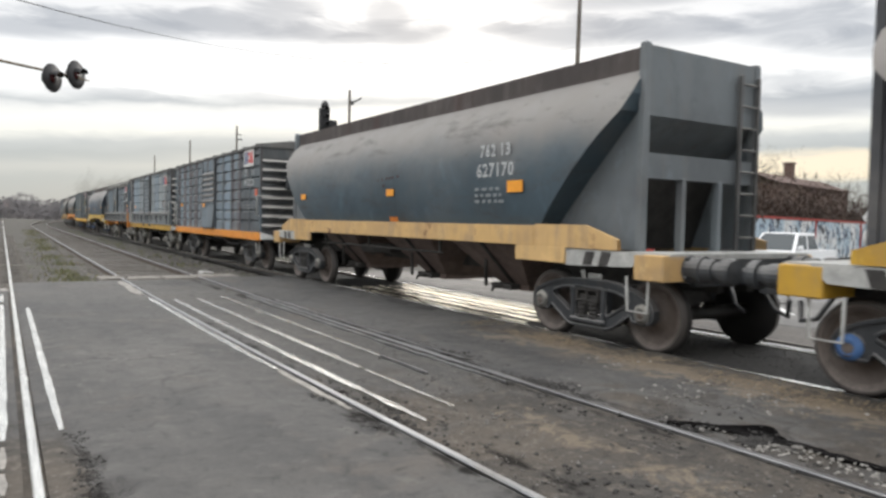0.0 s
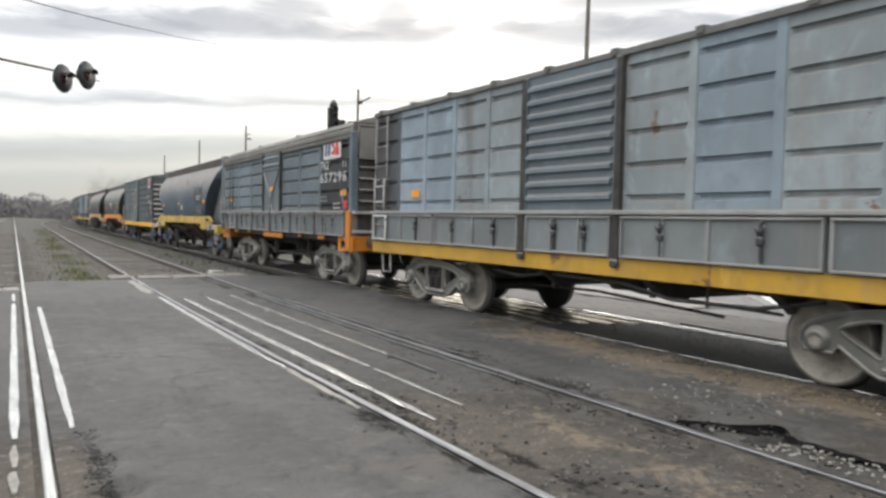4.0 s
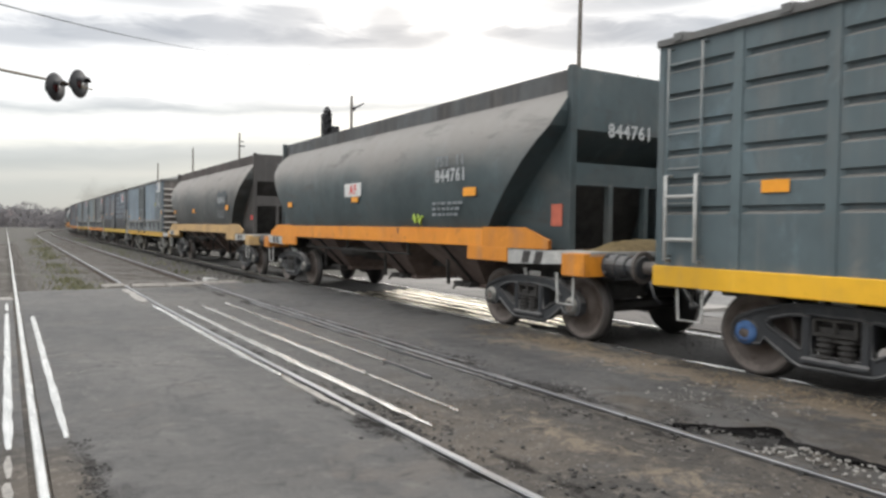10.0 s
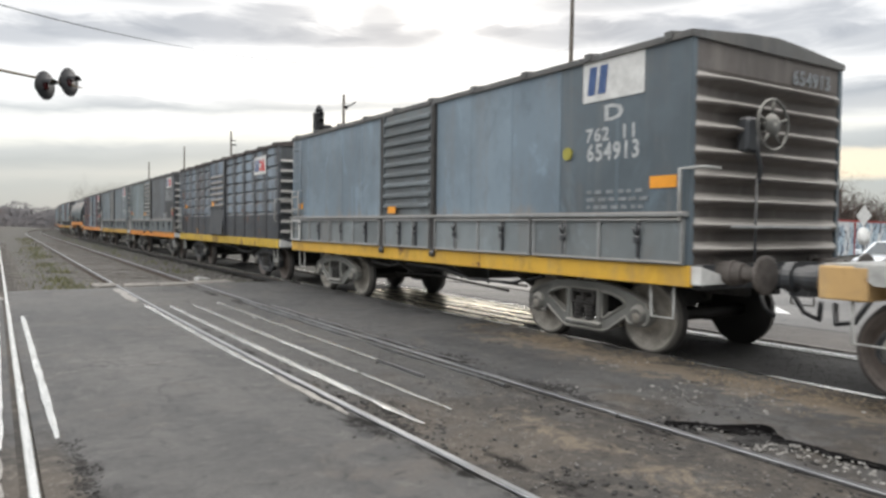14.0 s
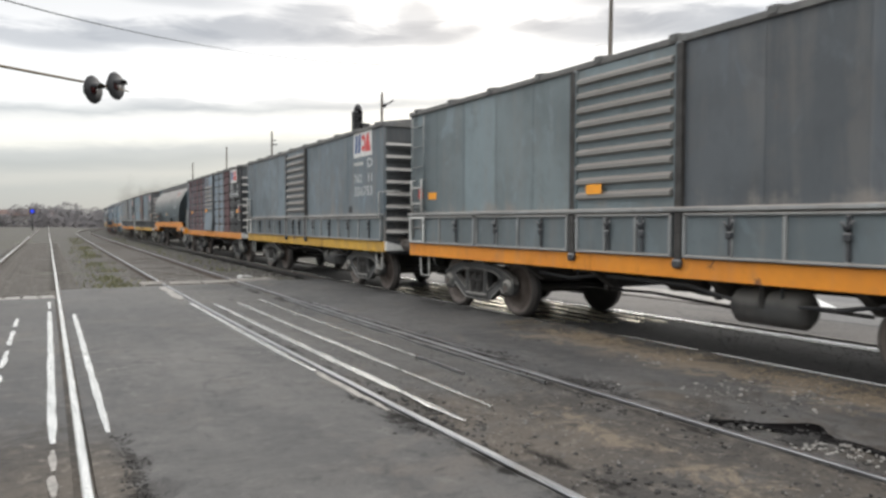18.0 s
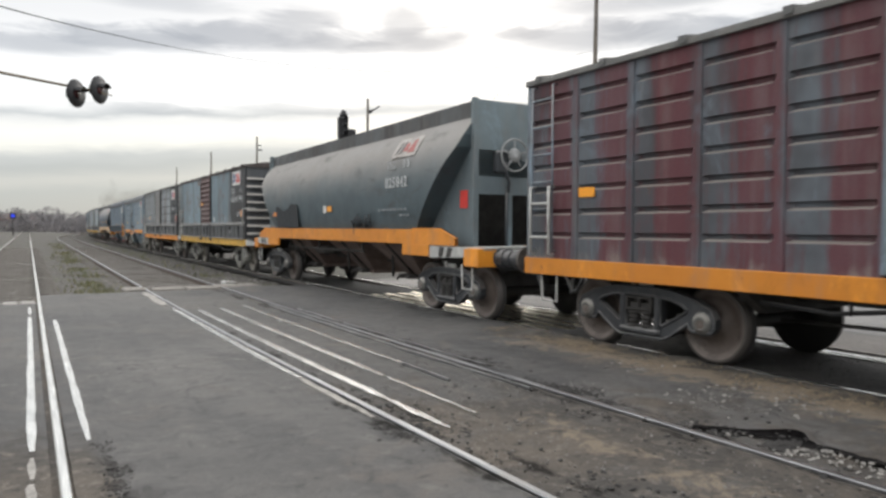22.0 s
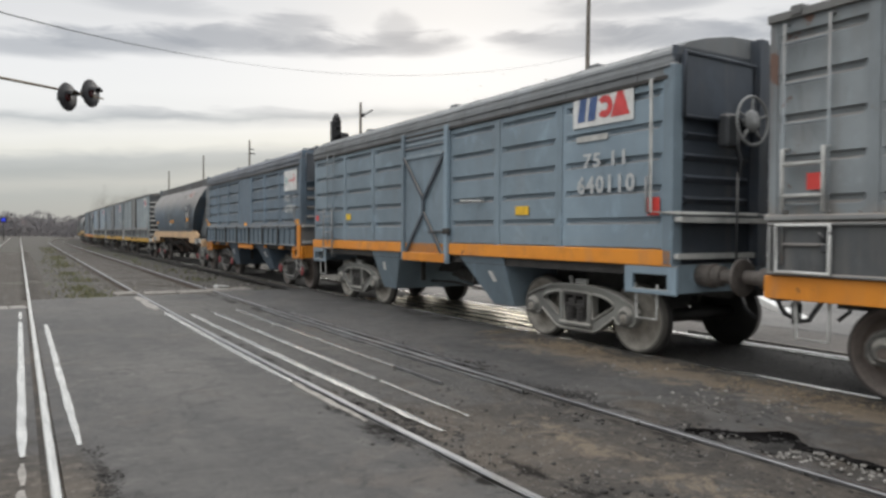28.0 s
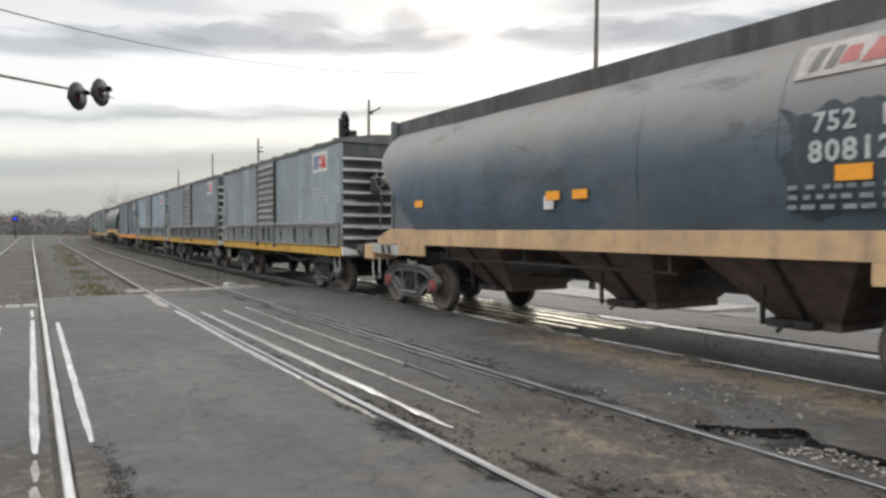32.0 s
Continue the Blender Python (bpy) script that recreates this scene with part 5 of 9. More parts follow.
    n = 9
    for i in range(n + 1):
        part("roof_rib", rr, sp.get("roof_paint", DUSTY_ROOF), roof, "", "roof_rib_%.2f" % ridge, pose(0, -half + 0.3 + (L - 0.6) * i / n, 0))
    if sp.get("bump"):
        a, b, h = sp["bump"]
        part("roof_cover", Mesh().grid(lambda u, v: (-1.1 + 2.2 * u, a + (b - a) * v, ridge - 0.1 + h * math.sin(math.pi * u) ** 0.5 * math.sin(math.pi * v) ** 0.4 + 0.03 * noise.noise((u * 4, v * 6, a))), 12, 12),
             sp.get("roof_paint", DUSTY_ROOF), roof)
    # ends: hand brake, ladder, irons
    y = -half + 0.0
    if not sp.get("no_brake"):
        part("brake_wheel", brake_wheel_mesh, BOGIE_GREY, w, "", "brake_wheel", pose(sp.get("bw_x", -0.4), y - 0.13, 2.6))
        part("brake_gear", brake_gear_mesh, BOGIE_DARK, w, "", "brake_gear", pose(sp.get("bw_x", -0.4) - 0.1, y - 0.09, 2.58))
    for s in (-1, 1):
        part("end_beam", Mesh().box(-1.30, 1.30, -0.05, 0.12, 0.84, 1.10, 0.015), BOGIE_DARK, w, "", "end_beam", pose(0, s * half, 0, 0, 0, 0 if s < 0 else 180))
    for k, yy in ((0, half - 0.62), (1, -half + 0.1)):
        if k == 0:
            part("ladder", ladder_mesh(-HW, yy, yy + 0.42, 1.2, 3.4, 6), P, w)
            part("grab_frame", ladder_mesh(-HW - 0.02, yy + 0.02, yy + 0.4, 1.15 if not sp.get("flaps") else 1.68, 2.05 if not sp.get("flaps") else 2.25, 2, 0.02, 0.09), PALE, w)
            if sp.get("flaps"):
                fr = Mesh()
                ya, yb = half - 0.66, half - 0.16
                fr.tube([(-HW - 0.1, ya, 1.13), (-HW - 0.1, yb, 1.13), (-HW - 0.1, yb, 1.56), (-HW - 0.1, ya, 1.56)], 0.02, 6, True)
                part("step_frame", fr, WHITE, w)
        else:
            part("grab_iron", Mesh().tube([(-HW, yy, 1.55), (-HW - 0.08, yy, 1.56), (-HW - 0.08, yy, 2.1), (-HW + 0.02, yy - 0.2, 2.11), (-HW + 0.3, yy - 0.2, 2.11)], 0.02), PALE, w)
    part("end_grab", Mesh().tube([(-0.9, y - 0.02, 1.5), (-0.9, y - 0.16, 1.5), (0.9, y - 0.16, 1.5), (0.9, y - 0.02, 1.5)], 0.018), GALV, w)
    part("corner_step", Mesh().prism([(-HW, 0.9), (-HW + 0.42, 0.9), (-HW + 0.42, 0.98), (-HW, 1.09)], y - 0.12, y + 0.02), WHITE, w)
    running_gear(w, L, 1.85, half, sp)
    brake_rods(w, half - 3.2)
    part("train_pipe", Mesh().tube([(-1.05, -3.0, 0.80), (-1.05, -2.3, 0.66), (-1.05, -1.2, 0.64), (-1.05, -0.5, 0.76), (-1.05, 1.0, 0.78), (-1.0, 1.6, 0.70), (-1.0, 2.6, 0.76)], 0.024).tube([(-1.05, -1.7, 0.60), (-1.05, -1.7, 0.92)], 0.018, 5).tube([(-1.05, 1.4, 0.70), (-1.05, 1.4, 0.92)], 0.018, 5), BOGIE_DARK, w)
    if sp.get("tank"):
        cylinder_tank(w, -1.5, 0.60, -0.9, 0.2, 0.85)
    for yy in (-2.6, -1.0, 0.9, 2.4):
        part("cross_bearer", Mesh().prism([(-HW + 0.05, 0.9), (HW - 0.05, 0.9), (0.9, 0.62), (-0.9, 0.62)], -0.06, 0.06), UNDER, w, "", "cross_bearer", pose(0, yy, 0))
    return w


def roundroof(sp):
    """A covered wagon with a domed roof, grooved sides and framed doors."""
    L, half = sp["L"], sp["L"] / 2
    w = thing("covered_wagon", sp["label"], "freight wagon", group="train wagons")
    P = sp["paint"]
    z0, ze = 1.12, 3.22
    lo = 1.62 if sp.get("flaps") else z0
    part("inner_body", Mesh().box(-HW + 0.06, HW - 0.06, -half + 0.12, half - 0.12, z0 - 0.12, ze), UNDER, w)
    edges = [-half + 0.06, -3.52, -2.13, -0.75, 0.75, 2.13, 3.52, half - 0.06]
    for i in range(7):
        y0, y1 = edges[i], edges[i + 1]
        if i == 3 and sp.get("door"):
            continue
        k = 6 if not sp.get("flaps") else 5
        zs = [lo + 0.16 + (ze - 0.18 - lo - 0.16) * j / (k - 1) for j in range(k)]
        if not sp.get("door") and i == 3:
            zs = []
        part("side_panel", rib_panel(y0, y1, zs, lo, ze, HW, 0.058, 0.1), sp.get("panel_paint", {}).get(i, P), w)
        part("side_post", Mesh().box(-HW - 0.012, -HW, y0 - 0.05 if i else y0, y0 + 0.05, lo, ze - 0.08, 0.004), P, w)
    if sp.get("door"):
        a, b = -0.75, 0.75
        me = Mesh().box(-HW - 0.03, -HW + 0.02, a, b, lo - (0.0 if sp.get("flaps") else 0.12), ze)
        door = part("side_door", me, P, w)
        slim = 0.028 if sp["door"] == "x" else 0.05
        for y in (a, b):
            part("door_post", Mesh().box(-HW - 0.075, -HW - 0.01, y - slim, y + slim, lo - 0.15 if not sp.get("flaps") else lo, ze + 0.02, 0.01), UNDER if sp["door"] == "x" else P, door)
        zt = ze - 0.42
        mid, zc = (a + b) / 2, lo + 0.32
        lines = [((a, zt), (mid, zc + 0.1)), ((b, zt), (mid, zc + 0.1)), ((mid, zc + 0.1), (mid, zc - 0.1)), ((mid, zc - 0.1), (mid - 0.2, lo)), ((mid, zc - 0.1), (mid + 0.2, lo))]
        if sp["door"] == "cross":
            zc = lo + 0.80
            lines = [((a + 0.04, zt), (mid, zc + 0.13)), ((b - 0.04, zt), (mid, zc + 0.13)), ((mid, zc + 0.13), (mid, zc - 0.10)), ((mid, zc - 0.10), (a + 0.04, lo - 0.08)), ((mid, zc - 0.10), (b - 0.04, lo - 0.08))]
            part("door_foot", Mesh().box(-HW - 0.085, -HW + 0.02, a + 0.02, b - 0.02, 0.98, 1.13, 0.01), sp["sill"], door)
            part("door_bolt", Mesh().tube([(-HW - 0.07, a - 0.12, lo + 0.38), (-HW - 0.07, a + 0.55, lo + 0.36)], 0.018, 6).box(-HW - 0.09, -HW - 0.03, a - 0.1, a + 0.06, lo + 0.33, lo + 0.43, 0.012), UNDER, door)
            for zr_ in (ze - 0.12, ze - 0.27):
                part("door_groove", Mesh().box(-HW - 0.052, -HW - 0.028, a + 0.06, b - 0.06, zr_ - 0.02, zr_ + 0.02, 0.008), sp["dark_trim"], door)
        for (ya, za), (yb, zb) in lines:
            d = Vector((0, yb - ya, zb - za)).normalized()
            nn = Vector((0, -d.z, d.y)) * (0.014 if sp["door"] == "x" else 0.028)
            p = [Vector((-HW - 0.05, ya, za)), Vector((-HW - 0.05, yb, zb))]
            m2 = Mesh()
            q = [p[0] + nn, p[1] + nn, p[1] - nn, p[0] - nn]
            m2.v += [tuple(v) for v in q] + [tuple(v + Vector((-0.03, 0, 0))) for v in q]
            m2.f += [(3, 2, 1, 0), (4, 5, 6, 7)] + [(i, (i + 1) % 4, 4 + (i + 1) % 4, 4 + i) for i in range(4)]
            part("door_brace", m2, sp.get("dark_trim", BOGIE_GREY), door)
        part("door_rail", Mesh().box(-HW - 0.06, -HW - 0.02, a, b, zt - 0.03, zt + 0.03, 0.008).box(-HW - 0.05, -HW - 0.02, a, b, zt + 0.2, zt + 0.24, 0.008), P, door)
        if sp["door"] == "x":
            part("door_groove", Mesh().box(-HW - 0.075, -HW - 0.02, a, b, zt + 0.05, zt + 0.17, 0.035).box(-HW - 0.075, -HW - 0.02, a, b, zt + 0.25, zt + 0.36, 0.035), P, door)
    part("side_wall", Mesh().box(HW - 0.02, HW + 0.01, -half + 0.05, half - 0.05, z0, ze), P, w)
    part("eave_strip", Mesh().box(-HW - 0.04, -HW + 0.01, -half + 0.06, half - 0.06, ze - 0.07, ze - 0.02, 0.008), UNDER, w)
    prof = [(HW + 0.03, ze - 0.02), (HW + 0.02, ze + 0.13), (HW - 0.06, ze + 0.26), (HW - 0.22, ze + 0.36), (0.85, ze + 0.45), (0.45, ze + 0.52), (0, ze + 0.54)]
    prof = prof + [(-x, z) for x, z in prof[-2::-1]]
    roof = part("roof", Mesh().prism(prof, -half + 0.02, half - 0.02, 0.03), sp["roof_paint"], w)
    for i in range(9):
        y = -half + 0.5 + (L - 1.0) * i / 8
        rr = Mesh().tube([(x * 1.001, y, z + 0.001) for x, z in prof], 0.006, 5)
        part("roof_seam", rr, sp["roof_paint"], roof)
        if i % 3 == 1:
            part("roof_vent", Mesh().box(-0.62, -0.42, y + 0.3, y + 0.5, ze + 0.48, ze + 0.60, 0.02), sp["roof_paint"], roof)
    for x, z, r in ((HW + 0.035, ze + 0.07, 0.014), (HW + 0.0, ze + 0.20, 0.010)):
        part("roof_gutter", Mesh().tube([(-x, -half + 0.03, z), (-x, half - 0.03, z)], r, 5), sp["roof_paint"], roof)
    if sp.get("flaps"):
        part("lower_sheet", sheet(-half + 0.05, half - 0.05, z0, lo + 0.02, HW - 0.02), P, w)
        drop_panels(w, half - 0.25, sp["flaps"], 1.12, 1.6, None, sp.get("flap_rim"), not sp.get("chutes"), 1.45 if sp.get("chutes") else 1.75, 3, sp.get("flap_stile"), 0.032)
        part("flap_rail", Mesh().box(-HW - 0.10, -HW, -half + 0.2, half - 0.2, 1.615, 1.665, 0.012), sp.get("flap_rim", FLAP_RIM), w)
        part("corner_bracket", Mesh().box(-HW - 0.06, -HW + 0.03, -half - 0.02, -half + 0.2, 0.84, 1.66, 0.012), sp["sill"], w)
        part("sill_plate", Mesh().box(-HW - 0.02, -HW + 0.02, -0.87, 0.79, 0.96, 1.10, 0.008), sp["sill"], w)
        for y, l in ((-3.87, 0.38), (-2.28, 0.14), (2.2, 0.14), (3.5, 0.38)):
            part("sill_bracket", Mesh().box(-HW - 0.03, -HW + 0.02, y, y + l, 1.02, 1.1, 0.006), sp["sill"], w)
    else:
        part("side_sill", sill_mesh(half - 0.0, 1.12, 1.30), sp["sill"], w)
    for s in (-1, 1):
        turn = 0 if s < 0 else 180
        part("end_wall", Mesh().box(-HW + 0.02, HW - 0.02, 0.0, 0.03, z0, ze + 0.3), sp.get("end_paint", P), w, "", "covered_end_wall", pose(0, s * (half - 0.02), 0, 0, 0, turn))
        for k in (-1, 1):
            for j in range(4):
                rib = Mesh().quad((-0.56, 0.0, 0.035), (0.56, 0.0, 0.035), (0.52, -0.06, 0.0), (-0.52, -0.06, 0.0)).quad((-0.52, -0.06, 0.0), (0.52, -0.06, 0.0), (0.54, 0.0, -0.055), (-0.54, 0.0, -0.055))
                rib.quad((-0.56, 0, 0.035), (-0.52, -0.06, 0), (-0.54, 0, -0.055)).quad((0.56, 0, 0.035), (0.52, -0.06, 0), (0.54, 0, -0.055))
                part("end_rib", rib, sp.get("end_paint", P), w, "", "covered_end_rib", pose(k * 0.70, s * (half - 0.02), 1.86 + 0.235 * j, 0, 0, turn))
            xa, xb = sorted((k * 0.11, k * (HW - 0.10)))
            hood = Mesh().box(xa, xb, -0.075, 0.0, 2.74, 3.44, 0.03)
            part("end_hood", hood, sp.get("hood_paint", sp["roof_paint"]), w, "", None, pose(0, s * (half - 0.02), 0, 0, 0, turn))
            part("hood_lip", Mesh().tube([(xa, -0.085, 2.75), (xb, -0.085, 2.75), (xb - k * 0.0, -0.085, 3.42), (xa, -0.085, 3.44)], 0.022, 6, True), sp.get("end_paint", P), w, "", None, pose(0, s * (half - 0.02), 0, 0, 0, turn))
    y = -half
    part("end_post", Mesh().box(-0.08, 0.08, y - 0.11, y + 0.02, 1.1, 3.74, 0.012), sp.get("end_paint", P), w)
    part("end_flange", Mesh().box(-HW, HW, y - 0.07, y + 0.0, 1.20, 1.26, 0.01), PALE, w)
    for x in (-HW + 0.045, HW - 0.045):
        part("corner_post", Mesh().box(-0.075, 0.075, -0.02, 0.12, z0, ze + 0.1, 0.014), P, w, "", "round_corner_post", pose(x, y, 0))
    if not sp.get("no_brake"):
        part("brake_wheel", brake_wheel_mesh, GALV, w, "", "brake_wheel", pose(-0.42, y - 0.16, 2.74))
        part("brake_gear", brake_gear_mesh, BOGIE_DARK, w, "", "brake_gear", pose(-0.52, y - 0.12, 2.72))
    for s in (-1, 1):
        yy = s * (half - 0.35)
        box_m = Mesh().box(-HW - 0.02, -HW + 0.02, yy - 0.42, yy + 0.33, 1.02, 1.12, 0.01).box(-HW - 0.02, -HW + 0.02, yy - 0.42, yy + 0.33, 0.80, 0.86, 0.01)
        box_m.box(-HW - 0.018, -HW + 0.018, yy - 0.42, yy - 0.30, 0.8, 1.1, 0.01).box(-HW - 0.018, -HW + 0.018, yy + 0.21, yy + 0.33, 0.8, 1.1, 0.01)
        part("step_box", box_m, sp.get("step_paint", P), w)
    for s in (-1, 1):
        part("end_beam", Mesh().box(-1.34, 1.34, -0.03, 0.14, 0.82, 1.14, 0.015), sp.get("step_paint", P), w, "", "covered_end_beam", pose(0, s * half, 0, 0, 0, 0 if s < 0 else 180))
    part("grab_iron", Mesh().tube([(-HW - 0.02, y + 0.3, 1.7), (-HW - 0.09, y + 0.3, 1.72), (-HW - 0.09, y + 0.3, 2.1), (-HW - 0.02, y + 0.3, 2.12)], 0.016), GALV, w)
    part("end_shelf", Mesh().box(-HW, HW, y - 0.12, y - 0.0, 1.60, 1.66, 0.01), PALE, w)
    if sp.get("flaps") and sp.get("chutes"):
        part("ladder", ladder_mesh(-HW - 0.01, half - 0.62, half - 0.22, lo + 0.4, 3.15, 5, 0.018, 0.07), GALV, w, "grey ladder beside the end")
    else:
        part("ladder", ladder_mesh(-HW - 0.01, half - 1.35, half - 0.98, lo + 0.1, 3.2, 6, 0.011, 0.05), UNDER if sp.get("flaps") else P, w)
    if not sp.get("flaps"):
        part("grab_frame", ladder_mesh(-HW - 0.03, half - 1.4, half - 0.9, 0.95, 2.0, 3, 0.016, 0.09), GALV, w)
    elif not sp.get("chutes"):
        part("grab_frame", ladder_mesh(-HW - 0.06, half - 0.62, half - 0.16, 1.15, 2.1, 3, 0.016, 0.09), GALV, w)
    running_gear(w, L, sp.get("inset", 1.85), half, sp)
    brake_rods(w, half - 3.2)
    for k in (-1, 1) if not sp.get("chutes") else ():
        x = k * 0.82
        part("truss_rod", Mesh().box(x - 0.03, x + 0.03, -1.45, 1.45, 0.50, 0.56), UNDER, w)
        for e in (-1, 1):
            part("truss_rod", Mesh().quad((x - 0.03, e * 1.45, 0.50), (x - 0.03, e * 1.45, 0.57), (x - 0.03, e * 3.2, 0.95), (x - 0.03, e * 3.2, 0.86)).quad((x + 0.03, e * 1.45, 0.50), (x + 0.03, e * 1.45, 0.57), (x + 0.03, e * 3.2, 0.95), (x + 0.03, e * 3.2, 0.86))
                 .quad((x - 0.03, e * 1.45, 0.57), (x + 0.03, e * 1.45, 0.57), (x + 0.03, e * 3.2, 0.95), (x - 0.03, e * 3.2, 0.95)).quad((x - 0.03, e * 1.45, 0.50), (x + 0.03, e * 1.45, 0.50), (x + 0.03, e * 3.2, 0.86), (x - 0.03, e * 3.2, 0.86)), UNDER, w)
            part("truss_post", Mesh().box(x - 0.06, x + 0.06, e * 1.4 - 0.06, e * 1.4 + 0.06, 0.55, 1.05, 0.01).box(x - 0.08, x + 0.08, e * 1.4 - 0.2, e * 1.4 + 0.2, 0.46, 0.60, 0.04), UNDER, w)
    for yy in (-1.55, 1.55) if sp.get("chutes") else ():
        part("cross_bearer", Mesh().prism([(-HW + 0.05, 1.1), (HW - 0.05, 1.1), (0.9, 0.6), (-0.9, 0.6)], -0.06, 0.06), UNDER, w, "", "deep_bearer", pose(0, yy, 0))
    if sp.get("chutes"):
        for k in (-1, 1):
            top = [(-HW + 0.02, 1.03), (HW - 0.02, 1.03), (HW - 0.02, 2.23), (-HW + 0.02, 2.23)]
            bot = [(-HW + 0.28, 1.65), (HW - 0.28, 1.65), (HW - 0.28, 2.19), (-HW + 0.28, 2.19)]
            ch = Mesh()
            for a in range(4):
                b = (a + 1) % 4
                ch.quad((top[a][0], k * top[a][1], 1.12), (top[b][0], k * top[b][1], 1.12), (bot[b][0], k * bot[b][1], 0.38), (bot[a][0], k * bot[a][1], 0.38))
            ch.quad(*[(x, k * y, 0.38) for x, y in bot])
            c = part("chute", ch, sp.get("chute_paint", P), w)
            part("notice", Mesh().quad((-HW + 0.085, k * 1.75, 0.9), (-HW + 0.085, k * 1.87, 0.9), (-HW + 0.145, k * 1.93, 0.74), (-HW + 0.145, k * 1.81, 0.74)), WHITE, c, "small pale notice")
    return w


HOPPER_PROFILE = [(HW - 0.05, 1.46), (HW + 0.01, 1.65), (HW + 0.05, 1.9), (HW + 0.07, 2.15), (HW + 0.065, 2.4), (HW + 0.03, 2.62), (HW - 0.04, 2.84), (HW - 0.15, 3.04), (HW - 0.28, 3.21), (HW - 0.42, 3.36)]
COAMING = paint("mottled_coaming_paint", (0.10, 0.105, 0.108), (0.05, 0.048, 0.046), 0.3, 0.35, 0.65, 56, 0.4, (0.04, 0.036, 0.034))


def body_x(z):
    """Half width of a hopper's bulging body at height z."""
    return float(np.interp(z, [p[1] for p in HOPPER_PROFILE], [p[0] for p in HOPPER_PROFILE]))


def curved_plate(name, y0, y1, z0, z1, mat, wagon, label="", lift=0.016, slant=0.0, taper=0.0):
    """A painted field that follows the bulging body on the road side."""
    return part(name, Mesh().grid(lambda u, v: (-body_x(z0 + (z1 - z0) * v) - lift, y0 + (y1 - y0) * (0.5 + (u - 0.5) * (1 - taper * v)) - slant * v, z0 + (z1 - z0) * v), 4, 8), mat, wagon, label)


def ragged_field(name, y0, y1, z0, z1, mat, wagon, lift=0.016):
    """A painted-over field on the bulge whose brushed edges run unevenly."""
    def at(u, v):
        z = z0 + (z1 - z0) * v
        y = y0 + (y1 - y0) * u + 0.16 * (2 * u - 1) * (noise.noise((z * 4.0, y0, u)) + 0.5 * noise.noise((z * 11, y1, u)))
        z += 0.10 * (2 * v - 1) * (noise.noise((y * 3.5, z0, v)) + 0.5 * noise.noise((y * 10, z1, v)))
        return -body_x(z) - lift, y, z
    return part(name, Mesh().grid(at, 20, 16), mat, wagon)


def body_logo(wagon, y, z0, z1, w=0.95, faded=True):
    """The owner's sign on the upper bulge: a faded board with dark and red shapes."""
    board, dark, red = (PALE, DULL_BLUE, DULL_RED) if faded else (WORN_BOARD, WORN_DARK, WORN_RED)
    curved_plate("logo_board", y - w / 2, y + w / 2, z0, z1, board, wagon, "faded pale board with worn shapes", 0.018)
    a, b = z0 + (z1 - z0) * 0.18, z0 + (z1 - z0) * 0.82
    for k in (0.38, 0.22):
        curved_plate("logo_shape", y + (k - 0.10) * w, y + k * w, a, b, dark, wagon, "", 0.024, 0.05)
    m = (a + b) / 2
    curved_plate("logo_shape", y - 0.10 * w, y + 0.09 * w, m - 0.08, m + 0.08, red, wagon, "", 0.024, 0.02, 0.3)
    curved_plate("logo_shape", y - 0.40 * w, y - 0.12 * w, a, b, red, wagon, "", 0.024, 0.02, 0.6)


DULL_BLUE = plain("faded_logo_blue", (0.09, 0.10, 0.12), 0.7)
DULL_RED = plain("faded_logo_red", (0.24, 0.12, 0.10), 0.7)
WORN_BOARD = plain("worn_tan_board", (0.36, 0.335, 0.31), 0.7, 0, 0.3)
WORN_DARK = plain("worn_logo_grey", (0.14, 0.135, 0.13), 0.7)
WORN_RED = plain("worn_logo_red", (0.34, 0.12, 0.11), 0.7)


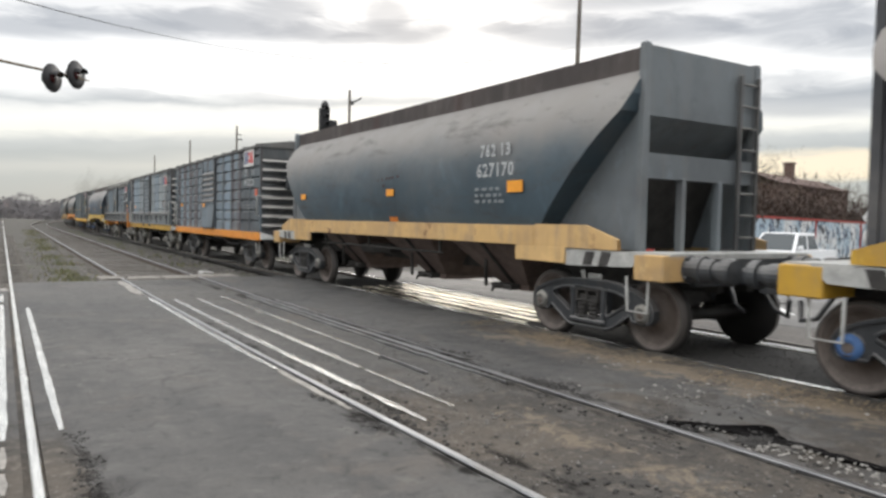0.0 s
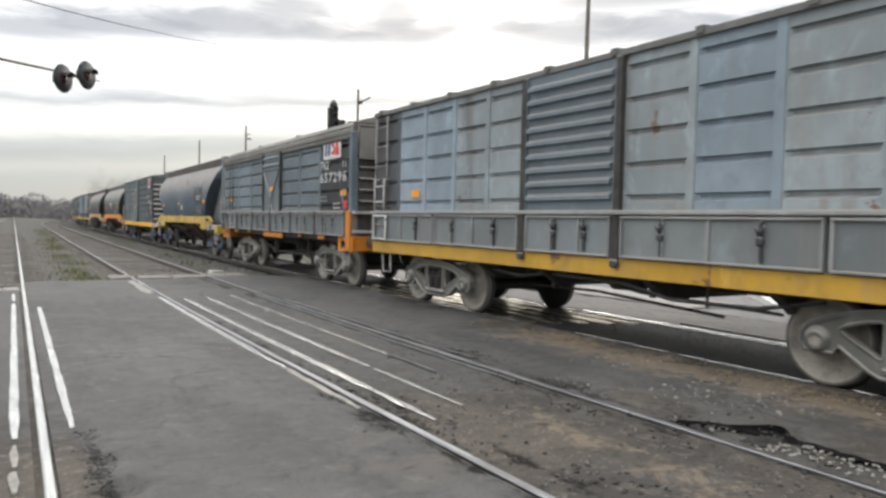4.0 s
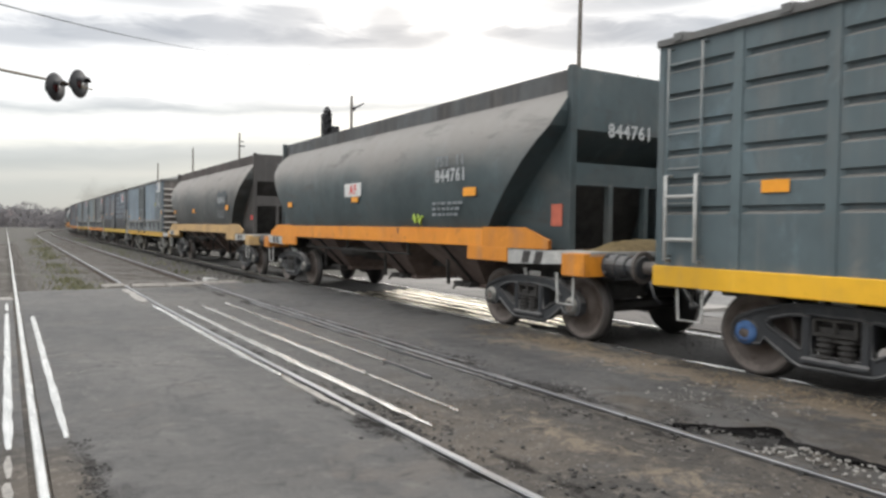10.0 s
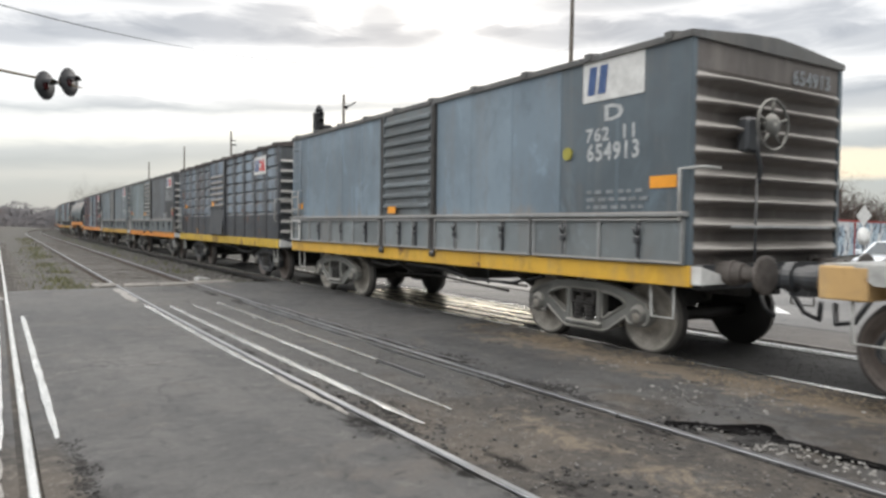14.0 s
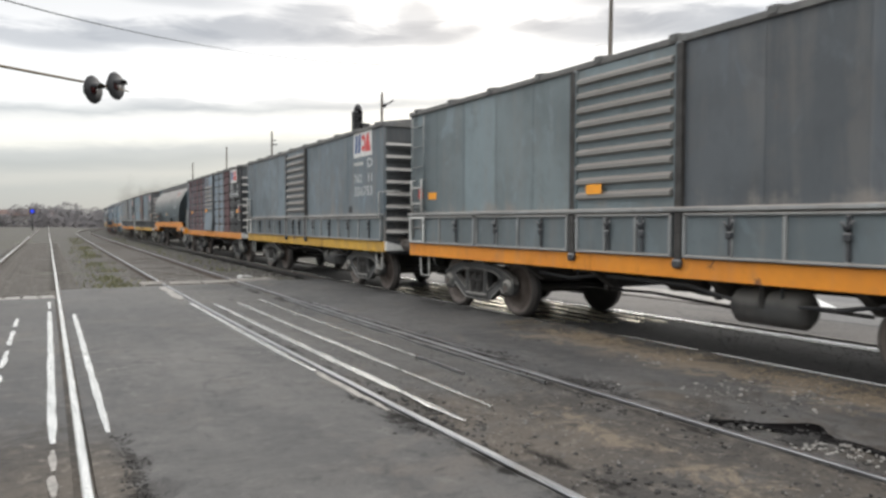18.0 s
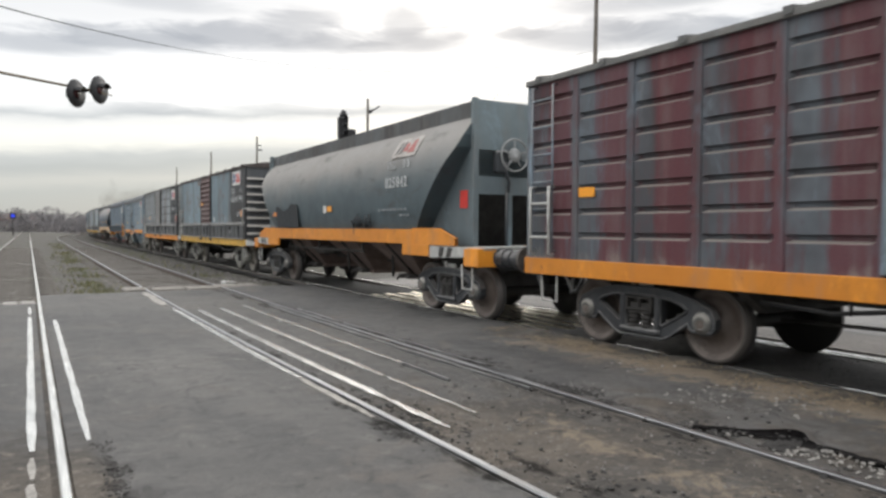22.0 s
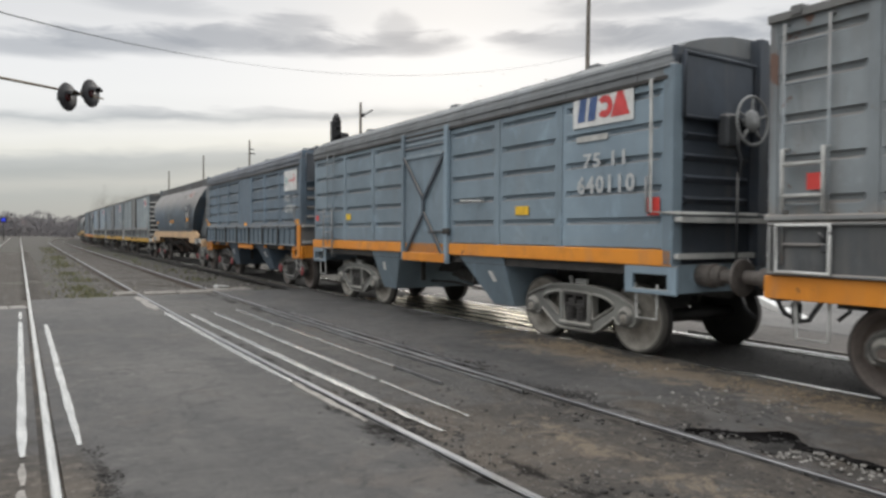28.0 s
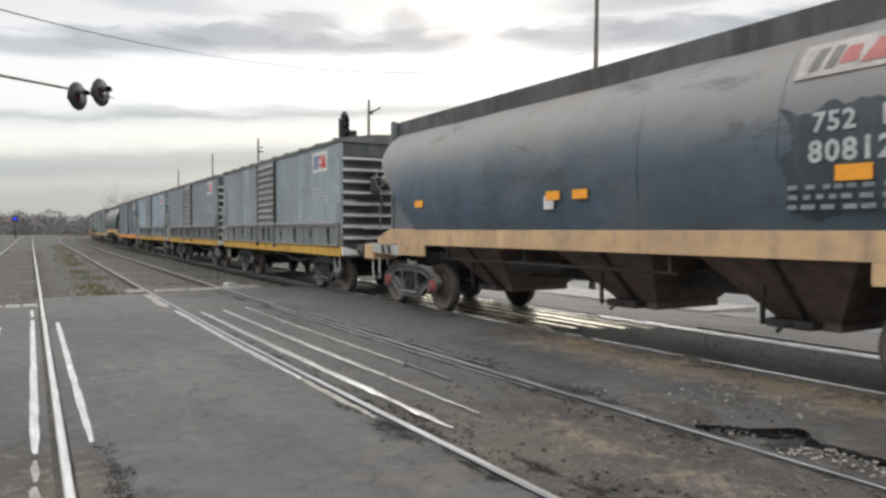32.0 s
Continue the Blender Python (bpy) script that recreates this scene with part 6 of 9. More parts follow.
def hopper(sp):
    """A covered grain hopper: bulging body between sloping end sheets, open end bays, funnels below."""
    head, half = sp["L"] / 2, sp["L"] / 2 - 0.66
    w = thing("hopper_wagon", sp["label"], "freight wagon", group="train wagons")
    P = sp["paint"]
    zb, zt = 1.46, 3.36
    prof = [(HW - 0.05, zb), (HW + 0.01, 1.65), (HW + 0.05, 1.9), (HW + 0.07, 2.15), (HW + 0.065, 2.4), (HW + 0.03, 2.62), (HW - 0.04, 2.84), (HW - 0.15, 3.04), (HW - 0.28, 3.21), (HW - 0.42, zt)]

    def inset(z):
        return 1.46 * max(0.0, 2.90 - z) / (2.90 - zb)
    me = Mesh()
    rows = 26
    for s in (-1, 1):
        k = len(me.v)
        for i in range(rows + 1):
            for x, z in prof:
                e = half - inset(z) - 0.02
                y = -e + 2 * e * i / rows
                dent = 0.012 * noise.noise((y * 0.8, z * 1.1, sp["c"])) + 0.006 * noise.noise((y * 2.3, z * 2, sp["c"]))
                me.v.append((s * (x + dent), y, z))
        n = len(prof)
        for i in range(rows):
            for j in range(n - 1):
                a = k + i * n + j
                me.smooth.add(len(me.f))
                me.f.append((a, a + n, a + n + 1, a + 1))
    for s in (-1, 1):
        for (xa, za), (xb, zbb) in zip(prof, prof[1:]):
            ya, yb = s * (half - inset(za) - 0.02), s * (half - inset(zbb) - 0.02)
            me.quad((-xa, ya, za), (xa, ya, za), (xb, yb, zbb), (-xb, yb, zbb))
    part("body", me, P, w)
    rs = random.Random(int(sp["c"] * 10))
    for y in (-3.0, -1.3, 0.75, 2.6):   # welded seams
        y += rs.uniform(-0.25, 0.25)
        curved_plate("body_seam", y - 0.006, y + 0.006, 1.5, 3.3, P, w, "", 0.007)
    # roof trough
    for s in (-1, 1):
        part("roof_coaming", Mesh().box(s * 0.98 - 0.02, s * 0.98 + 0.02, -half, half, zt - 0.03, 3.62), sp.get("roof_paint", COAMING), w)
    part("roof", Mesh().box(-0.96, 0.96, -half + 0.02, half - 0.02, 3.44, 3.54), sp.get("roof_paint", UNDER), w)
    part("hatch_rail", Mesh().tube([(-0.5, -half + 0.2, 3.62), (-0.5, half - 0.2, 3.62)], 0.03), UNDER, w)
    # sill: straight in the middle, tapering over the end bays
    for s in (-1, 1):
        part("side_sill", Mesh().box(s * HW - 0.03, s * HW + 0.03, -half + 1.5, half - 1.5, 1.20, zb + 0.01, 0.006), sp["sill"], w)
        for e in (-1, 1):
            sill = Mesh()
            y0, y1, y2 = e * (half - 1.5), e * (half - 0.55), e * half
            for x in (s * HW - 0.025, s * HW + 0.028):
                sill.quad((x, y0, 1.2), (x, y1, 1.2), (x, y2, 1.2), (x, y2, 1.32), (x, y1, zb + 0.03), (x, y0, zb + 0.03))
            xa, xb = s * HW - 0.025, s * HW + 0.028
            sill.quad((xa, y0, zb + 0.03), (xb, y0, zb + 0.03), (xb, y1, zb + 0.03), (xa, y1, zb + 0.03))
            sill.quad((xa, y1, zb + 0.03), (xb, y1, zb + 0.03), (xb, y2, 1.32), (xa, y2, 1.32))
            sill.quad((xa, y0, 1.2), (xb, y0, 1.2), (xb, y2, 1.2), (xa, y2, 1.2))
            part("sill_end", sill, sp["sill"], w)
    for e in (-1, 1):
        for s in (-1, 1):
            x = s * 1.07
            tri = Mesh().quad((x, e * half, 1.2), (x, e * (half - 1.4), 1.2), (x, e * (half - 1.45), zb), (x, e * (half - 0.06), 2.9), (x, e * (half - 0.04), 3.36))
            part("bay_side", tri, sp.get("bay_paint", P), w)
        y = e * half
        fr = Mesh().box(-1.08, 1.08, y - 0.03, y + 0.03, 2.80, 3.62).box(-1.08, 1.08, y - 0.04, y + 0.04, 2.06, 2.36)
        part("end_plate", fr, sp.get("bay_paint", P), w)
        part("end_slope", Mesh().quad((-1.05, y * 1.0, 2.80), (1.05, y, 2.80), (1.05, y - e * 0.5, 2.36), (-1.05, y - e * 0.5, 2.36)), sp.get("bay_paint", P), w)
        for x in (-1.05, 1.03):
            part("corner_post", Mesh().box(x - 0.05, x + 0.05, y - 0.045, y + 0.045, 1.18, 3.65, 0.012), sp.get("bay_paint", P), w)
        for x in (-0.36, 0.33):
            part("bay_post", Mesh().box(x - 0.035, x + 0.035, y - 0.05, y + 0.05, 1.18, 2.08, 0.01), sp.get("bay_paint", P), w)
        part("bay_back", Mesh().quad((-1.04, y - e * 0.95, 1.18), (1.04, y - e * 0.95, 1.18), (1.04, y - e * 0.5, 2.4), (-1.04, y - e * 0.5, 2.4)), UNDER, w)
        # deck over the bogie, with headstock
        deck = Mesh().box(-1.30, 1.30, min(y, e * head) , max(y, e * head), 1.13, 1.19)
        part("end_deck", deck, PALE, w)
        for s in (-1, 1):
            ya, yb = sorted((e * (half - 1.9), e * (half - 0.9)))
            part("sill_step", Mesh().box(s * HW - 0.03, s * HW + 0.02, ya, yb, 1.0, 1.2, 0.006), sp["sill"], w)
        for s in (-1, 1):
            gus = Mesh()
            x = s * (HW + 0.005)
            y0, y1, y2 = e * (half - 0.9), e * (half + 0.2), e * (head - 0.3)
            for xx in (x - s * 0.05, x):
                gus.quad((xx, y0, 0.98), (xx, y1, 1.02), (xx, y2, 1.14), (xx, y2, 1.19), (xx, y0, 1.19))
            gus.quad((x - s * 0.05, y0, 0.98), (x, y0, 0.98), (x, y1, 1.02), (x - s * 0.05, y1, 1.02))
            part("deck_gusset", gus, PALE, w)
            for k in (0.28, 0.52):
                yt = y0 + (y1 - y0) * k
                part("step_tread", Mesh().quad(*[(x + s * 0.004, yt + e * dy, z) for dy, z in ((0, 1.0), (0.16, 1.01), (0.22, 1.17), (0.06, 1.17))]), UNDER, w)
        ya, yb = sorted((e * (head - 0.42), e * head))
        for xa in (-HW - 0.01, HW - 0.55):
            part("headstock", Mesh().box(xa, xa + 0.56, ya, yb, 0.88, 1.17, 0.012), sp["sill"], w)
        part("head_beam", Mesh().box(-0.86, 0.86, yb - 0.1 if e > 0 else ya, yb if e > 0 else ya + 0.1, 0.82, 1.12, 0.012), BOGIE_DARK, w)
    part("end_ladder", end_ladder_mesh(0.62, 0.98, -half - 0.08, 1.2, 3.46 if sp.get("tall_ladder") else 2.75, 8 if sp.get("tall_ladder") else 6), sp.get("ladder_paint", GALV) if sp.get("tall_ladder") else BOGIE_GREY, w)
    if sp.get("brakewheel"):
        part("brake_wheel", brake_wheel_mesh, GALV, w, "", "brake_wheel", pose(-0.35, -half - 0.05, 2.72))
        part("brake_gear", brake_gear_mesh, BOGIE_DARK, w, "", "brake_gear", pose(-0.45, -half - 0.03, 2.7))
    # funnels
    for y, dz in ((-2.72, 0.5), (-0.35, 0.5), (2.75, 0.5)):
        f = Mesh()
        top = [(-1.3, y - 0.95, 1.24), (1.3, y - 0.95, 1.24), (1.3, y + 0.85, 1.24), (-1.3, y + 0.85, 1.24)]
        bot = [(-0.55, y - 0.36, dz), (0.55, y - 0.36, dz), (0.55, y + 0.28, dz), (-0.55, y + 0.28, dz)]
        for i in range(4):
            f.quad(top[i], top[(i + 1) % 4], bot[(i + 1) % 4], bot[i])
        f.quad(*bot)
        f.box(-0.6, 0.6, y - 0.40, y + 0.32, dz - 0.05, dz + 0.03, 0.01)
        fn = part("funnel", f, FUNNEL, w)
        part("funnel_rib", Mesh().quad((-1.31, y - 0.1, 1.2), (-1.31, y - 0.04, 1.2), (-0.62, y - 0.04, dz + 0.02), (-0.62, y - 0.1, dz + 0.02)).tube([(-1.29, y - 0.07, 1.2), (-0.61, y - 0.07, dz + 0.03)], 0.025, 5), UNDER, fn)
        part("gate_lever", Mesh().tube([(-0.5, y, dz + 0.02), (-0.95, y, dz + 0.0), (-0.95, y + 0.06, dz - 0.06)], 0.024).box(-0.8, -0.6, y - 0.22, y + 0.3, dz - 0.04, dz + 0.05, 0.015).tube([(-0.98, y + 0.22, 1.2), (-0.95, y + 0.22, dz)], 0.03), UNDER, w)
    part("cross_pipe", Mesh().tube([(-0.95, 0.6, 0.95), (-0.95, 1.9, 0.92)], 0.10, 10).tube([(-0.95, 1.9, 0.92), (-0.6, 2.2, 0.8)], 0.05, 8), UNDER, w)
    running_gear(w, sp["L"], 1.43, head, sp)
    me = Mesh().tube([(-1.2, -1.6, 0.98), (-1.2, 3.6, 0.98)], 0.022)
    for y in (-1.5, 1.2, 3.4):
        me.box(-1.22, -1.18, y - 0.025, y + 0.025, 0.98, 1.24)
    part("train_pipe", me, UNDER, w)
    return w
# ---- beside the track ----
WOOD_POLE = plain("weathered_pole_wood", (0.10, 0.085, 0.07), 0.85, 0, 0.4, 5, 0.4)
DARK_IRON = plain("black_painted_iron", (0.02, 0.02, 0.022), 0.55, 0.2, 0.4, 6)
GLASS_RED = glass_like("dark_red_lens", (0.05, 0.006, 0.006))
BARK = plain("grey_brown_bark", (0.075, 0.06, 0.048), 0.9, 0, 0.4, 9, 0.5)
TWIG = plain("thin_brown_twigs", (0.085, 0.068, 0.052), 0.9, 0, 0.4, 3)
CONCRETE = plain("pale_worn_concrete", (0.27, 0.255, 0.235), 0.85, 0, 0.35, 5, 0.3)
STONE = plain("mixed_gravel_stone", (0.15, 0.142, 0.132), 0.85, 0, 0.45, 8, 0.3)
PALE_STONE = plain("pale_gravel_stone", (0.26, 0.248, 0.228), 0.85, 0, 0.5, 8, 0.3)
CLOD = plain("dark_asphalt_crumbs", (0.05, 0.048, 0.046), 0.9, 0, 0.5, 8, 0.3, shine=0.15)


def leaf_material(name, a, b):
    m, N = material(name)
    r = N.add("ShaderNodeNewGeometry").outputs["Random Per Island"]
    c = N.mix(r, rgb(a), rgb(b))
    finish(N, c, 0.8, 0.0, spec=0.25)
    return m


WINTER_LEAF = leaf_material("olive_brown_leaves", (0.06, 0.043, 0.024), (0.10, 0.078, 0.035))
DARK_TWIG = leaf_material("dark_brown_twigs", (0.036, 0.026, 0.022), (0.075, 0.05, 0.038))
# the grey of the far woods has distance haze mixed into its colour
FAR_LEAF = leaf_material("hazed_winter_woods", (0.12, 0.118, 0.126), (0.17, 0.155, 0.152))
GRASS = leaf_material("dull_winter_grass", (0.10, 0.115, 0.055), (0.19, 0.175, 0.10))

# crossing signal on an outreach arm
cs = thing("crossing_signal", "pair of black flashing lamps on an overhead arm", "crossing signal", pose(-3.2, 15.3, 0))
part("post", Mesh().lathe([(-0.2, 0.11), (0.3, 0.11), (0.34, 0.08), (4.9, 0.07), (4.92, 0.0)], 14, "z"), DARK_IRON, cs)
part("arm", Mesh().tube([(0, 0, 4.74), (2.4, 0, 4.36), (4.78, 0, 4.09)], [0.03, 0.028, 0.022], 8).tube([(4.2, 0, 4.17), (4.95, -0.02, 4.05)], 0.012, 6), plain("brown_arm_paint", (0.16, 0.12, 0.07), 0.6), cs)
for dx, dz in ((4.32, 4.03), (4.72, 4.14)):
    disc = part("lamp_board", Mesh().lathe([(-0.02, 0.0), (-0.02, 0.255), (0.0, 0.27), (0.02, 0.255), (0.02, 0.0)], 28, "y"), DARK_IRON, cs, "round black board", None, pose(dx, 0, dz, 0, 0, 50))
    part("lens", Mesh().lathe([(-0.05, 0.0), (-0.045, 0.06), (-0.02, 0.1), (-0.018, 0.0)], 18, "y"), GLASS_RED, disc, "dark red lens")
    part("hood", Mesh().grid(lambda u, v: (0.12 * math.cos(math.pi * (0.1 + 0.8 * u)), -0.02 - 0.16 * v, 0.12 * math.sin(math.pi * (0.1 + 0.8 * u))), 12, 2), DARK_IRON, disc)
    part("lamp_case", Mesh().box(-0.09, 0.09, 0.02, 0.17, -0.09, 0.09, 0.02), DARK_IRON, disc)

# line of poles behind the train
POLES = [(14.0, 14.9, 8.6), (14.0, 29.6, 7.6), (14.0, 46.6, 7.7), (14.2, 59.9, 7.9), (14.6, 76.0, 7.8)]
for i, (x, y, h) in enumerate(POLES):
    p = thing("utility_pole", "tall dark wooden utility pole", "pole", pose(x, y, drop(x) - 0.2, 0.0, 0.8 if i == 0 else 0.3, 0), group="line of poles")
    part("post", Mesh().lathe([(-0.3, 0.10), (h * 0.5, 0.075), (h + 0.2, 0.055), (h + 0.22, 0.0)], 12, "z"), WOOD_POLE, p)
    if i == 1:
        part("lamp_arm", Mesh().tube([(0, 0, h - 0.35), (0.25, -0.1, h - 0.3), (0.5, -0.2, h - 0.12)], 0.035, 8), DARK_IRON, p)
        part("lamp_head", Mesh().lathe([(-0.02, 0.02), (0.02, 0.10), (0.12, 0.08), (0.16, 0.02)], 12, "z", (0.1, -0.05, h - 0.45)), DARK_IRON, p)
    if i == 2:
        part("insulator_arm", Mesh().box(-0.06, 0.35, -0.04, 0.04, h - 0.7, h - 0.62, 0.01), DARK_IRON, p)
        part("insulator_arm", Mesh().box(-0.06, 0.3, -0.04, 0.04, h - 0.4, h - 0.34, 0.01), DARK_IRON, p)
    if i == 0:
        part("stay_wire", Mesh().tube([(0, 0, h - 1.0), (-0.22, -0.25, h - 0.6), (-0.5, -0.55, h - 1.3)], 0.008, 4), DARK_IRON, p)
sg = thing("railway_signal", "dark hooded railway signal on a mast", "signal", pose(12.15, 28.05, -0.3))
part("mast", Mesh().lathe([(-0.2, 0.1), (5.9, 0.08), (5.92, 0.0)], 12, "z"), DARK_IRON, sg)
part("signal_head", Mesh().box(-0.22, 0.20, -0.14, 0.14, 5.55, 6.5, 0.05).lathe([(6.5, 0.16), (6.62, 0.17), (6.78, 0.08), (6.82, 0.0)], 12, "z", (0.02, 0, 0)), DARK_IRON, sg)
part("relay_case", Mesh().box(0.12, 0.52, -0.2, 0.2, 5.5, 6.0, 0.04), DARK_IRON, sg)
for z in (5.75, 6.1, 6.4):
    part("hood", Mesh().grid(lambda u, v: (-0.02 + 0.12 * math.cos(math.pi * u), -0.14 - 0.2 * v, z + 0.12 * math.sin(math.pi * u)), 10, 2), DARK_IRON, sg)
wire = Mesh()
for dz in (0.0,):
    wire.tube([(-8 + 22 * k / 24, 14.6 + 0.3 * k / 24, 4.966 + dz + 0.0168 * (-8 + 22 * k / 24 - 4.5) ** 2) for k in range(25)], [0.017 - 0.014 * min(1, max(0, k - 6) / 7) for k in range(25)], 5)
wp = thing("overhead_cable", "dark cable strung over the crossing", "cable")
part("cable", wire, DARK_IRON, wp)
lp = thing("utility_pole", "wooden pole that carries the cable", "pole", pose(-8.0, 14.6, -0.2), group="line of poles")
part("post", Mesh().lathe([(-0.3, 0.13), (4, 0.10), (8.9, 0.08), (8.92, 0.0)], 12, "z"), WOOD_POLE, lp)

# signal lamp far down the line
fs = thing("colour_light_signal", "distant mast with a lit blue lamp", "signal", pose(0.6, 150, -0.2))
part("mast", Mesh().lathe([(-0.3, 0.08), (3.6, 0.08), (3.62, 0.0)], 10, "z"), DARK_IRON, fs)
part("case", Mesh().box(-0.5, 0.5, 0.0, 0.3, 3.1, 4.1, 0.03), DARK_IRON, fs)
bl, N = material("lit_blue_lamp")
N.add("ShaderNodeOutputMaterial", {0: N.add("ShaderNodeEmission", {"Color": (0.05, 0.09, 1.0, 1), "Strength": 1.0}).outputs[0]})
part("lens", Mesh().lathe([(-0.06, 0.0), (-0.06, 0.30), (0.0, 0.33), (0.0, 0.0)], 16, "y", (0, 0, 3.6)), bl, fs, "glowing blue lens")


# ---- behind the train: wall, cars, sign, house ----
def wall_paint():
    m, N = material("painted_mural_wall")
    v = shifted(N, 14)
    n, n2 = N.noise(v, 0.45, 3.0, 0.5, 0.6), N.noise(v, 0.9, 4.0, 0.6, 1.2)
    c = N.mix(N.step(n, 0.42, 0.55), (0.60, 0.61, 0.61, 1), (0.36, 0.45, 0.52, 1))
    c = N.mix(N.step(n2, 0.54, 0.60), c, (0.11, 0.14, 0.19, 1))
    c = N.mix(N.step(N.noise(v, 1.3, 4.0, 0.6, 1.6), 0.57, 0.60), c, (0.03, 0.03, 0.035, 1))
    finish(N, c, 0.8, 0.0, n2, 0.1, 0.02)
    return m


MURAL, COPING = wall_paint(), plain("red_painted_coping", (0.34, 0.05, 0.04), 0.7)
A, B = Vector((24.0, 20.6, 0)), Vector((84.0, 34.8, 0))
turn = math.degrees(math.atan2(B.y - A.y, B.x - A.x))
mw = thing("mural_wall", "low white and blue painted wall with a red coping", "wall", pose(A.x, A.y, -0.42, 0, 0, turn))
n = 22
ln = (B - A).length / n
for i in range(n):
    part("wall_panel", Mesh().box(i * ln + 0.04, (i + 1) * ln - 0.04, -0.08, 0.08, 0, 2.55, 0.01), MURAL, mw)
    if i % 4 == 0:
        part("pier", Mesh().box(-0.1, 0.1, -0.14, 0.14, 0, 2.62, 0.012), COPING, mw, "", "pier", pose(i * ln, 0, 0))
    part("coping", Mesh().box(0.0, ln, -0.13, 0.13, 2.55, 2.68, 0.015), COPING, mw, "", "coping", pose(i * ln, 0, 0))


def car(m, paint_col, name, label, prof, roof, width, wheelbase):
    """A car, nose towards -x of its own; prof: side outline of the body, roof: of the cabin."""
    c = thing(name, label, "car", m)
    body_m = plain(name + "_paint", paint_col, 0.3, 0.0, 0.04, 3, 0.0)
    dark = glass_like(name + "_glass", (0.03, 0.04, 0.045))

    def solid(outline, wl, wh, zlo, zhi):
        me = Mesh()
        k = len(outline)
        for s in (-1, 1):
            me.v += [(x, s * (wl + (wh - wl) * min(1, max(0, (z - zlo) / (zhi - zlo)))), z) for x, z in outline]
        me.f += [tuple(range(k)), tuple(range(2 * k - 1, k - 1, -1))]
        me.f += [(i, (i + 1) % k, k + (i + 1) % k, k + i) for i in range(k)]
        return me
    part("body", solid(prof, width / 2, width / 2 - 0.06, 0.3, 1.0), body_m, c)
    zr, zw = max(z for _, z in roof), min(z for _, z in roof)
    part("cabin", solid(roof, width / 2 - 0.05, width / 2 - 0.24, zw, zr), body_m, c)
    x0, x1, x2, x3 = roof[0][0], roof[1][0], roof[2][0], roof[3][0]
    w0, w1 = width / 2 - 0.05, width / 2 - 0.24
    f = lambda q: w0 + (w1 - w0) * q
    part("windscreen", Mesh().quad(*[(x0 + (x1 - x0) * q - 0.012, s * (f(q) - 0.1), zw + (zr - zw) * q + 0.006) for q, s in ((0.08, -1), (0.08, 1), (0.92, 1), (0.92, -1))]), dark, c)
    for s in (-1, 1):
        for a, b in ((0.05, 0.47), (0.53, 0.95)):
            lo = lambda q: x0 + (x3 - x0) * q
            hi = lambda q: x1 + (x2 - x1) * q
            pts = []
            for q, z in ((a, 0.12), (b, 0.12), (b, 0.85), (a, 0.85)):
                pts.append((lo(q) * (1 - z) + hi(q) * z, s * (f(z) + 0.008), zw + (zr - zw) * z))
            part("side_window", Mesh().quad(*pts), dark, c)
        part("mirror", Mesh().box(x0 + 0.12, x0 + 0.28, s * (w0 + 0.12) - 0.09, s * (w0 + 0.12) + 0.09, zw + 0.06, zw + 0.22, 0.03), body_m, c)
        part("headlight", Mesh().box(prof[0][0] - 0.02, prof[0][0] + 0.12, s * (width / 2 - 0.28) - 0.18, s * (width / 2 - 0.28) + 0.18, 0.66, 0.82, 0.03), plain("headlight_glass", (0.6, 0.62, 0.64), 0.15, 0.3, 0.1), c)
        for wx in (-wheelbase / 2, wheelbase / 2):
            wh = part("wheel", Mesh().lathe([(-0.1, 0.0), (-0.1, 0.2), (-0.1, 0.31), (-0.07, 0.33), (0.07, 0.33), (0.1, 0.31), (0.1, 0.2), (0.1, 0.0)], 20, "y", (wx, s * (width / 2 - 0.09), 0.33)), plain("tyre_rubber", (0.02, 0.02, 0.02), 0.8), c)
            part("rim", Mesh().lathe([(s * 0.105, 0.0), (s * 0.105, 0.17), (s * 0.09, 0.19)], 14, "y", (wx, s * (width / 2 - 0.09), 0.33)), GALV, wh)
    part("bumper", Mesh().box(prof[0][0] - 0.05, prof[0][0] + 0.12, -width / 2 + 0.06, width / 2 - 0.06, 0.35, 0.58, 0.05), plain("bumper_plastic", (0.05, 0.05, 0.05), 0.6), c)
    part("number_plate", Mesh().box(prof[0][0] - 0.065, prof[0][0] - 0.05, -0.25, 0.25, 0.42, 0.54), WHITE, c)
    return c


gz = drop(25) - 0.012
car(pose(25.6, 15.4, gz, 0, 0, 8), (0.72, 0.73, 0.74), "pickup_truck", "white pickup truck waiting at the crossing",
    [(-2.5, 0.35), (2.5, 0.35), (2.5, 1.08), (-0.9, 1.08), (-2.2, 0.98), (-2.5, 0.85)], [(-1.35, 1.04), (-0.6, 1.72), (0.75, 1.74), (0.95, 1.06)], 1.78, 3.0)
car(pose(27.6, 12.2, gz, 0, 0, 6), (0.74, 0.77, 0.79), "sedan", "silver-white sedan waiting at the crossing",
    [(-2.1, 0.3), (2.1, 0.3), (2.1, 0.9), (1.5, 0.98), (-0.9, 0.95), (-1.8, 0.82), (-2.1, 0.66)], [(-1.25, 0.93), (-0.4, 1.42), (0.8, 1.44), (1.6, 0.96)], 1.74, 2.55)
sn = thing("warning_sign", "white diamond sign above a round board on a post", "road sign", pose(33.0, 16.0, drop(33), 0, 0, -115))
part("post", Mesh().lathe([(-0.2, 0.04), (2.9, 0.04), (2.92, 0.0)], 8, "z"), GALV, sn)
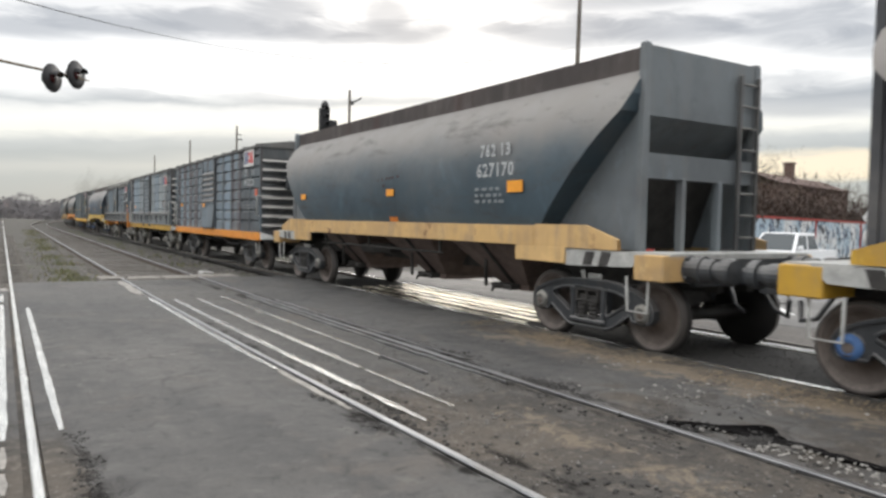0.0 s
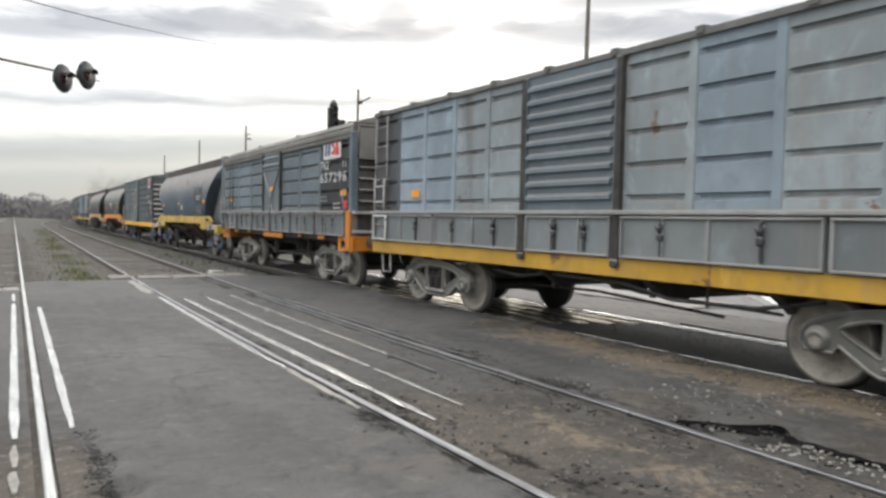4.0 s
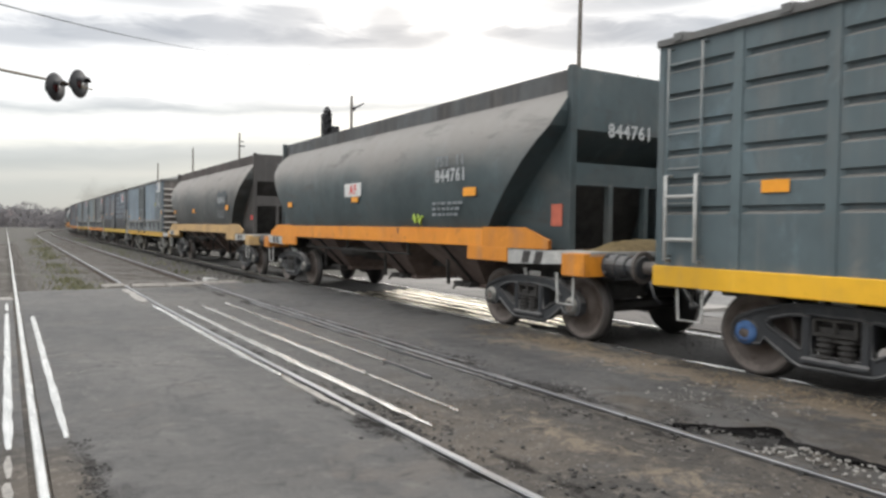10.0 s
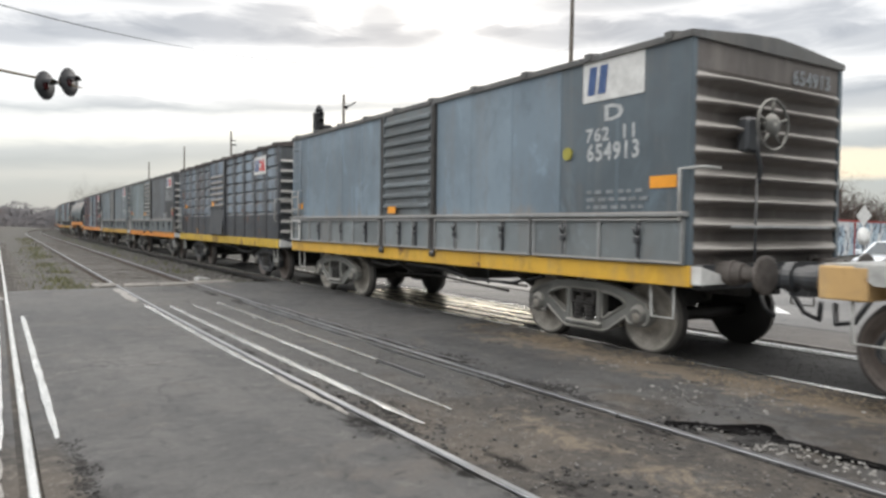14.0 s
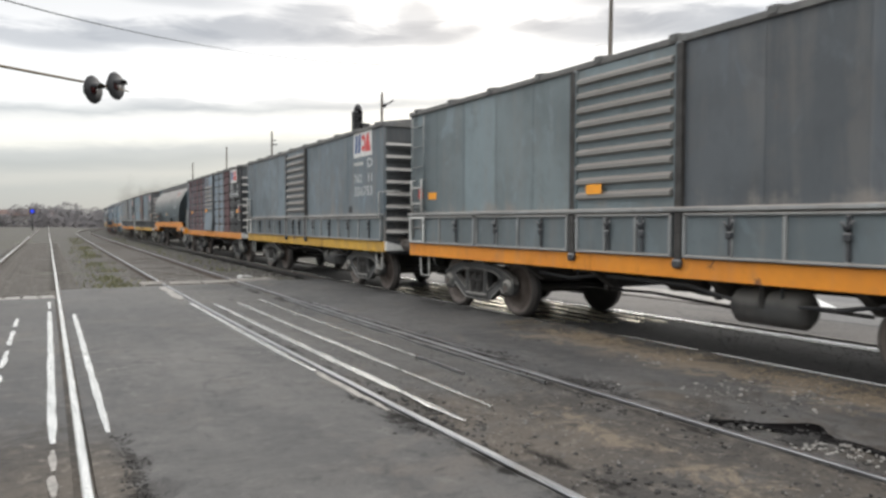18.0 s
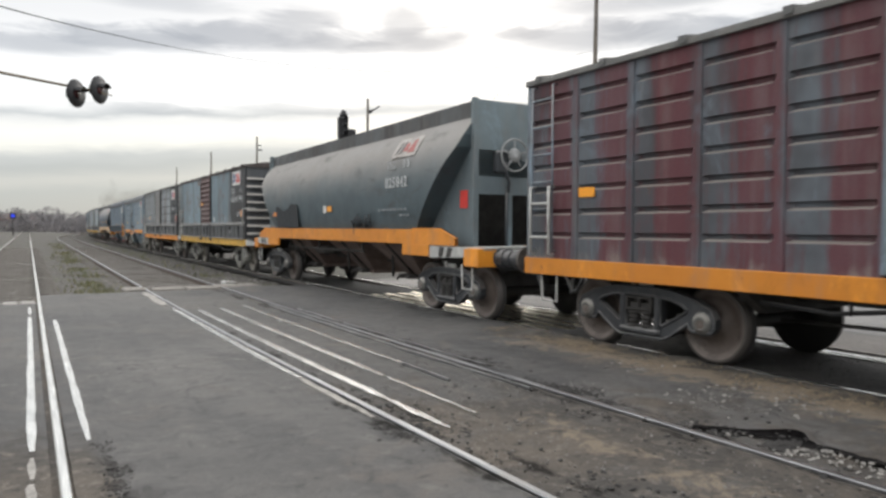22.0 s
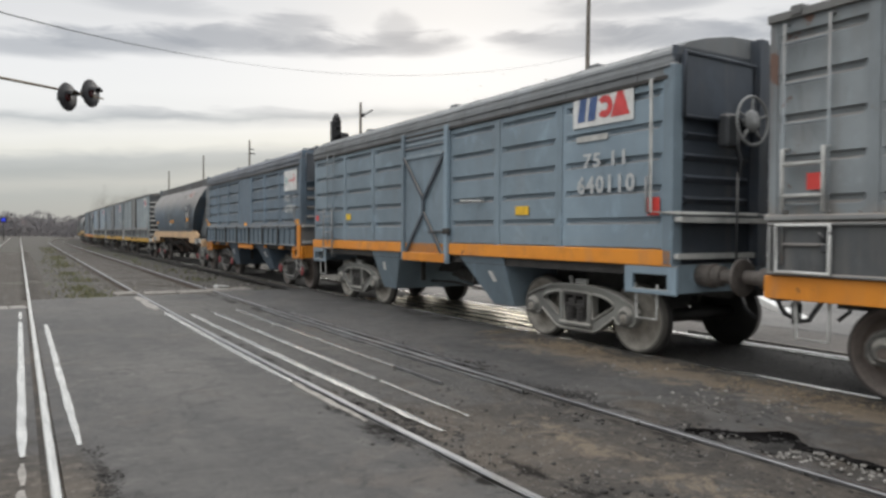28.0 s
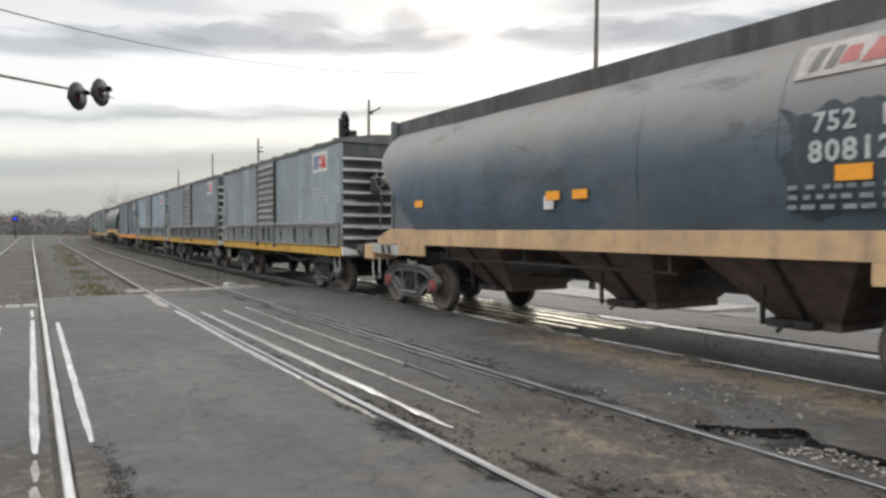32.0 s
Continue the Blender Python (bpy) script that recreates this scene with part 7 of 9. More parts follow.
part("diamond", Mesh().prism([(0, 2.0), (0.46, 2.46), (0, 2.92), (-0.46, 2.46)], -0.07, -0.05), WHITE, sn)
part("round_board", Mesh().lathe([(-0.07, 0.0), (-0.07, 0.4), (-0.05, 0.4), (-0.05, 0.0)], 20, "y", (0, 0, 1.55)), WHITE, sn)

BRICK = plain("dull_red_brick", (0.13, 0.085, 0.07), 0.85, 0, 0.35, 4)
HROOF = plain("brown_roof_tiles", (0.10, 0.06, 0.05), 0.85, 0, 0.35, 4)


def house(x, y, w, d, h, rz, label, wallm, chimney=False):
    g = thing("house", label, "house", pose(x, y, -0.5, 0, 0, rz), group="far houses")
    part("wall", Mesh().box(-w / 2, w / 2, -d / 2, d / 2, 0, h), wallm, g)
    me = Mesh().quad((-w / 2 - 0.4, -d / 2 - 0.4, h - 0.05), (w / 2 + 0.4, -d / 2 - 0.4, h - 0.05), (w / 2 + 0.2, 0, h + d * 0.22), (-w / 2 - 0.2, 0, h + d * 0.22))
    me.quad((-w / 2 - 0.4, d / 2 + 0.4, h - 0.05), (w / 2 + 0.4, d / 2 + 0.4, h - 0.05), (w / 2 + 0.2, 0, h + d * 0.22), (-w / 2 - 0.2, 0, h + d * 0.22))
    me.quad((-w / 2 - 0.4, -d / 2 - 0.4, h - 0.05), (w / 2 + 0.4, -d / 2 - 0.4, h - 0.05), (w / 2 + 0.4, d / 2 + 0.4, h - 0.05), (-w / 2 - 0.4, d / 2 + 0.4, h - 0.05))
    roof = part("roof", me, HROOF, g)
    if chimney:
        part("chimney", Mesh().box(-0.4, 0.4, -0.4, 0.4, h, h + d * 0.22 + 1.3, 0.02).box(-0.5, 0.5, -0.5, 0.5, h + d * 0.22 + 1.3, h + d * 0.22 + 1.45, 0.02), BRICK, roof)
    k = max(2, int(w / 2.8))
    for i in range(k):
        cx = -w / 2 + w * (i + 0.5) / k
        win = part("window", Mesh().box(cx - 0.6, cx + 0.6, -d / 2 - 0.05, -d / 2 + 0.02, 1.0, 2.3), WHITE, g)
        part("pane", Mesh().box(cx - 0.5, cx + 0.5, -d / 2 - 0.06, -d / 2 - 0.05, 1.1, 2.2), glass_like("pane_glass", (0.03, 0.035, 0.04)), win)


house(69, 41.6, 22, 5, 6.3, 12, "low brick house with a chimney behind bare trees", BRICK, True)
house(82, 47, 9, 8, 3.4, 12, "pale rendered house behind the trees", CONCRETE)
house(-14, 190, 12, 8, 3.4, 0, "low pale house beside the far line", CONCRETE)
house(-30, 230, 14, 9, 3.8, 6, "brick house beside the far line", BRICK)
house(-2, 300, 20, 10, 4.2, 4, "long low building at the end of the line", CONCRETE)


# ---- trees ----
def tree(x, y, h, seed, label, leaves=0, spread=0.42, z=0.0, depth=5, stout=1.0):
    r = random.Random(seed)
    t = thing("tree", label, "tree", pose(x, y, z - 0.5), group="trees")
    trunk, twigs, tips = Mesh(), Mesh(), []

    def grow(p, d, length, rad, lvl):
        q = p
        pts, rads = [p], [rad]
        for k in range(3):
            d = (d + Vector((r.uniform(-1, 1), r.uniform(-1, 1), r.uniform(-0.3, 0.7))) * 0.16).normalized()
            q = q + d * length / 3
            pts.append(q)
            rads.append(rad * (1 - 0.16 * (k + 1)))
        (trunk if lvl < 2 else twigs).tube(pts, rads, 7 if lvl < 2 else 3)
        if lvl >= depth - 1:
            tips.append(q)
            return
        for k in range(r.choice((2, 3, 3, 4)) if lvl else 4):
            a = r.uniform(0, math.tau)
            side = Vector((math.cos(a), math.sin(a), r.uniform(0.1, 0.7)))
            nd = (d * (1 - spread) + side * spread * 1.6).normalized()
            grow(pts[r.choice((2, 3, 3))], nd, length * r.uniform(0.6, 0.82), rads[-1] * 0.62, lvl + 1)
    grow(Vector((0, 0, 0)), Vector((0, 0, 1)), h * 0.34, h * 0.022 * stout, 0)
    part("trunk", trunk, BARK, t)
    part("crown", twigs, TWIG, t)
    if leaves:
        lf = Mesh()
        for p in tips:
            for k in range(leaves):
                c = p + Vector((r.gauss(0, 1), r.gauss(0, 1), r.gauss(0, 0.8))) * h * 0.05
                u = Vector((r.uniform(-1, 1), r.uniform(-1, 1), r.uniform(-1, 1))).normalized() * h * 0.0045
                v = u.orthogonal() * r.uniform(0.6, 1.0)
                lf.quad(c - u, c + v, c + u, c - v)
        part("foliage", lf, WINTER_LEAF, t)


for i in range(17):
    q = i / 16
    b = A.lerp(B, 0.05 + 0.9 * q) + Vector((-2 + random.uniform(-2, 2), 5.5 + random.uniform(-1.5, 6), 0))
    tree(b.x, b.y, random.uniform(7.0, 11.0), 100 + i, "bare winter tree with a few brown leaves" if i % 3 else "olive-leaved bushy tree behind the wall", 4 if i % 3 else 12, 0.5, -0.3, 5, 1.5)
for x, y, h, s in ((21, 150, 13.5, 1), (25, 162, 12.5, 2), (18.5, 150, 10.5, 3), (29, 150, 12, 4), (24, 140, 9.5, 5), (33, 165, 13, 6), (22.5, 175, 12, 7), (36, 158, 12, 8), (40, 170, 13, 9)):
    tree(x, y, h, 200 + s, "bare grey tree beyond the bend of the train", 0, 0.48, -0.3, 6, 2.2)


def far_wood(name, label, spots, leaf, mat):
    me = Mesh()
    r = random.Random(5)
    for x, y, h in spots:
        w = h * r.uniform(0.45, 0.8)
        for k in range(int(320 * max(1.0, h / 7))):
            a, rr, zz = r.uniform(0, math.tau), math.sqrt(r.random()), r.random()
            c = Vector((x + w * rr * math.cos(a) * (1.1 - 0.6 * zz), y + w * rr * math.sin(a), h * zz * (1 - 0.18 * rr) - 0.6))
            u = Vector((r.uniform(-1, 1), r.uniform(-1, 1), r.uniform(-1, 1))).normalized() * leaf * r.uniform(0.6, 1.3)
            v = u.orthogonal().normalized() * leaf * r.uniform(0.5, 1.0)
            me.quad(c - u, c + v, c + u, c - v)
    return tagged(part(name, me, mat), label=label, category="trees", kind="stuff")


r5 = random.Random(11)
spots = []
for k in range(230):
    a = radians(-16 + 36 * r5.random())
    d = r5.uniform(250, 420)
    spots.append((d * math.sin(a), d * math.cos(a), r5.uniform(3.5, 7.6) * (1.25 if -2 < math.degrees(a) < 5 else 1)))
far_wood("far_woods", "line of winter trees on the horizon, haze painted into their colour", spots, 0.36, FAR_LEAF)
spots = []
for k in range(260):
    q = r5.random()
    b = A.lerp(B, q) + Vector((r5.uniform(-2, 2), r5.uniform(2.0, 7), 0))
    spots.append((b.x, b.y, r5.uniform(3.0, 6.0)))
th = Mesh()
for x, y, h in spots:
    for k in range(230):
        a, rr = r5.uniform(0, math.tau), h * 0.45 * math.sqrt(r5.random())
        zz = h * r5.random() ** 1.25
        c = Vector((x + rr * math.cos(a), y + rr * math.sin(a), zz - 0.5))
        u = Vector((r5.gauss(0, 0.8), r5.gauss(0, 0.8), r5.uniform(-0.2, 1.0))).normalized() * r5.uniform(0.15, 0.5)
        v = Vector((r5.uniform(-1, 1), 0.2, 0)).normalized() * r5.uniform(0.02, 0.06)
        th.quad(c - u, c + v, c + u * 1.2, c - v)
tagged(part("hedge_thicket", th, DARK_TWIG), label="dark brown leafless thicket behind the painted wall", category="thicket", kind="stuff")


# ---- small ground things ----
def scatter(name, label, category, mat, count, place, size, seed, flat=0.65):
    """Loose stones, as one object."""
    r = random.Random(seed)
    ico = [(0, 0, 1), (0.894, 0, 0.447), (0.276, 0.851, 0.447), (-0.724, 0.526, 0.447), (-0.724, -0.526, 0.447), (0.276, -0.851, 0.447),
           (0.724, 0.526, -0.447), (-0.276, 0.851, -0.447), (-0.894, 0, -0.447), (-0.276, -0.851, -0.447), (0.724, -0.526, -0.447), (0, 0, -1)]
    fs = [(0, 1, 2), (0, 2, 3), (0, 3, 4), (0, 4, 5), (0, 5, 1), (1, 6, 2), (2, 7, 3), (3, 8, 4), (4, 9, 5), (5, 10, 1),
          (6, 7, 2), (7, 8, 3), (8, 9, 4), (9, 10, 5), (10, 6, 1), (11, 7, 6), (11, 8, 7), (11, 9, 8), (11, 10, 9), (11, 6, 10)]
    me = Mesh()
    for i in range(count):
        x, y, z = place(r)
        s = r.uniform(*size)
        k = len(me.v)
        q = r.uniform(0, math.tau)
        sx, sy = s * r.uniform(0.7, 1.3), s * r.uniform(0.7, 1.3)
        for a, b, c in ico:
            j = r.uniform(0.75, 1.15)
            u, v = a * sx * j, b * sy * j
            me.v.append((x + u * math.cos(q) - v * math.sin(q), y + u * math.sin(q) + v * math.cos(q), z + c * s * flat * j))
        me.f += [tuple(k + t for t in f) for f in fs]
    return tagged(part(name, me, mat), label=label, category=category, kind="stuff")


def near_track(r):
    while True:
        x, y = r.uniform(4.4, 6.5), 1.0 + 4.8 * r.random()
        if noise.noise((x * 1.3, y * 0.9, 5)) + r.uniform(-0.3, 0.3) > 0.12:
            return x, y, -0.016


def pile(r):
    y = 1.2 + 1.75 * r.random() ** 1.2
    return r.uniform(4.42, 4.74), y, -0.01 - pit(y) + r.uniform(0, 0.02)


scatter("gravel", "pale gravel strewn over trodden dirt", "gravel", STONE, 650, near_track, (0.005, 0.018), 1)
scatter("gravel", "few larger pale stones on the trodden dirt", "gravel", PALE_STONE, 130, near_track, (0.010, 0.024), 21)
scatter("gravel", "heap of pale stones in a broken patch of asphalt", "gravel", PALE_STONE, 230, pile, (0.006, 0.020), 2)
scatter("gravel", "small stones between the rails of the disused track", "gravel", STONE, 1100, lambda r: (r.uniform(2.62, 4.2), r.uniform(-1, 6.0) if r.random() < 0.8 else r.uniform(5, 8), -0.02), (0.004, 0.013), 3)
scatter("asphalt_crumbs", "dark crumbs of broken asphalt beside the rails", "rubble", CLOD, 620,
        lambda r: (r.gauss(0.52, 0.04), 3.0 + 2.4 * r.random(), -0.006) if r.random() < 0.7 else (r.gauss(2.62, 0.10), 3.0 + 2.8 * r.random(), -0.022), (0.003, 0.013), 4)
scatter("asphalt_crumbs", "dark broken edge beside the disused rail", "rubble", CLOD, 900, lambda r: (r.gauss(4.47, 0.06) + (0.2 * r.random() if r.random() < 0.3 else 0), r.uniform(3.3, 8.5), -0.02), (0.006, 0.026), 5)
# these crumbs are added to darken the hollow like the shade in it
scatter("asphalt_crumbs", "dark crumbs added to shade the broken hollow beside the rail", "rubble", CLOD, 260, lambda r: (r.gauss(4.82, 0.08), r.gauss(3.05, 0.16), -0.09), (0.015, 0.04), 12)
def crumbled(r):
    while True:
        x, y = r.uniform(2.65, 6.3), 1.4 + 6.0 * r.random() ** 1.3
        if abs(x - 4.3) > 0.08 and noise.noise((x * 1.7, y * 1.2, 9)) + r.uniform(-0.2, 0.2) > 0.2:
            return x, y, -0.02


scatter("asphalt_crumbs", "dark crumbs strewn over the trodden strips", "rubble", CLOD, 700, crumbled, (0.005, 0.022), 14, 0.4)
def clustered(at, spread, y0, y1, z):
    """A place beside a rail, in patches."""
    def place(r):
        while True:
            x, y = at + r.gauss(0, spread), r.uniform(y0, y1)
            if noise.noise((x * 2.1, y * 1.9, at)) + 0.4 * noise.noise((x * 7, y * 7, at)) > r.uniform(-0.05, 0.45) and min(abs(x - 2.545), abs(x - 4.295)) > 0.05:
                return x, y, z
    return place


scatter("asphalt_crumbs", "black crumbs in patches along the dull rail", "rubble", CLOD, 140, clustered(2.80, 0.14, 3.0, 6.2, -0.02), (0.004, 0.024), 15, 0.45)
scatter("asphalt_crumbs", "black crumbs on the asphalt beside the dull rail", "rubble", CLOD, 120, clustered(2.36, 0.12, 3.4, 6.4, -0.006), (0.003, 0.018), 16, 0.45)
scatter("asphalt_crumbs", "black crumbs in patches along the grimy rail", "rubble", CLOD, 420, clustered(4.36, 0.18, 2.4, 7.2, -0.02), (0.004, 0.024), 17, 0.45)
scatter("gravel", "grey ballast stones beyond the asphalt", "ballast", plain("grey_ballast_stone", (0.16, 0.15, 0.14), 0.9, 0, 0.4, 9), 5000,
        lambda r: (r.uniform(-2.6, 9.5), 17.9 + 26 * r.random() ** 1.8, -0.15), (0.02, 0.05), 6)
scatter("gravel", "oily ballast along the running track", "ballast", BALLAST, 1500, lambda r: (r.uniform(6.8, 8.4), r.uniform(-3, 8), -0.02), (0.006, 0.014), 7)
tufts = Mesh()
rg = random.Random(8)
for k in range(3200):
    y = 18.4 + 60 * rg.random() ** 1.5
    x = rg.gauss(0.17 + 0.02 * y + 1.15 + 0.012 * y, 0.32) if rg.random() < 0.62 else (rg.gauss(5.4 + bend(y), 0.35) if rg.random() < 0.5 else rg.uniform(-5.5, -2.4) - 0.02 * y)
    if noise.noise((x * 0.5, y * 0.35, 3)) < -0.1:
        continue
    h, q = rg.uniform(0.04, 0.15), rg.uniform(0, math.tau)
    c, s = math.cos(q) * 0.03, math.sin(q) * 0.03
    tufts.quad((x - c, y - s, -0.17), (x + c, y + s, -0.17), (x + c * 0.4 + rg.uniform(-0.05, 0.05), y + rg.uniform(-0.05, 0.05), -0.15 + h))
tagged(part("grass", tufts, GRASS), label="thin green and straw-coloured grass along the tracks", category="grass", kind="stuff")

straw = Mesh()
rw = random.Random(31)
for k in range(5200):   # spilled straw and husks along the running rail
    y = 1.6 + 7.0 * rw.random()
    x = rw.gauss(6.22, 0.24)
    if x > 6.56 or x < 5.3 or noise.noise((x * 2.2, y * 1.6, 8)) < rw.uniform(-0.35, 0.3):
        continue
    q, l, w_, z = rw.uniform(0, math.tau), rw.uniform(0.008, 0.028), rw.uniform(0.003, 0.007), rw.uniform(0.012, 0.03)
    c, n_ = math.cos(q), math.sin(q)
    straw.quad((x - c * l, y - n_ * l, z), (x - n_ * w_, y + c * w_, z + 0.004), (x + c * l, y + n_ * l, z + rw.uniform(-0.004, 0.008)), (x + n_ * w_, y - c * w_, z))
tagged(part("straw", straw, leaf_material("dry_husks", (0.12, 0.09, 0.06), (0.30, 0.235, 0.155))), label="dry husks strewn along the running rail", category="straw", kind="stuff")

# concrete planks at the far edge of the crossing, and a pale stone
PLANK = plain("dirty_pale_concrete", (0.19, 0.175, 0.155), 0.9, 0, 0.5, 6, 0.4)
ed = thing("crossing_edge", "pale broken concrete planks at the end of the asphalt", "concrete edge", kind="structure")
for x, y, l, rz in ((2.35, 18.15, 0.55, 4), (3.05, 17.9, 0.75, -6), (3.8, 17.85, 0.7, 3), (4.45, 18.0, 0.6, -8), (5.05, 18.05, 0.5, 8)):
    part("plank", Mesh().box(-l / 2, l / 2, -0.32, 0.32, -0.12, 0.03, 0.03), PLANK, ed, "", None, pose(x + bend(18), y + 0.25, -0.02, 1.5, 0, rz))
for k in range(6):
    part("plank", Mesh().box(-0.14, 0.14, -0.24, 0.24, -0.12, 0.02, 0.03), CONCRETE, ed, "", "small_plank", pose(-1.25 + 0.31 * k, 16.1, -0.02, 0, 0, random.uniform(-9, 9)))
st = tagged(part("stone", Mesh().box(-0.2, 0.2, -0.11, 0.11, -0.1, 0.07, 0.03), PALE), label="pale lump of concrete beside the track", category="stone")
st.matrix_basis = pose(5.15, 19.7, -0.06, 4, 6, 20)
ap = thing("pavement", "pale concrete pavement beyond the running track", "pavement", kind="structure")
part("apron", Mesh().box(10.9, 12.4, 8.6, 17.0, -0.2, -0.018, 0.02), CONCRETE, ap)
part("kerb", Mesh().box(-3.6, 3.6, -0.12, 0.12, -0.2, 0.12, 0.02), WHITE, ap, "", None, pose(15.9, 10.3, drop(15.9), 0, 0, 43))
# ---- the consist: paint and place of every wagon; c is where its middle stands when the clip begins ----
YELLOW = paint("yellow_sill_paint", (0.62, 0.36, 0.04), (0.5, 0.28, 0.03), 0.3, 0.25, 0.5, 21, blots=0.2)
ORANGE_SILL = paint("orange_sill_paint", (0.66, 0.24, 0.02), (0.58, 0.2, 0.02), 0.25, 0.15, 0.5, 22, blots=0.2)
CREAM = paint("faded_ochre_sill_paint", (0.58, 0.37, 0.15), (0.48, 0.31, 0.14), 0.45, 0.25, 0.6, 23, blots=0.45)
MAROON = (0.10, 0.055, 0.055)
RUSTROOF = paint("rusty_roof_sheet", (0.085, 0.070, 0.064), (0.05, 0.042, 0.04), 0.3, 0.35, 0.75, 55, 0.3, (0.055, 0.034, 0.032))
FLAP_GREY = paint("grey_flap_paint", (0.20, 0.222, 0.226), None, 0.5, 0.15, 0.6, 31, lit_dust=0.6)
FLAP_DARK = paint("dark_flap_paint", (0.090, 0.095, 0.098), None, 0.4, 0.12, 0.6, 32, lit_dust=0.6)
DOOR_MAROON = paint("maroon_door_paint", (0.128, 0.068, 0.068), None, 0.35, 0.2, 0.6, 33, lit_dust=0.6)
DOOR_BLUE = paint("blue_grey_door_paint", (0.150, 0.188, 0.217), None, 0.3, 0.1, 0.55, 34, lit_dust=0.6)
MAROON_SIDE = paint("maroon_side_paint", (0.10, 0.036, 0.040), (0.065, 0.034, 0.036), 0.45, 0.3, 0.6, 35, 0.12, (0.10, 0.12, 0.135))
FLAP_PALE = paint("pale_flap_paint", (0.27, 0.285, 0.28), None, 0.35, 0.12, 0.6, 87, lit_dust=0.6)
DARK_PATCHED = paint("dark_patched_paint", (0.115, 0.14, 0.155), (0.06, 0.065, 0.072), 0.3, 0.25, 0.55, 88, 0.3, (0.045, 0.038, 0.038))
BANDED = paint("stained_blue_paint", (0.20, 0.25, 0.28), (0.12, 0.14, 0.155), 0.15, 0.4, 0.6, 89, 0.1, MAROON, lit_dust=0.7, bands=(-0.8, 0.974, 0.22, 1.6, (0.055, 0.032, 0.034)), blots=0.3, foot=1.25)
BLACK_BANDED = paint("black_banded_blue_paint", (0.21, 0.26, 0.305), (0.13, 0.15, 0.17), 0.25, 0.35, 0.55, 91, 0.2, (0.05, 0.036, 0.034), lit_dust=0.7, blots=0.25, bands=(-0.8, 0.974, 0.20, 1.8, (0.040, 0.035, 0.035)), low=(1.72, (0.030, 0.032, 0.037), 0.015))
MAROON_BANDED = paint("maroon_banded_paint", (0.105, 0.122, 0.14), (0.05, 0.05, 0.055), 0.2, 0.3, 0.6, 92, 0.4, (0.05, 0.022, 0.026), lit_dust=0.7, bands=(-0.8, 0.974, 0.24, 1.6, (0.092, 0.018, 0.024)), foot=1.2)
SCRAWL = plain("worn_black_spray", (0.028, 0.032, 0.036), 0.8, 0, 0.5, 10)
STENCIL_WORN = plain("half_worn_stencil", (0.33, 0.34, 0.34), 0.75, 0, 0.4, 14)
PALE_BLUE = paint("pale_blue_panel_paint", (0.25, 0.305, 0.35), (0.19, 0.235, 0.27), 0.2, 0.3, 0.55, 93)
DARK_FIELD = paint("dark_field_paint", (0.05, 0.062, 0.075), None, 0.2, 0.2, 0.55, 94)
BAY_GREY = paint("weathered_bay_paint", (0.17, 0.19, 0.20), (0.11, 0.12, 0.128), 0.35, 0.3, 0.6, 97)
NAVY_END = paint("navy_end_paint", (0.045, 0.055, 0.07), None, 0.2, 0.05, 0.5, 86)
BOGIE_SOOT = paint("sooty_bogie_paint", (0.045, 0.044, 0.042), None, 0.15, 0.1, 0.6, 92, lit_dust=0.9, lit_dust_col=(0.30, 0.29, 0.27))
FLAP_SLATE = paint("dark_slate_flap_paint", (0.125, 0.15, 0.158), None, 0.3, 0.1, 0.55, 98, lit_dust=0.6)
TRAIN = []


def spec(**k):
    base = dict(bogie=BOGIE_DARK, cap=BOGIE_GREY, wheel=WHEEL)
    base.update(k)
    return base


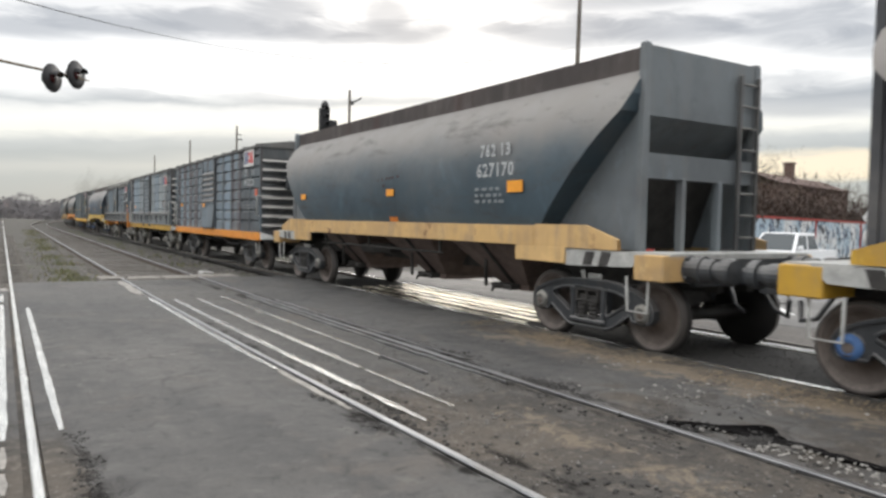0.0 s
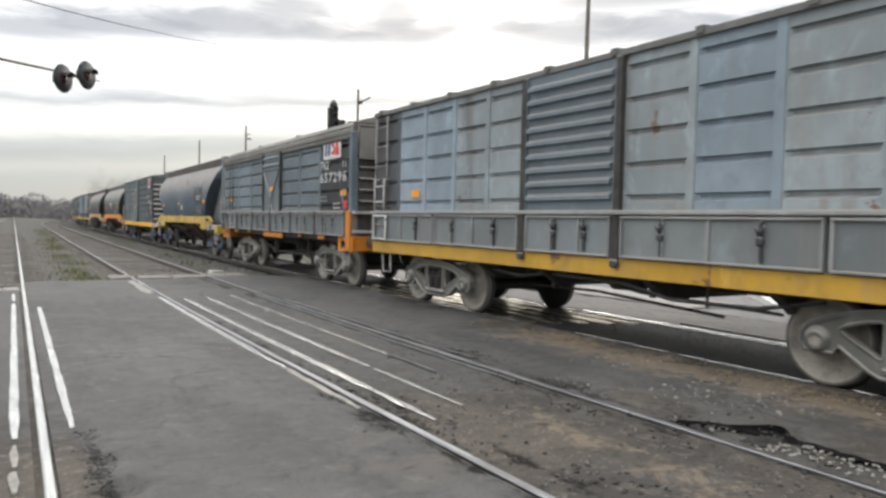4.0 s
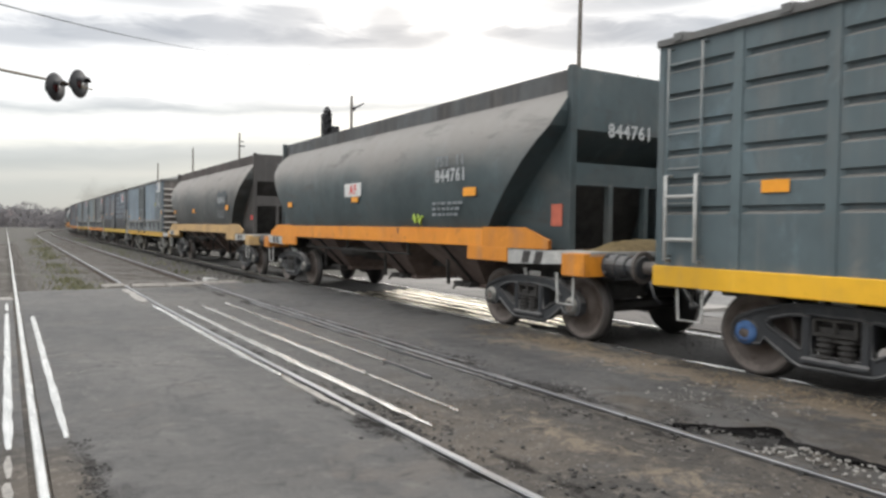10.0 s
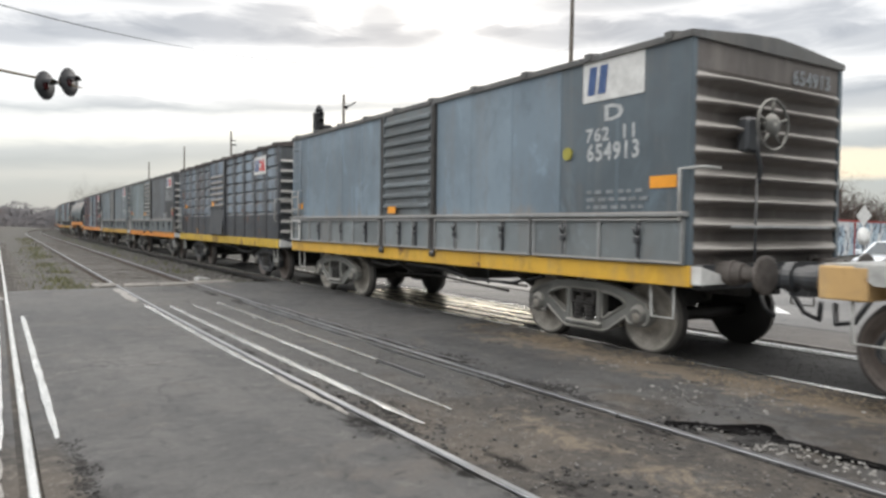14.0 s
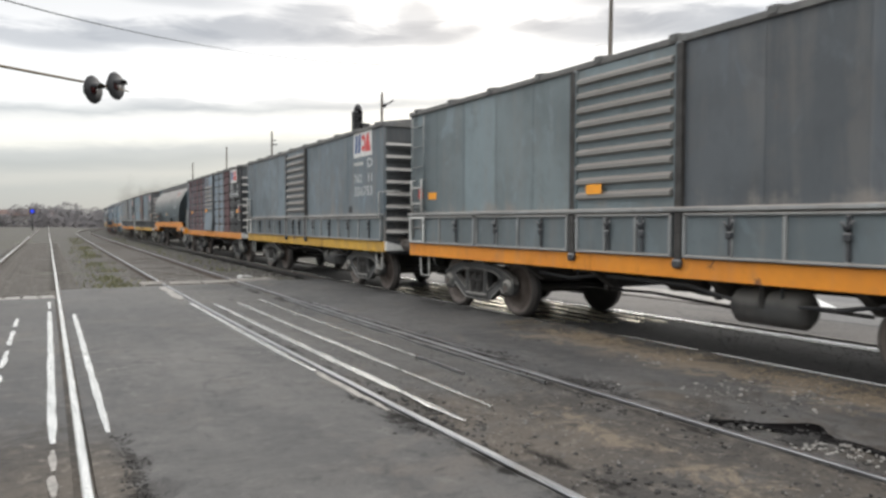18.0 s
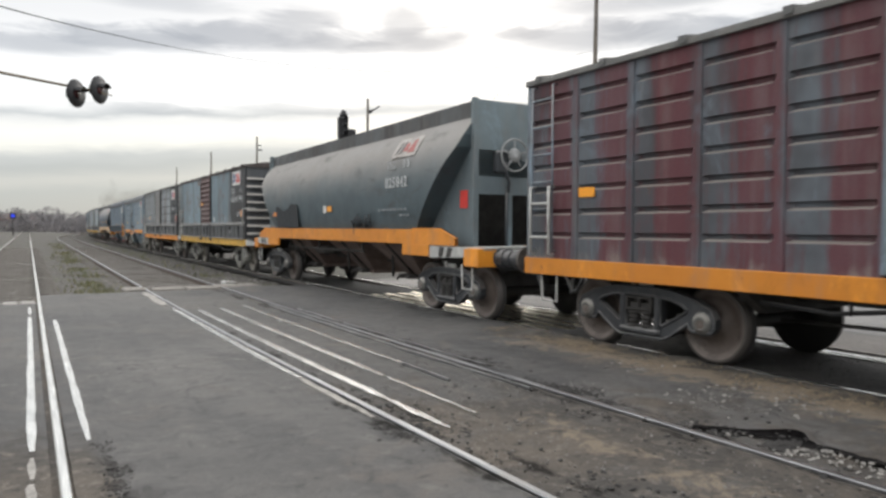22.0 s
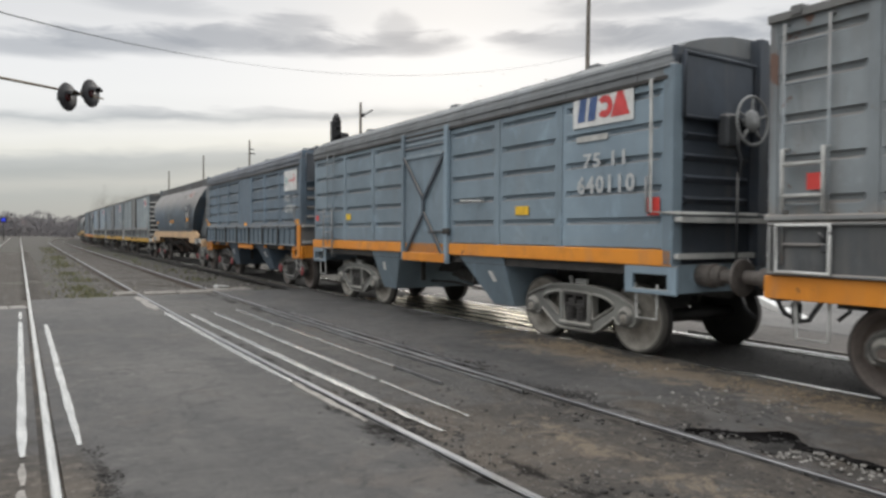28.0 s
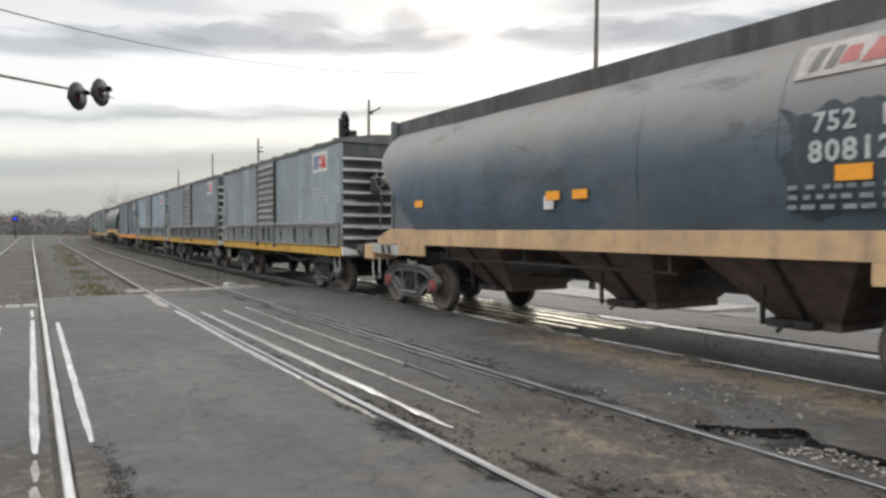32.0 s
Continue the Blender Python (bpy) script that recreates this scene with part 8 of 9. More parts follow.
def consist():
    def box(i, c, L, style, col, label, **k):
        if style != "hopper":
            col = [x * q for x, q in zip(col, (1.32, 1.35, 1.37))]
        else:
            col = [x * 0.84 for x in col]
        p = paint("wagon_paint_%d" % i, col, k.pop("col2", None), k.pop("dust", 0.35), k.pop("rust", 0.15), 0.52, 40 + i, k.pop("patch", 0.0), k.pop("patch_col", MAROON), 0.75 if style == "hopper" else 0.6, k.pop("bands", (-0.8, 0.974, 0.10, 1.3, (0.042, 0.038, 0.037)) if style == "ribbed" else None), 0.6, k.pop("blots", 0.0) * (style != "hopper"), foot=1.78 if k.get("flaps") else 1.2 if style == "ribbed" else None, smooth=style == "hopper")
        sp = spec(c=c, L=L, style=style, paint=p, label=label, **k)
        w = (roundroof if style == "round" else hopper if style == "hopper" else boxcar)(sp)
        TRAIN.append((w, c, L, 1.43 if style == "hopper" else k.get("inset", 1.85)))
        return w

    X = HW + 0.018
    # front part of the train
    w = box(0, -2.6, 12.8, "hopper", (0.080, 0.082, 0.090), "grey covered grain hopper with an ochre sill", sill=YELLOW, cap=BLUE_CAP)
    tag(w, 4.6, 1.98, 1.08, REDTAG, 0.3, 0.36)
    w = box(1, 11.48, 12.8, "hopper", (0.074, 0.113, 0.140), "slate blue covered grain hopper with a faded ochre sill", sill=CREAM, roof_paint=RUSTROOF, dust=0.25, bay_paint=BAY_GREY, tall_ladder=True, ladder_paint=BOGIE_MID)
    h = -11.48
    for y in (11.29, 15.6):
        tag(w, y + h, 2.0, HW + 0.085)
    tag(w, 7.62 + h, 2.0, HW + 0.085, None, 0.34, 0.16)
    curved_plate("reflector", 11.14 + h, 11.46 + h, 1.475, 1.565, plain("burnt_orange_tag", (0.55, 0.18, 0.025)), w)
    for k, (y, z, d) in enumerate(((11.22, 2.27, 0.05), (11.34, 2.265, 0.04), (11.45, 2.26, 0.035), (11.62, 2.25, 0.03), (11.02, 2.28, 0.05), (11.56, 2.13, 0.045), (11.8, 2.24, 0.03))):
        curved_plate("rust_spot", y + h - d, y + h + d, z - 0.022, z + 0.022, plain("rust_spot_%d" % k, (0.065, 0.036, 0.032), 0.8), w, "", 0.0165, 0.012, 0.4)
    lettering("762 13", 0.24, 8.1 + h, 2.52, HW + 0.085, LETTER, w)
    lettering("627170", 0.27, 8.1 + h, 2.24, HW + 0.085, LETTER, w)
    small_print(w, 8.6 + h, 1.98, HW + 0.07, 3, 0.6)
    w = box(2, 24.85, 11.44, "ribbed", (0.130, 0.166, 0.194), "blue-grey ribbed boxcar with maroon patches and an orange sill", sill=ORANGE_SILL, patch=0.12, rust=0.35, blots=0.25, plate_paint=DOOR_BLUE, panel_paint={0: DARK_PATCHED, 1: DARK_PATCHED, 2: BANDED, **{k: BANDED for k in range(10, 15)}})
    logo(w, -4.63, 3.22, X, 0.98, 0.5)
    lettering("75    11", 0.24, -4.67, 2.79, X, LETTER, w, wide=0.95)
    lettering("855221", 0.27, -4.68, 2.5, X, LETTER, w, wide=0.95)
    small_print(w, -4.1, 1.85, X, 3, 1.1)
    lettering("855221", 0.22, 0.75, 0, 0, LETTER_DIM, w, True).matrix_basis = Matrix(((1, 0, 0, 0.75), (0, 0, -1, -5.70), (0, 1, 0, 3.22), (0, 0, 0, 1)))
    tag(w, -5.35, 2.21, X, plain("worn_red_tag", (0.60, 0.13, 0.06)), 0.22, 0.2), tag(w, 0.4, 1.9, HW + 0.13), tag(w, 4.6, 1.95, X)
    w = box(3, 37.47, 11.44, "plain", (0.226, 0.252, 0.260), "grey weathered boxcar with rust, drop flaps and a yellow sill", sill=YELLOW, flaps=FLAP_GREY, ribs_all=True, patch=0.3,
            patch_col=(0.075, 0.06, 0.055), dust=0.4, rust=0.3, blots=0.3, bogie=BOGIE_GREY, wheel=WHEEL_PALE, ridge=3.62,
            panel_paint={14: DARK_PATCHED, 13: PALE_BLUE, 12: PALE_BLUE, 0: DARK_PATCHED, 3: PALE_BLUE}, door_paint=DOOR_BLUE)
    tag(w, 4.1, 1.95, X)
    logo(w, -4.4, 3.05, X, faded=True)
    w = box(4, 49.66, 10.75, "round", (0.100, 0.128, 0.146), "dark slate covered wagon with grey drop flaps and a domed roof", sill=ORANGE_SILL, flaps=paint("dusty_slate_flap_paint", (0.165, 0.185, 0.19), None, 0.3, 0.1, 0.55, 97, lit_dust=0.6), door="x",
            no_brake=True, roof_paint=paint("dusty_roof_paint", (0.185, 0.18, 0.162), None, 0.4, 0.05, 0.7, 60), end_paint=paint("brown_sooty_end_paint", (0.075, 0.069, 0.064), None, 0.3, 0.1, 0.65, 59, lit_dust=0.8), bogie=BOGIE_GREY, wheel=WHEEL_PALE, step_paint=ORANGE_SILL, panel_paint={0: BLACK})
    logo(w, -4.28, 3.02, X, 1.0, 0.42)
    lettering("762", 0.27, -3.85, 2.67, X, LETTER, w, wide=0.5), lettering("11", 0.2, -4.98, 2.66, X, LETTER, w, wide=0.18)
    lettering("657296", 0.30, -4.33, 2.39, X, LETTER, w, wide=1.55)
    tag(w, -4.95, 2.04, X, None, 0.32, 0.11), tag(w, 4.4, 2.05, X), tag(w, 0.02, 2.27, HW + 0.04), tag(w, -5.06, 1.8, X, REDTAG, 0.19, 0.16)
    small_print(w, -3.6, 1.98, X, 2, 0.4), small_print(w, -4.4, 1.82, X, 2, 0.35, LETTER)
    w = box(5, 62.4, 12.8, "hopper", (0.085, 0.128, 0.175), "slate blue covered grain hopper with a yellow sill", sill=paint("dirty_yellow_sill", (0.60, 0.39, 0.07), None, 0.35, 0.3, 0.55, 61, blots=0.35),
            roof_paint=RUSTROOF, brakewheel=True, cap=BLUE_CAP, dust=0.28, blots=0.3, bay_paint=BAY_GREY)
    tag(w, -4.6, 2.04, HW + 0.085), tag(w, 62.53 - 62.4, 2.0, HW + 0.085), tag(w, 66.2 - 62.4, 1.95, HW + 0.085)
    ragged_field("number_field", -4.3, -2.98, 1.58, 2.1, DARK_FIELD, w), ragged_field("number_field", -4.25, -2.92, 2.08, 2.56, BLACK, w, 0.018)
    lettering("809517", 0.27, -3.72, 2.18, HW + 0.095, LETTER, w, wide=0.8), lettering("752  11", 0.22, -3.71, 2.4, HW + 0.095, LETTER_DIM, w, wide=0.74)
    strokes = Mesh()
    for k in range(6):
        y = -4.75 - 0.1 * k
        strokes.tube([(-HW - 0.034, y, 1.43 - 0.008 * k), (-HW - 0.034, y - 0.05, 1.31 + 0.03 * math.sin(k * 2.1)), (-HW - 0.034, y - 0.08 + 0.02 * (k % 2), 1.40)], 0.009, 4)
    part("scrawl", strokes, SCRAWL, w, "thin black sprayed scrawl")
    curved_plate("logo_shape", -3.78, -3.51, 2.62, 2.8, PALE, w), curved_plate("logo_shape", -3.73, -3.56, 2.66, 2.76, DARK_FIELD, w, "", 0.022)
    curved_plate("stain", -2.85, -2.56, 2.17, 2.4, plain("brown_patch_paint", (0.13, 0.085, 0.06)), w), tag(w, -0.09, 1.52, HW + 0.02, plain("rusty_orange_tag", (0.45, 0.16, 0.03)), 0.3, 0.1)
    flat_plate("notice", -0.5, -0.3, 1.74, 1.92, HW + 0.07, WHITE, w)
    tag(w, -5.55, 1.9, 1.08, REDTAG, 0.2, 0.2)
    small_print(w, -3.3, 1.86, HW + 0.07, 4, 0.85)
    w = box(6, 75.77, 11.42, "ribbed", (0.083, 0.108, 0.114), "green-grey ribbed boxcar with a bright yellow sill", sill=paint("bright_yellow_sill", (0.76, 0.41, 0.02), None, 0.15, 0.1, 0.5, 62),
            dust=0.25, bw_x=-0.1, patch=0.05, patch_col=(0.05, 0.042, 0.042), ribs=(6, 1.69, 3.20), bands=None, cap=BLUE_CAP,
            panel_paint={k: paint("dark_green_grey_paint_%d" % k, [x * q for x in (0.080, 0.104, 0.113)], None, 0.15, 0.15, 0.5, 100 + k) for k, q in enumerate((0.45, 0.62, 0.85, 0.95, 1.0))})
    logo(w, -4.56, 3.19, X, 0.94, 0.5), lettering("D", 0.26, -4.58, 2.77, X, LETTER, w, wide=0.3)
    lettering("752  11", 0.23, -4.56, 2.47, X, LETTER, w, wide=0.82), lettering("854588", 0.27, -4.59, 2.18, X, LETTER, w, wide=0.93)
    tag(w, -5.11, 1.9, X, None, 0.32), tag(w, 0.0, 1.93, HW + 0.12), tag(w, 4.3, 1.9, X), tag(w, -5.5, 1.18, X, plain("rust_sticker", (0.35, 0.13, 0.03)), 0.25, 0.2)
    part("mark", Mesh().lathe([(-X - 0.004, 0.0), (-X - 0.004, 0.11), (-X, 0.11)], 18, "x", (0, -3.87, 2.49), False), plain("yellow_disc_paint", (0.55, 0.40, 0.03)), w, "round yellow mark")
    small_print(w, -3.7, 1.66, X, 3, 0.4, LETTER)
    lettering("854588", 0.22, 0.7, 0, 0, LETTER_DIM, w, True).matrix_basis = Matrix(((1, 0, 0, 0.72), (0, 0, -1, -5.69), (0, 1, 0, 3.22), (0, 0, 0, 1)))
    w = box(7, 88.88, 12.7, "hopper", (0.066, 0.093, 0.099), "dark green-grey covered grain hopper with an orange sill", sill=ORANGE_SILL, dust=0.22)
    tag(w, -3.91, 2.02, HW + 0.085, None, 0.34, 0.13), tag(w, 4.05, 1.98, HW + 0.085), tag(w, 0.23, 2.01, HW + 0.085, None, 0.3, 0.11)
    flat_plate("notice", -0.05, 0.74, 2.07, 2.34, HW + 0.08, WHITE, w), lettering("AF", 0.26, 0.32, 2.2, HW + 0.088, REDTAG, w, wide=0.36)
    part("scrawl", Mesh().tube([(-HW - 0.05, -2.1 - 0.045 * k, 1.6 + 0.09 * math.sin(k * 1.9)) for k in range(9)], 0.02, 5), plain("yellow_green_spray", (0.33, 0.45, 0.06)), w, "yellow-green sprayed scrawl")
    lettering("752  11", 0.22, -3.33, 2.52, HW + 0.085, LETTER_DIM, w, wide=0.82), lettering("844761", 0.28, -3.35, 2.29, HW + 0.085, LETTER, w, wide=0.86)
    part("grain_spill", Mesh().grid(lambda u, v: (-1.0 + 1.9 * u, -6.3 + 0.55 * v, 1.185 + 0.16 * math.sin(math.pi * u) * math.sin(math.pi * v) * (1 + 0.6 * noise.noise((u * 5, v * 4, 2)))), 16, 8), plain("spilled_straw", (0.16, 0.115, 0.05), 0.9, 0, 0.5, 14, 0.5), w, "heap of spilled brown grain")
    lettering("844761", 0.26, -0.1, 0, 0, LETTER, w, True).matrix_basis = Matrix(((1, 0, 0, 0.0), (0, 0, -1, -5.73), (0, 1, 0, 2.82), (0, 0, 0, 1)))
    tag(w, -5.45, 1.66, 1.08, plain("faded_red_tag", (0.5, 0.13, 0.08)), 0.22, 0.3)
    small_print(w, -2.8, 1.86, HW + 0.07, 3, 0.8)
    w = box(8, 103.05, 12.75, "hopper", (0.087, 0.096, 0.095), "grimy grey-green covered grain hopper with an ochre sill", sill=CREAM, col2=(0.04, 0.043, 0.042), dust=0.3, rust=0.2, blots=0.25, roof_paint=RUSTROOF, tall_ladder=True,
            bay_paint=paint("grimy_bay_paint", (0.072, 0.066, 0.062), None, 0.25, 0.4, 0.65, 84))
    tag(w, 0.75, 1.97, HW + 0.085, None, 0.3, 0.15), tag(w, 4.25, 1.97, HW + 0.085), tag(w, -4.1, 2.02, HW + 0.085, None, 0.34, 0.15)
    ragged_field("number_field", -4.0, -2.8, 2.05, 2.55, plain("slate_field_paint", (0.05, 0.062, 0.07), 0.6), w, 0.0165), lettering("824615", 0.27, -3.4, 2.26, HW + 0.094, LETTER, w)
    lettering("824615", 0.26, 0, 0, 0, LETTER_DIM, w, True).matrix_basis = Matrix(((1, 0, 0, 0.05), (0, 0, -1, -5.76), (0, 1, 0, 3.26), (0, 0, 0, 1)))
    tag(w, -5.5, 1.7, 1.08, REDTAG, 0.3, 0.13)
    small_print(w, -2.9, 1.9, HW + 0.07, 3, 0.8)
    w = box(9, 116.44, 11.44, "plain", (0.154, 0.194, 0.226), "blue-grey smooth-sided boxcar with grey drop flaps", sill=YELLOW, flaps=FLAP_GREY, dust=0.3, bogie=BOGIE_GREY, wheel=WHEEL_PALE,
            panel_paint={k: paint("slate_front_paint", (0.115, 0.145, 0.165), None, 0.35, 0.1, 0.55, 85) for k in (0, 1)},
            door_paint=paint("grey_door_paint", (0.165, 0.185, 0.192), None, 0.4, 0.1, 0.6, 64), bump=(-5.6, -4.2, 0.25), ridge=3.64, end_paint=paint("brown_dust_end_paint", (0.13, 0.115, 0.105), None, 0.4, 0.2, 0.6, 76, lit_dust=0.9, lit_dust_col=(0.40, 0.375, 0.34)))
    logo(w, -4.59, 3.22, X, 0.96, 0.49, red=False)
    lettering("762  11", 0.22, -4.57, 2.57, X, LETTER, w, wide=0.77), lettering("654913", 0.28, -4.6, 2.36, X, LETTER, w, wide=0.82), lettering("D", 0.26, -4.61, 2.81, X, LETTER, w, wide=0.3)
    part("mark", Mesh().lathe([(-X - 0.024, 0.0), (-X - 0.024, 0.08), (-X, 0.08)], 18, "x", (0, -3.86, 2.39), False), plain("yellow_green_mark", (0.33, 0.30, 0.05)), w, "round dull yellow mark")
    lettering("654913", 0.24, 0, 0, 0, LETTER_DIM, w, True).matrix_basis = Matrix(((1, 0, 0, 0.75), (0, 0, -1, -5.70), (0, 1, 0, 3.24), (0, 0, 0, 1)))
    small_print(w, -4.2, 1.9, X + 0.001, 3, 0.9)
    tag(w, -5.35, 1.98, X, None, 0.36, 0.13), tag(w, 0.6, 1.75, HW + 0.1), tag(w, 5.2, 1.9, X)
    w = box(10, 129.03, 11.6, "ribbed", (0.130, 0.158, 0.190), "sooty dark blue ribbed boxcar with a yellow sill", sill=paint("worn_yellow_sill", (0.62, 0.40, 0.03), None, 0.35, 0.5, 0.55, 65, blots=0.9),
            patch=0.1, patch_col=(0.05, 0.04, 0.038), rust=0.35, panel_paint={k: BLACK_BANDED for k in (0, 1, 2, 3, 4, 10, 11, 12, 13, 14)}, plate_paint=paint("dark_plate_paint", (0.04, 0.044, 0.05), None, 0.2, 0.1, 0.5, 66), roof_paint=RUSTROOF, bump=(3.6, 5.2, 0.28), ribs=(6, 1.78, 3.25))
    logo(w, -4.3, 3.05, X), tag(w, 133.7 - 129.03, 2.1, X), tag(w, 0.4, 2.1, HW + 0.1)
    lettering("SL", 0.19, 2.91, 1.2, X, ORANGE, w)
    w = box(11, 141.8, 11.5, "plain", (0.122, 0.146, 0.150), "dark grey smooth-sided boxcar with a black number field", sill=ORANGE_SILL, flaps=FLAP_SLATE, dust=0.3, tank=True, bogie=BOGIE_MID, cap=BOGIE_GREY, bump=(-5.2, -4.8, 0.1), no_brake=True, panel_paint={k: paint("dark_slate_front_paint", (0.085, 0.095, 0.104), (0.058, 0.064, 0.07), 0.3, 0.15, 0.5, 57, foot=1.78) for k in range(5)})
    tag(w, 5.34, 2.0, X + 0.002, REDTAG, 0.16, 0.17)
    flat_plate("number_field", -5.65, -3.96, 1.68, 2.36, HW + 0.010, BLACK, w)
    logo(w, -4.78, 3.16, X, 0.98, 0.44), lettering("762  11", 0.24, -4.68, 2.76, X + 0.001, LETTER, w, wide=1.12), lettering("653113", 0.29, -4.7, 2.52, X + 0.001, LETTER, w, wide=1.17)
    tag(w, -5.4, 1.98, X + 0.004), tag(w, -5.5, 1.85, X + 0.004, REDTAG, 0.14, 0.14), tag(w, 0.6, 1.9, HW + 0.1), tag(w, 4.9, 1.95, X), small_print(w, -3.6, 1.9, X + 0.001, 3, 0.7, LETTER)
    w = box(12, 154.53, 11.5, "plain", (0.105, 0.128, 0.142), "slate smooth-sided boxcar with dusty streaks and drop flaps", sill=YELLOW, flaps=paint("slate_flap_paint", (0.125, 0.155, 0.168), None, 0.35, 0.08, 0.55, 67),
            dust=0.6, tank=True, bogie=BOGIE_MID, no_brake=True)
    logo(w, -4.63, 3.2, X, 1.03, 0.58), lettering("D", 0.27, -5.03, 2.75, X, LETTER, w, wide=0.3), lettering("762   11", 0.25, -4.66, 2.43, X, LETTER, w, wide=1.01), lettering("556753", 0.27, -4.66, 2.15, X, LETTER, w, wide=1.01)
    flat_plate("logo_shape", -4.65, -4.12, 2.73, 2.8, X, PALE, w), flat_plate("number_field", -4.0, -3.8, 1.7, 1.84, X, BLACK, w)
    w = box(13, 167.15, 11.45, "ribbed", (0.154, 0.190, 0.220), "boxcar in maroon and blue-grey ribbed panels with an orange sill", sill=ORANGE_SILL, rust=0.35, patch=0.15, plate_paint=DOOR_BLUE, no_brake=True,
            panel_paint={0: BLACK, 1: BLACK, 2: MAROON_SIDE, **{k: MAROON_BANDED for k in range(10, 15)}})
    logo(w, -4.63, 3.2, X, 1.05, 0.5), lettering("752", 0.27, -4.26, 2.8, X, LETTER, w, wide=0.48), lettering("11", 0.2, -5.19, 2.8, X, LETTER, w, wide=0.2), lettering("855866", 0.30, -4.67, 2.52, X, LETTER, w, wide=1.34)
    tag(w, -5.14, 1.89, X, None, 0.26), tag(w, -5.4, 1.93, X, REDTAG, 0.2, 0.2), tag(w, 0.35, 1.98, HW + 0.12), tag(w, 4.5, 1.95, X), small_print(w, -4.0, 1.85, X, 3, 0.6, LETTER)
    w = box(14, 180.46, 12.8, "hopper", (0.076, 0.102, 0.112), "slate covered grain hopper with a clean orange sill", sill=ORANGE_SILL, dust=0.2, brakewheel=True, tall_ladder=True, bay_paint=paint("teal_grey_bay_paint", (0.155, 0.195, 0.21), (0.11, 0.138, 0.15), 0.3, 0.2, 0.6, 103))
    lettering("825842", 0.27, -3.67, 2.34, HW + 0.085, LETTER, w, wide=0.93), body_logo(w, -3.75, 2.82, 3.2, 0.98, False)
    lettering("752", 0.2, -3.42, 2.67, HW + 0.055, STENCIL_WORN, w, wide=0.38), lettering("13", 0.2, -4.04, 2.67, HW + 0.055, LETTER, w, wide=0.24)
    flat_plate("notice", 0.0, 0.17, 1.83, 2.0, HW + 0.072, WHITE, w), tag(w, -0.2, 1.92, HW + 0.075)
    tag(w, -5.45, 1.98, 1.08, REDTAG, 0.24, 0.3), tag(w, 5.2, 2.04, 1.08, plain("worn_red_square", (0.50, 0.10, 0.05)), 0.2, 0.22), tag(w, 4.02, 1.86, HW + 0.066, plain("dull_orange_tag", (0.62, 0.20, 0.025)), 0.3, 0.11), small_print(w, -2.86, 1.84, HW + 0.07, 1, 1.25), small_print(w, -3.82, 1.73, HW + 0.07, 1, 0.3)
    part("scrawl", Mesh().grid(lambda u, v: (-HW - 0.055 - 0.055 * v, 2.0 + 1.82 * u, 1.49 + (0.54 + 0.09 * math.sin(u * 7 + 0.5) + 0.06 * noise.noise((u * 11, 0, 0)) - 0.06 * (2 * u - 1) ** 8) * v), 40, 2), SCRAWL, w, "black painted scrawl")
    strokes = Mesh()
    for k in range(7):
        y, lean, top = -2.45 + 0.145 * k, 0.05 * math.sin(k * 2.3), 1.72 + 0.07 * math.sin(k * 1.7 + 1)
        strokes.tube([(-HW - 0.03, y, 1.5), (-HW - 0.062, y + lean, 1.62), (-HW - 0.072, y + 0.04 + lean, top)], 0.022, 4)
        if k % 2:
            strokes.tube([(-HW - 0.072, y + 0.04 + lean, top), (-HW - 0.062, y + 0.1, 1.63), (-HW - 0.04, y + 0.12, 1.53)], 0.018, 4)
    part("scrawl", strokes, SCRAWL, w, "black painted scrawl")
    lettering("825842", 0.24, 0, 0, 0, LETTER_DIM, w, True).matrix_basis = Matrix(((1, 0, 0, 0.25), (0, 0, -1, -5.79), (0, 1, 0, 2.72), (0, 0, 0, 1)))
    w = box(15, 193.77, 11.6, "plain", (0.130, 0.175, 0.198), "rust-spotted pale blue boxcar with a maroon door", sill=YELLOW, flaps=FLAP_DARK, flap_stile=FLAP_DARK, rust=0.4, blots=0.75, dust=0.25, patch=0.14, patch_col=(0.065, 0.06, 0.058), door_paint=DOOR_MAROON, panel_paint={0: BLACK, 1: BLACK},
            end_paint=paint("brown_grey_end_paint", (0.088, 0.094, 0.102), None, 0.3, 0.2, 0.6, 68, lit_dust=0.9, lit_dust_col=(0.38, 0.36, 0.33)), roof_paint=RUSTROOF, bogie=BOGIE_GREY, wheel=WHEEL_PALE, bump=(-5.6, -4.9, 0.15), ridge=3.66)
    logo(w, -4.67, 3.15, X, 1.05, 0.46), lettering("762", 0.25, -4.2, 2.72, X, LETTER, w, wide=0.5), lettering("11", 0.2, -5.2, 2.72, X, LETTER, w, wide=0.2)
    lettering("654194", 0.27, -4.68, 2.45, X, LETTER, w, wide=1.45)
    tag(w, -5.35, 1.95, X + 0.001, plain("faded_orange_tag", (0.72, 0.30, 0.10)), 0.24, 0.2), small_print(w, -4.75, 1.98, X + 0.001, 2, 0.4, LETTER), small_print(w, -3.4, 1.85, X + 0.001, 3, 0.5)
    flat_plate("notice", -1.3, -1.15, 1.72, 1.86, X, WHITE, w), lettering("P", 0.22, -3.0, 1.78, X, LETTER, w), lettering("B", 0.2, -4.05, 1.34, HW + 0.09, LETTER, w), tag(w, 0.6, 2.42, HW + 0.1)
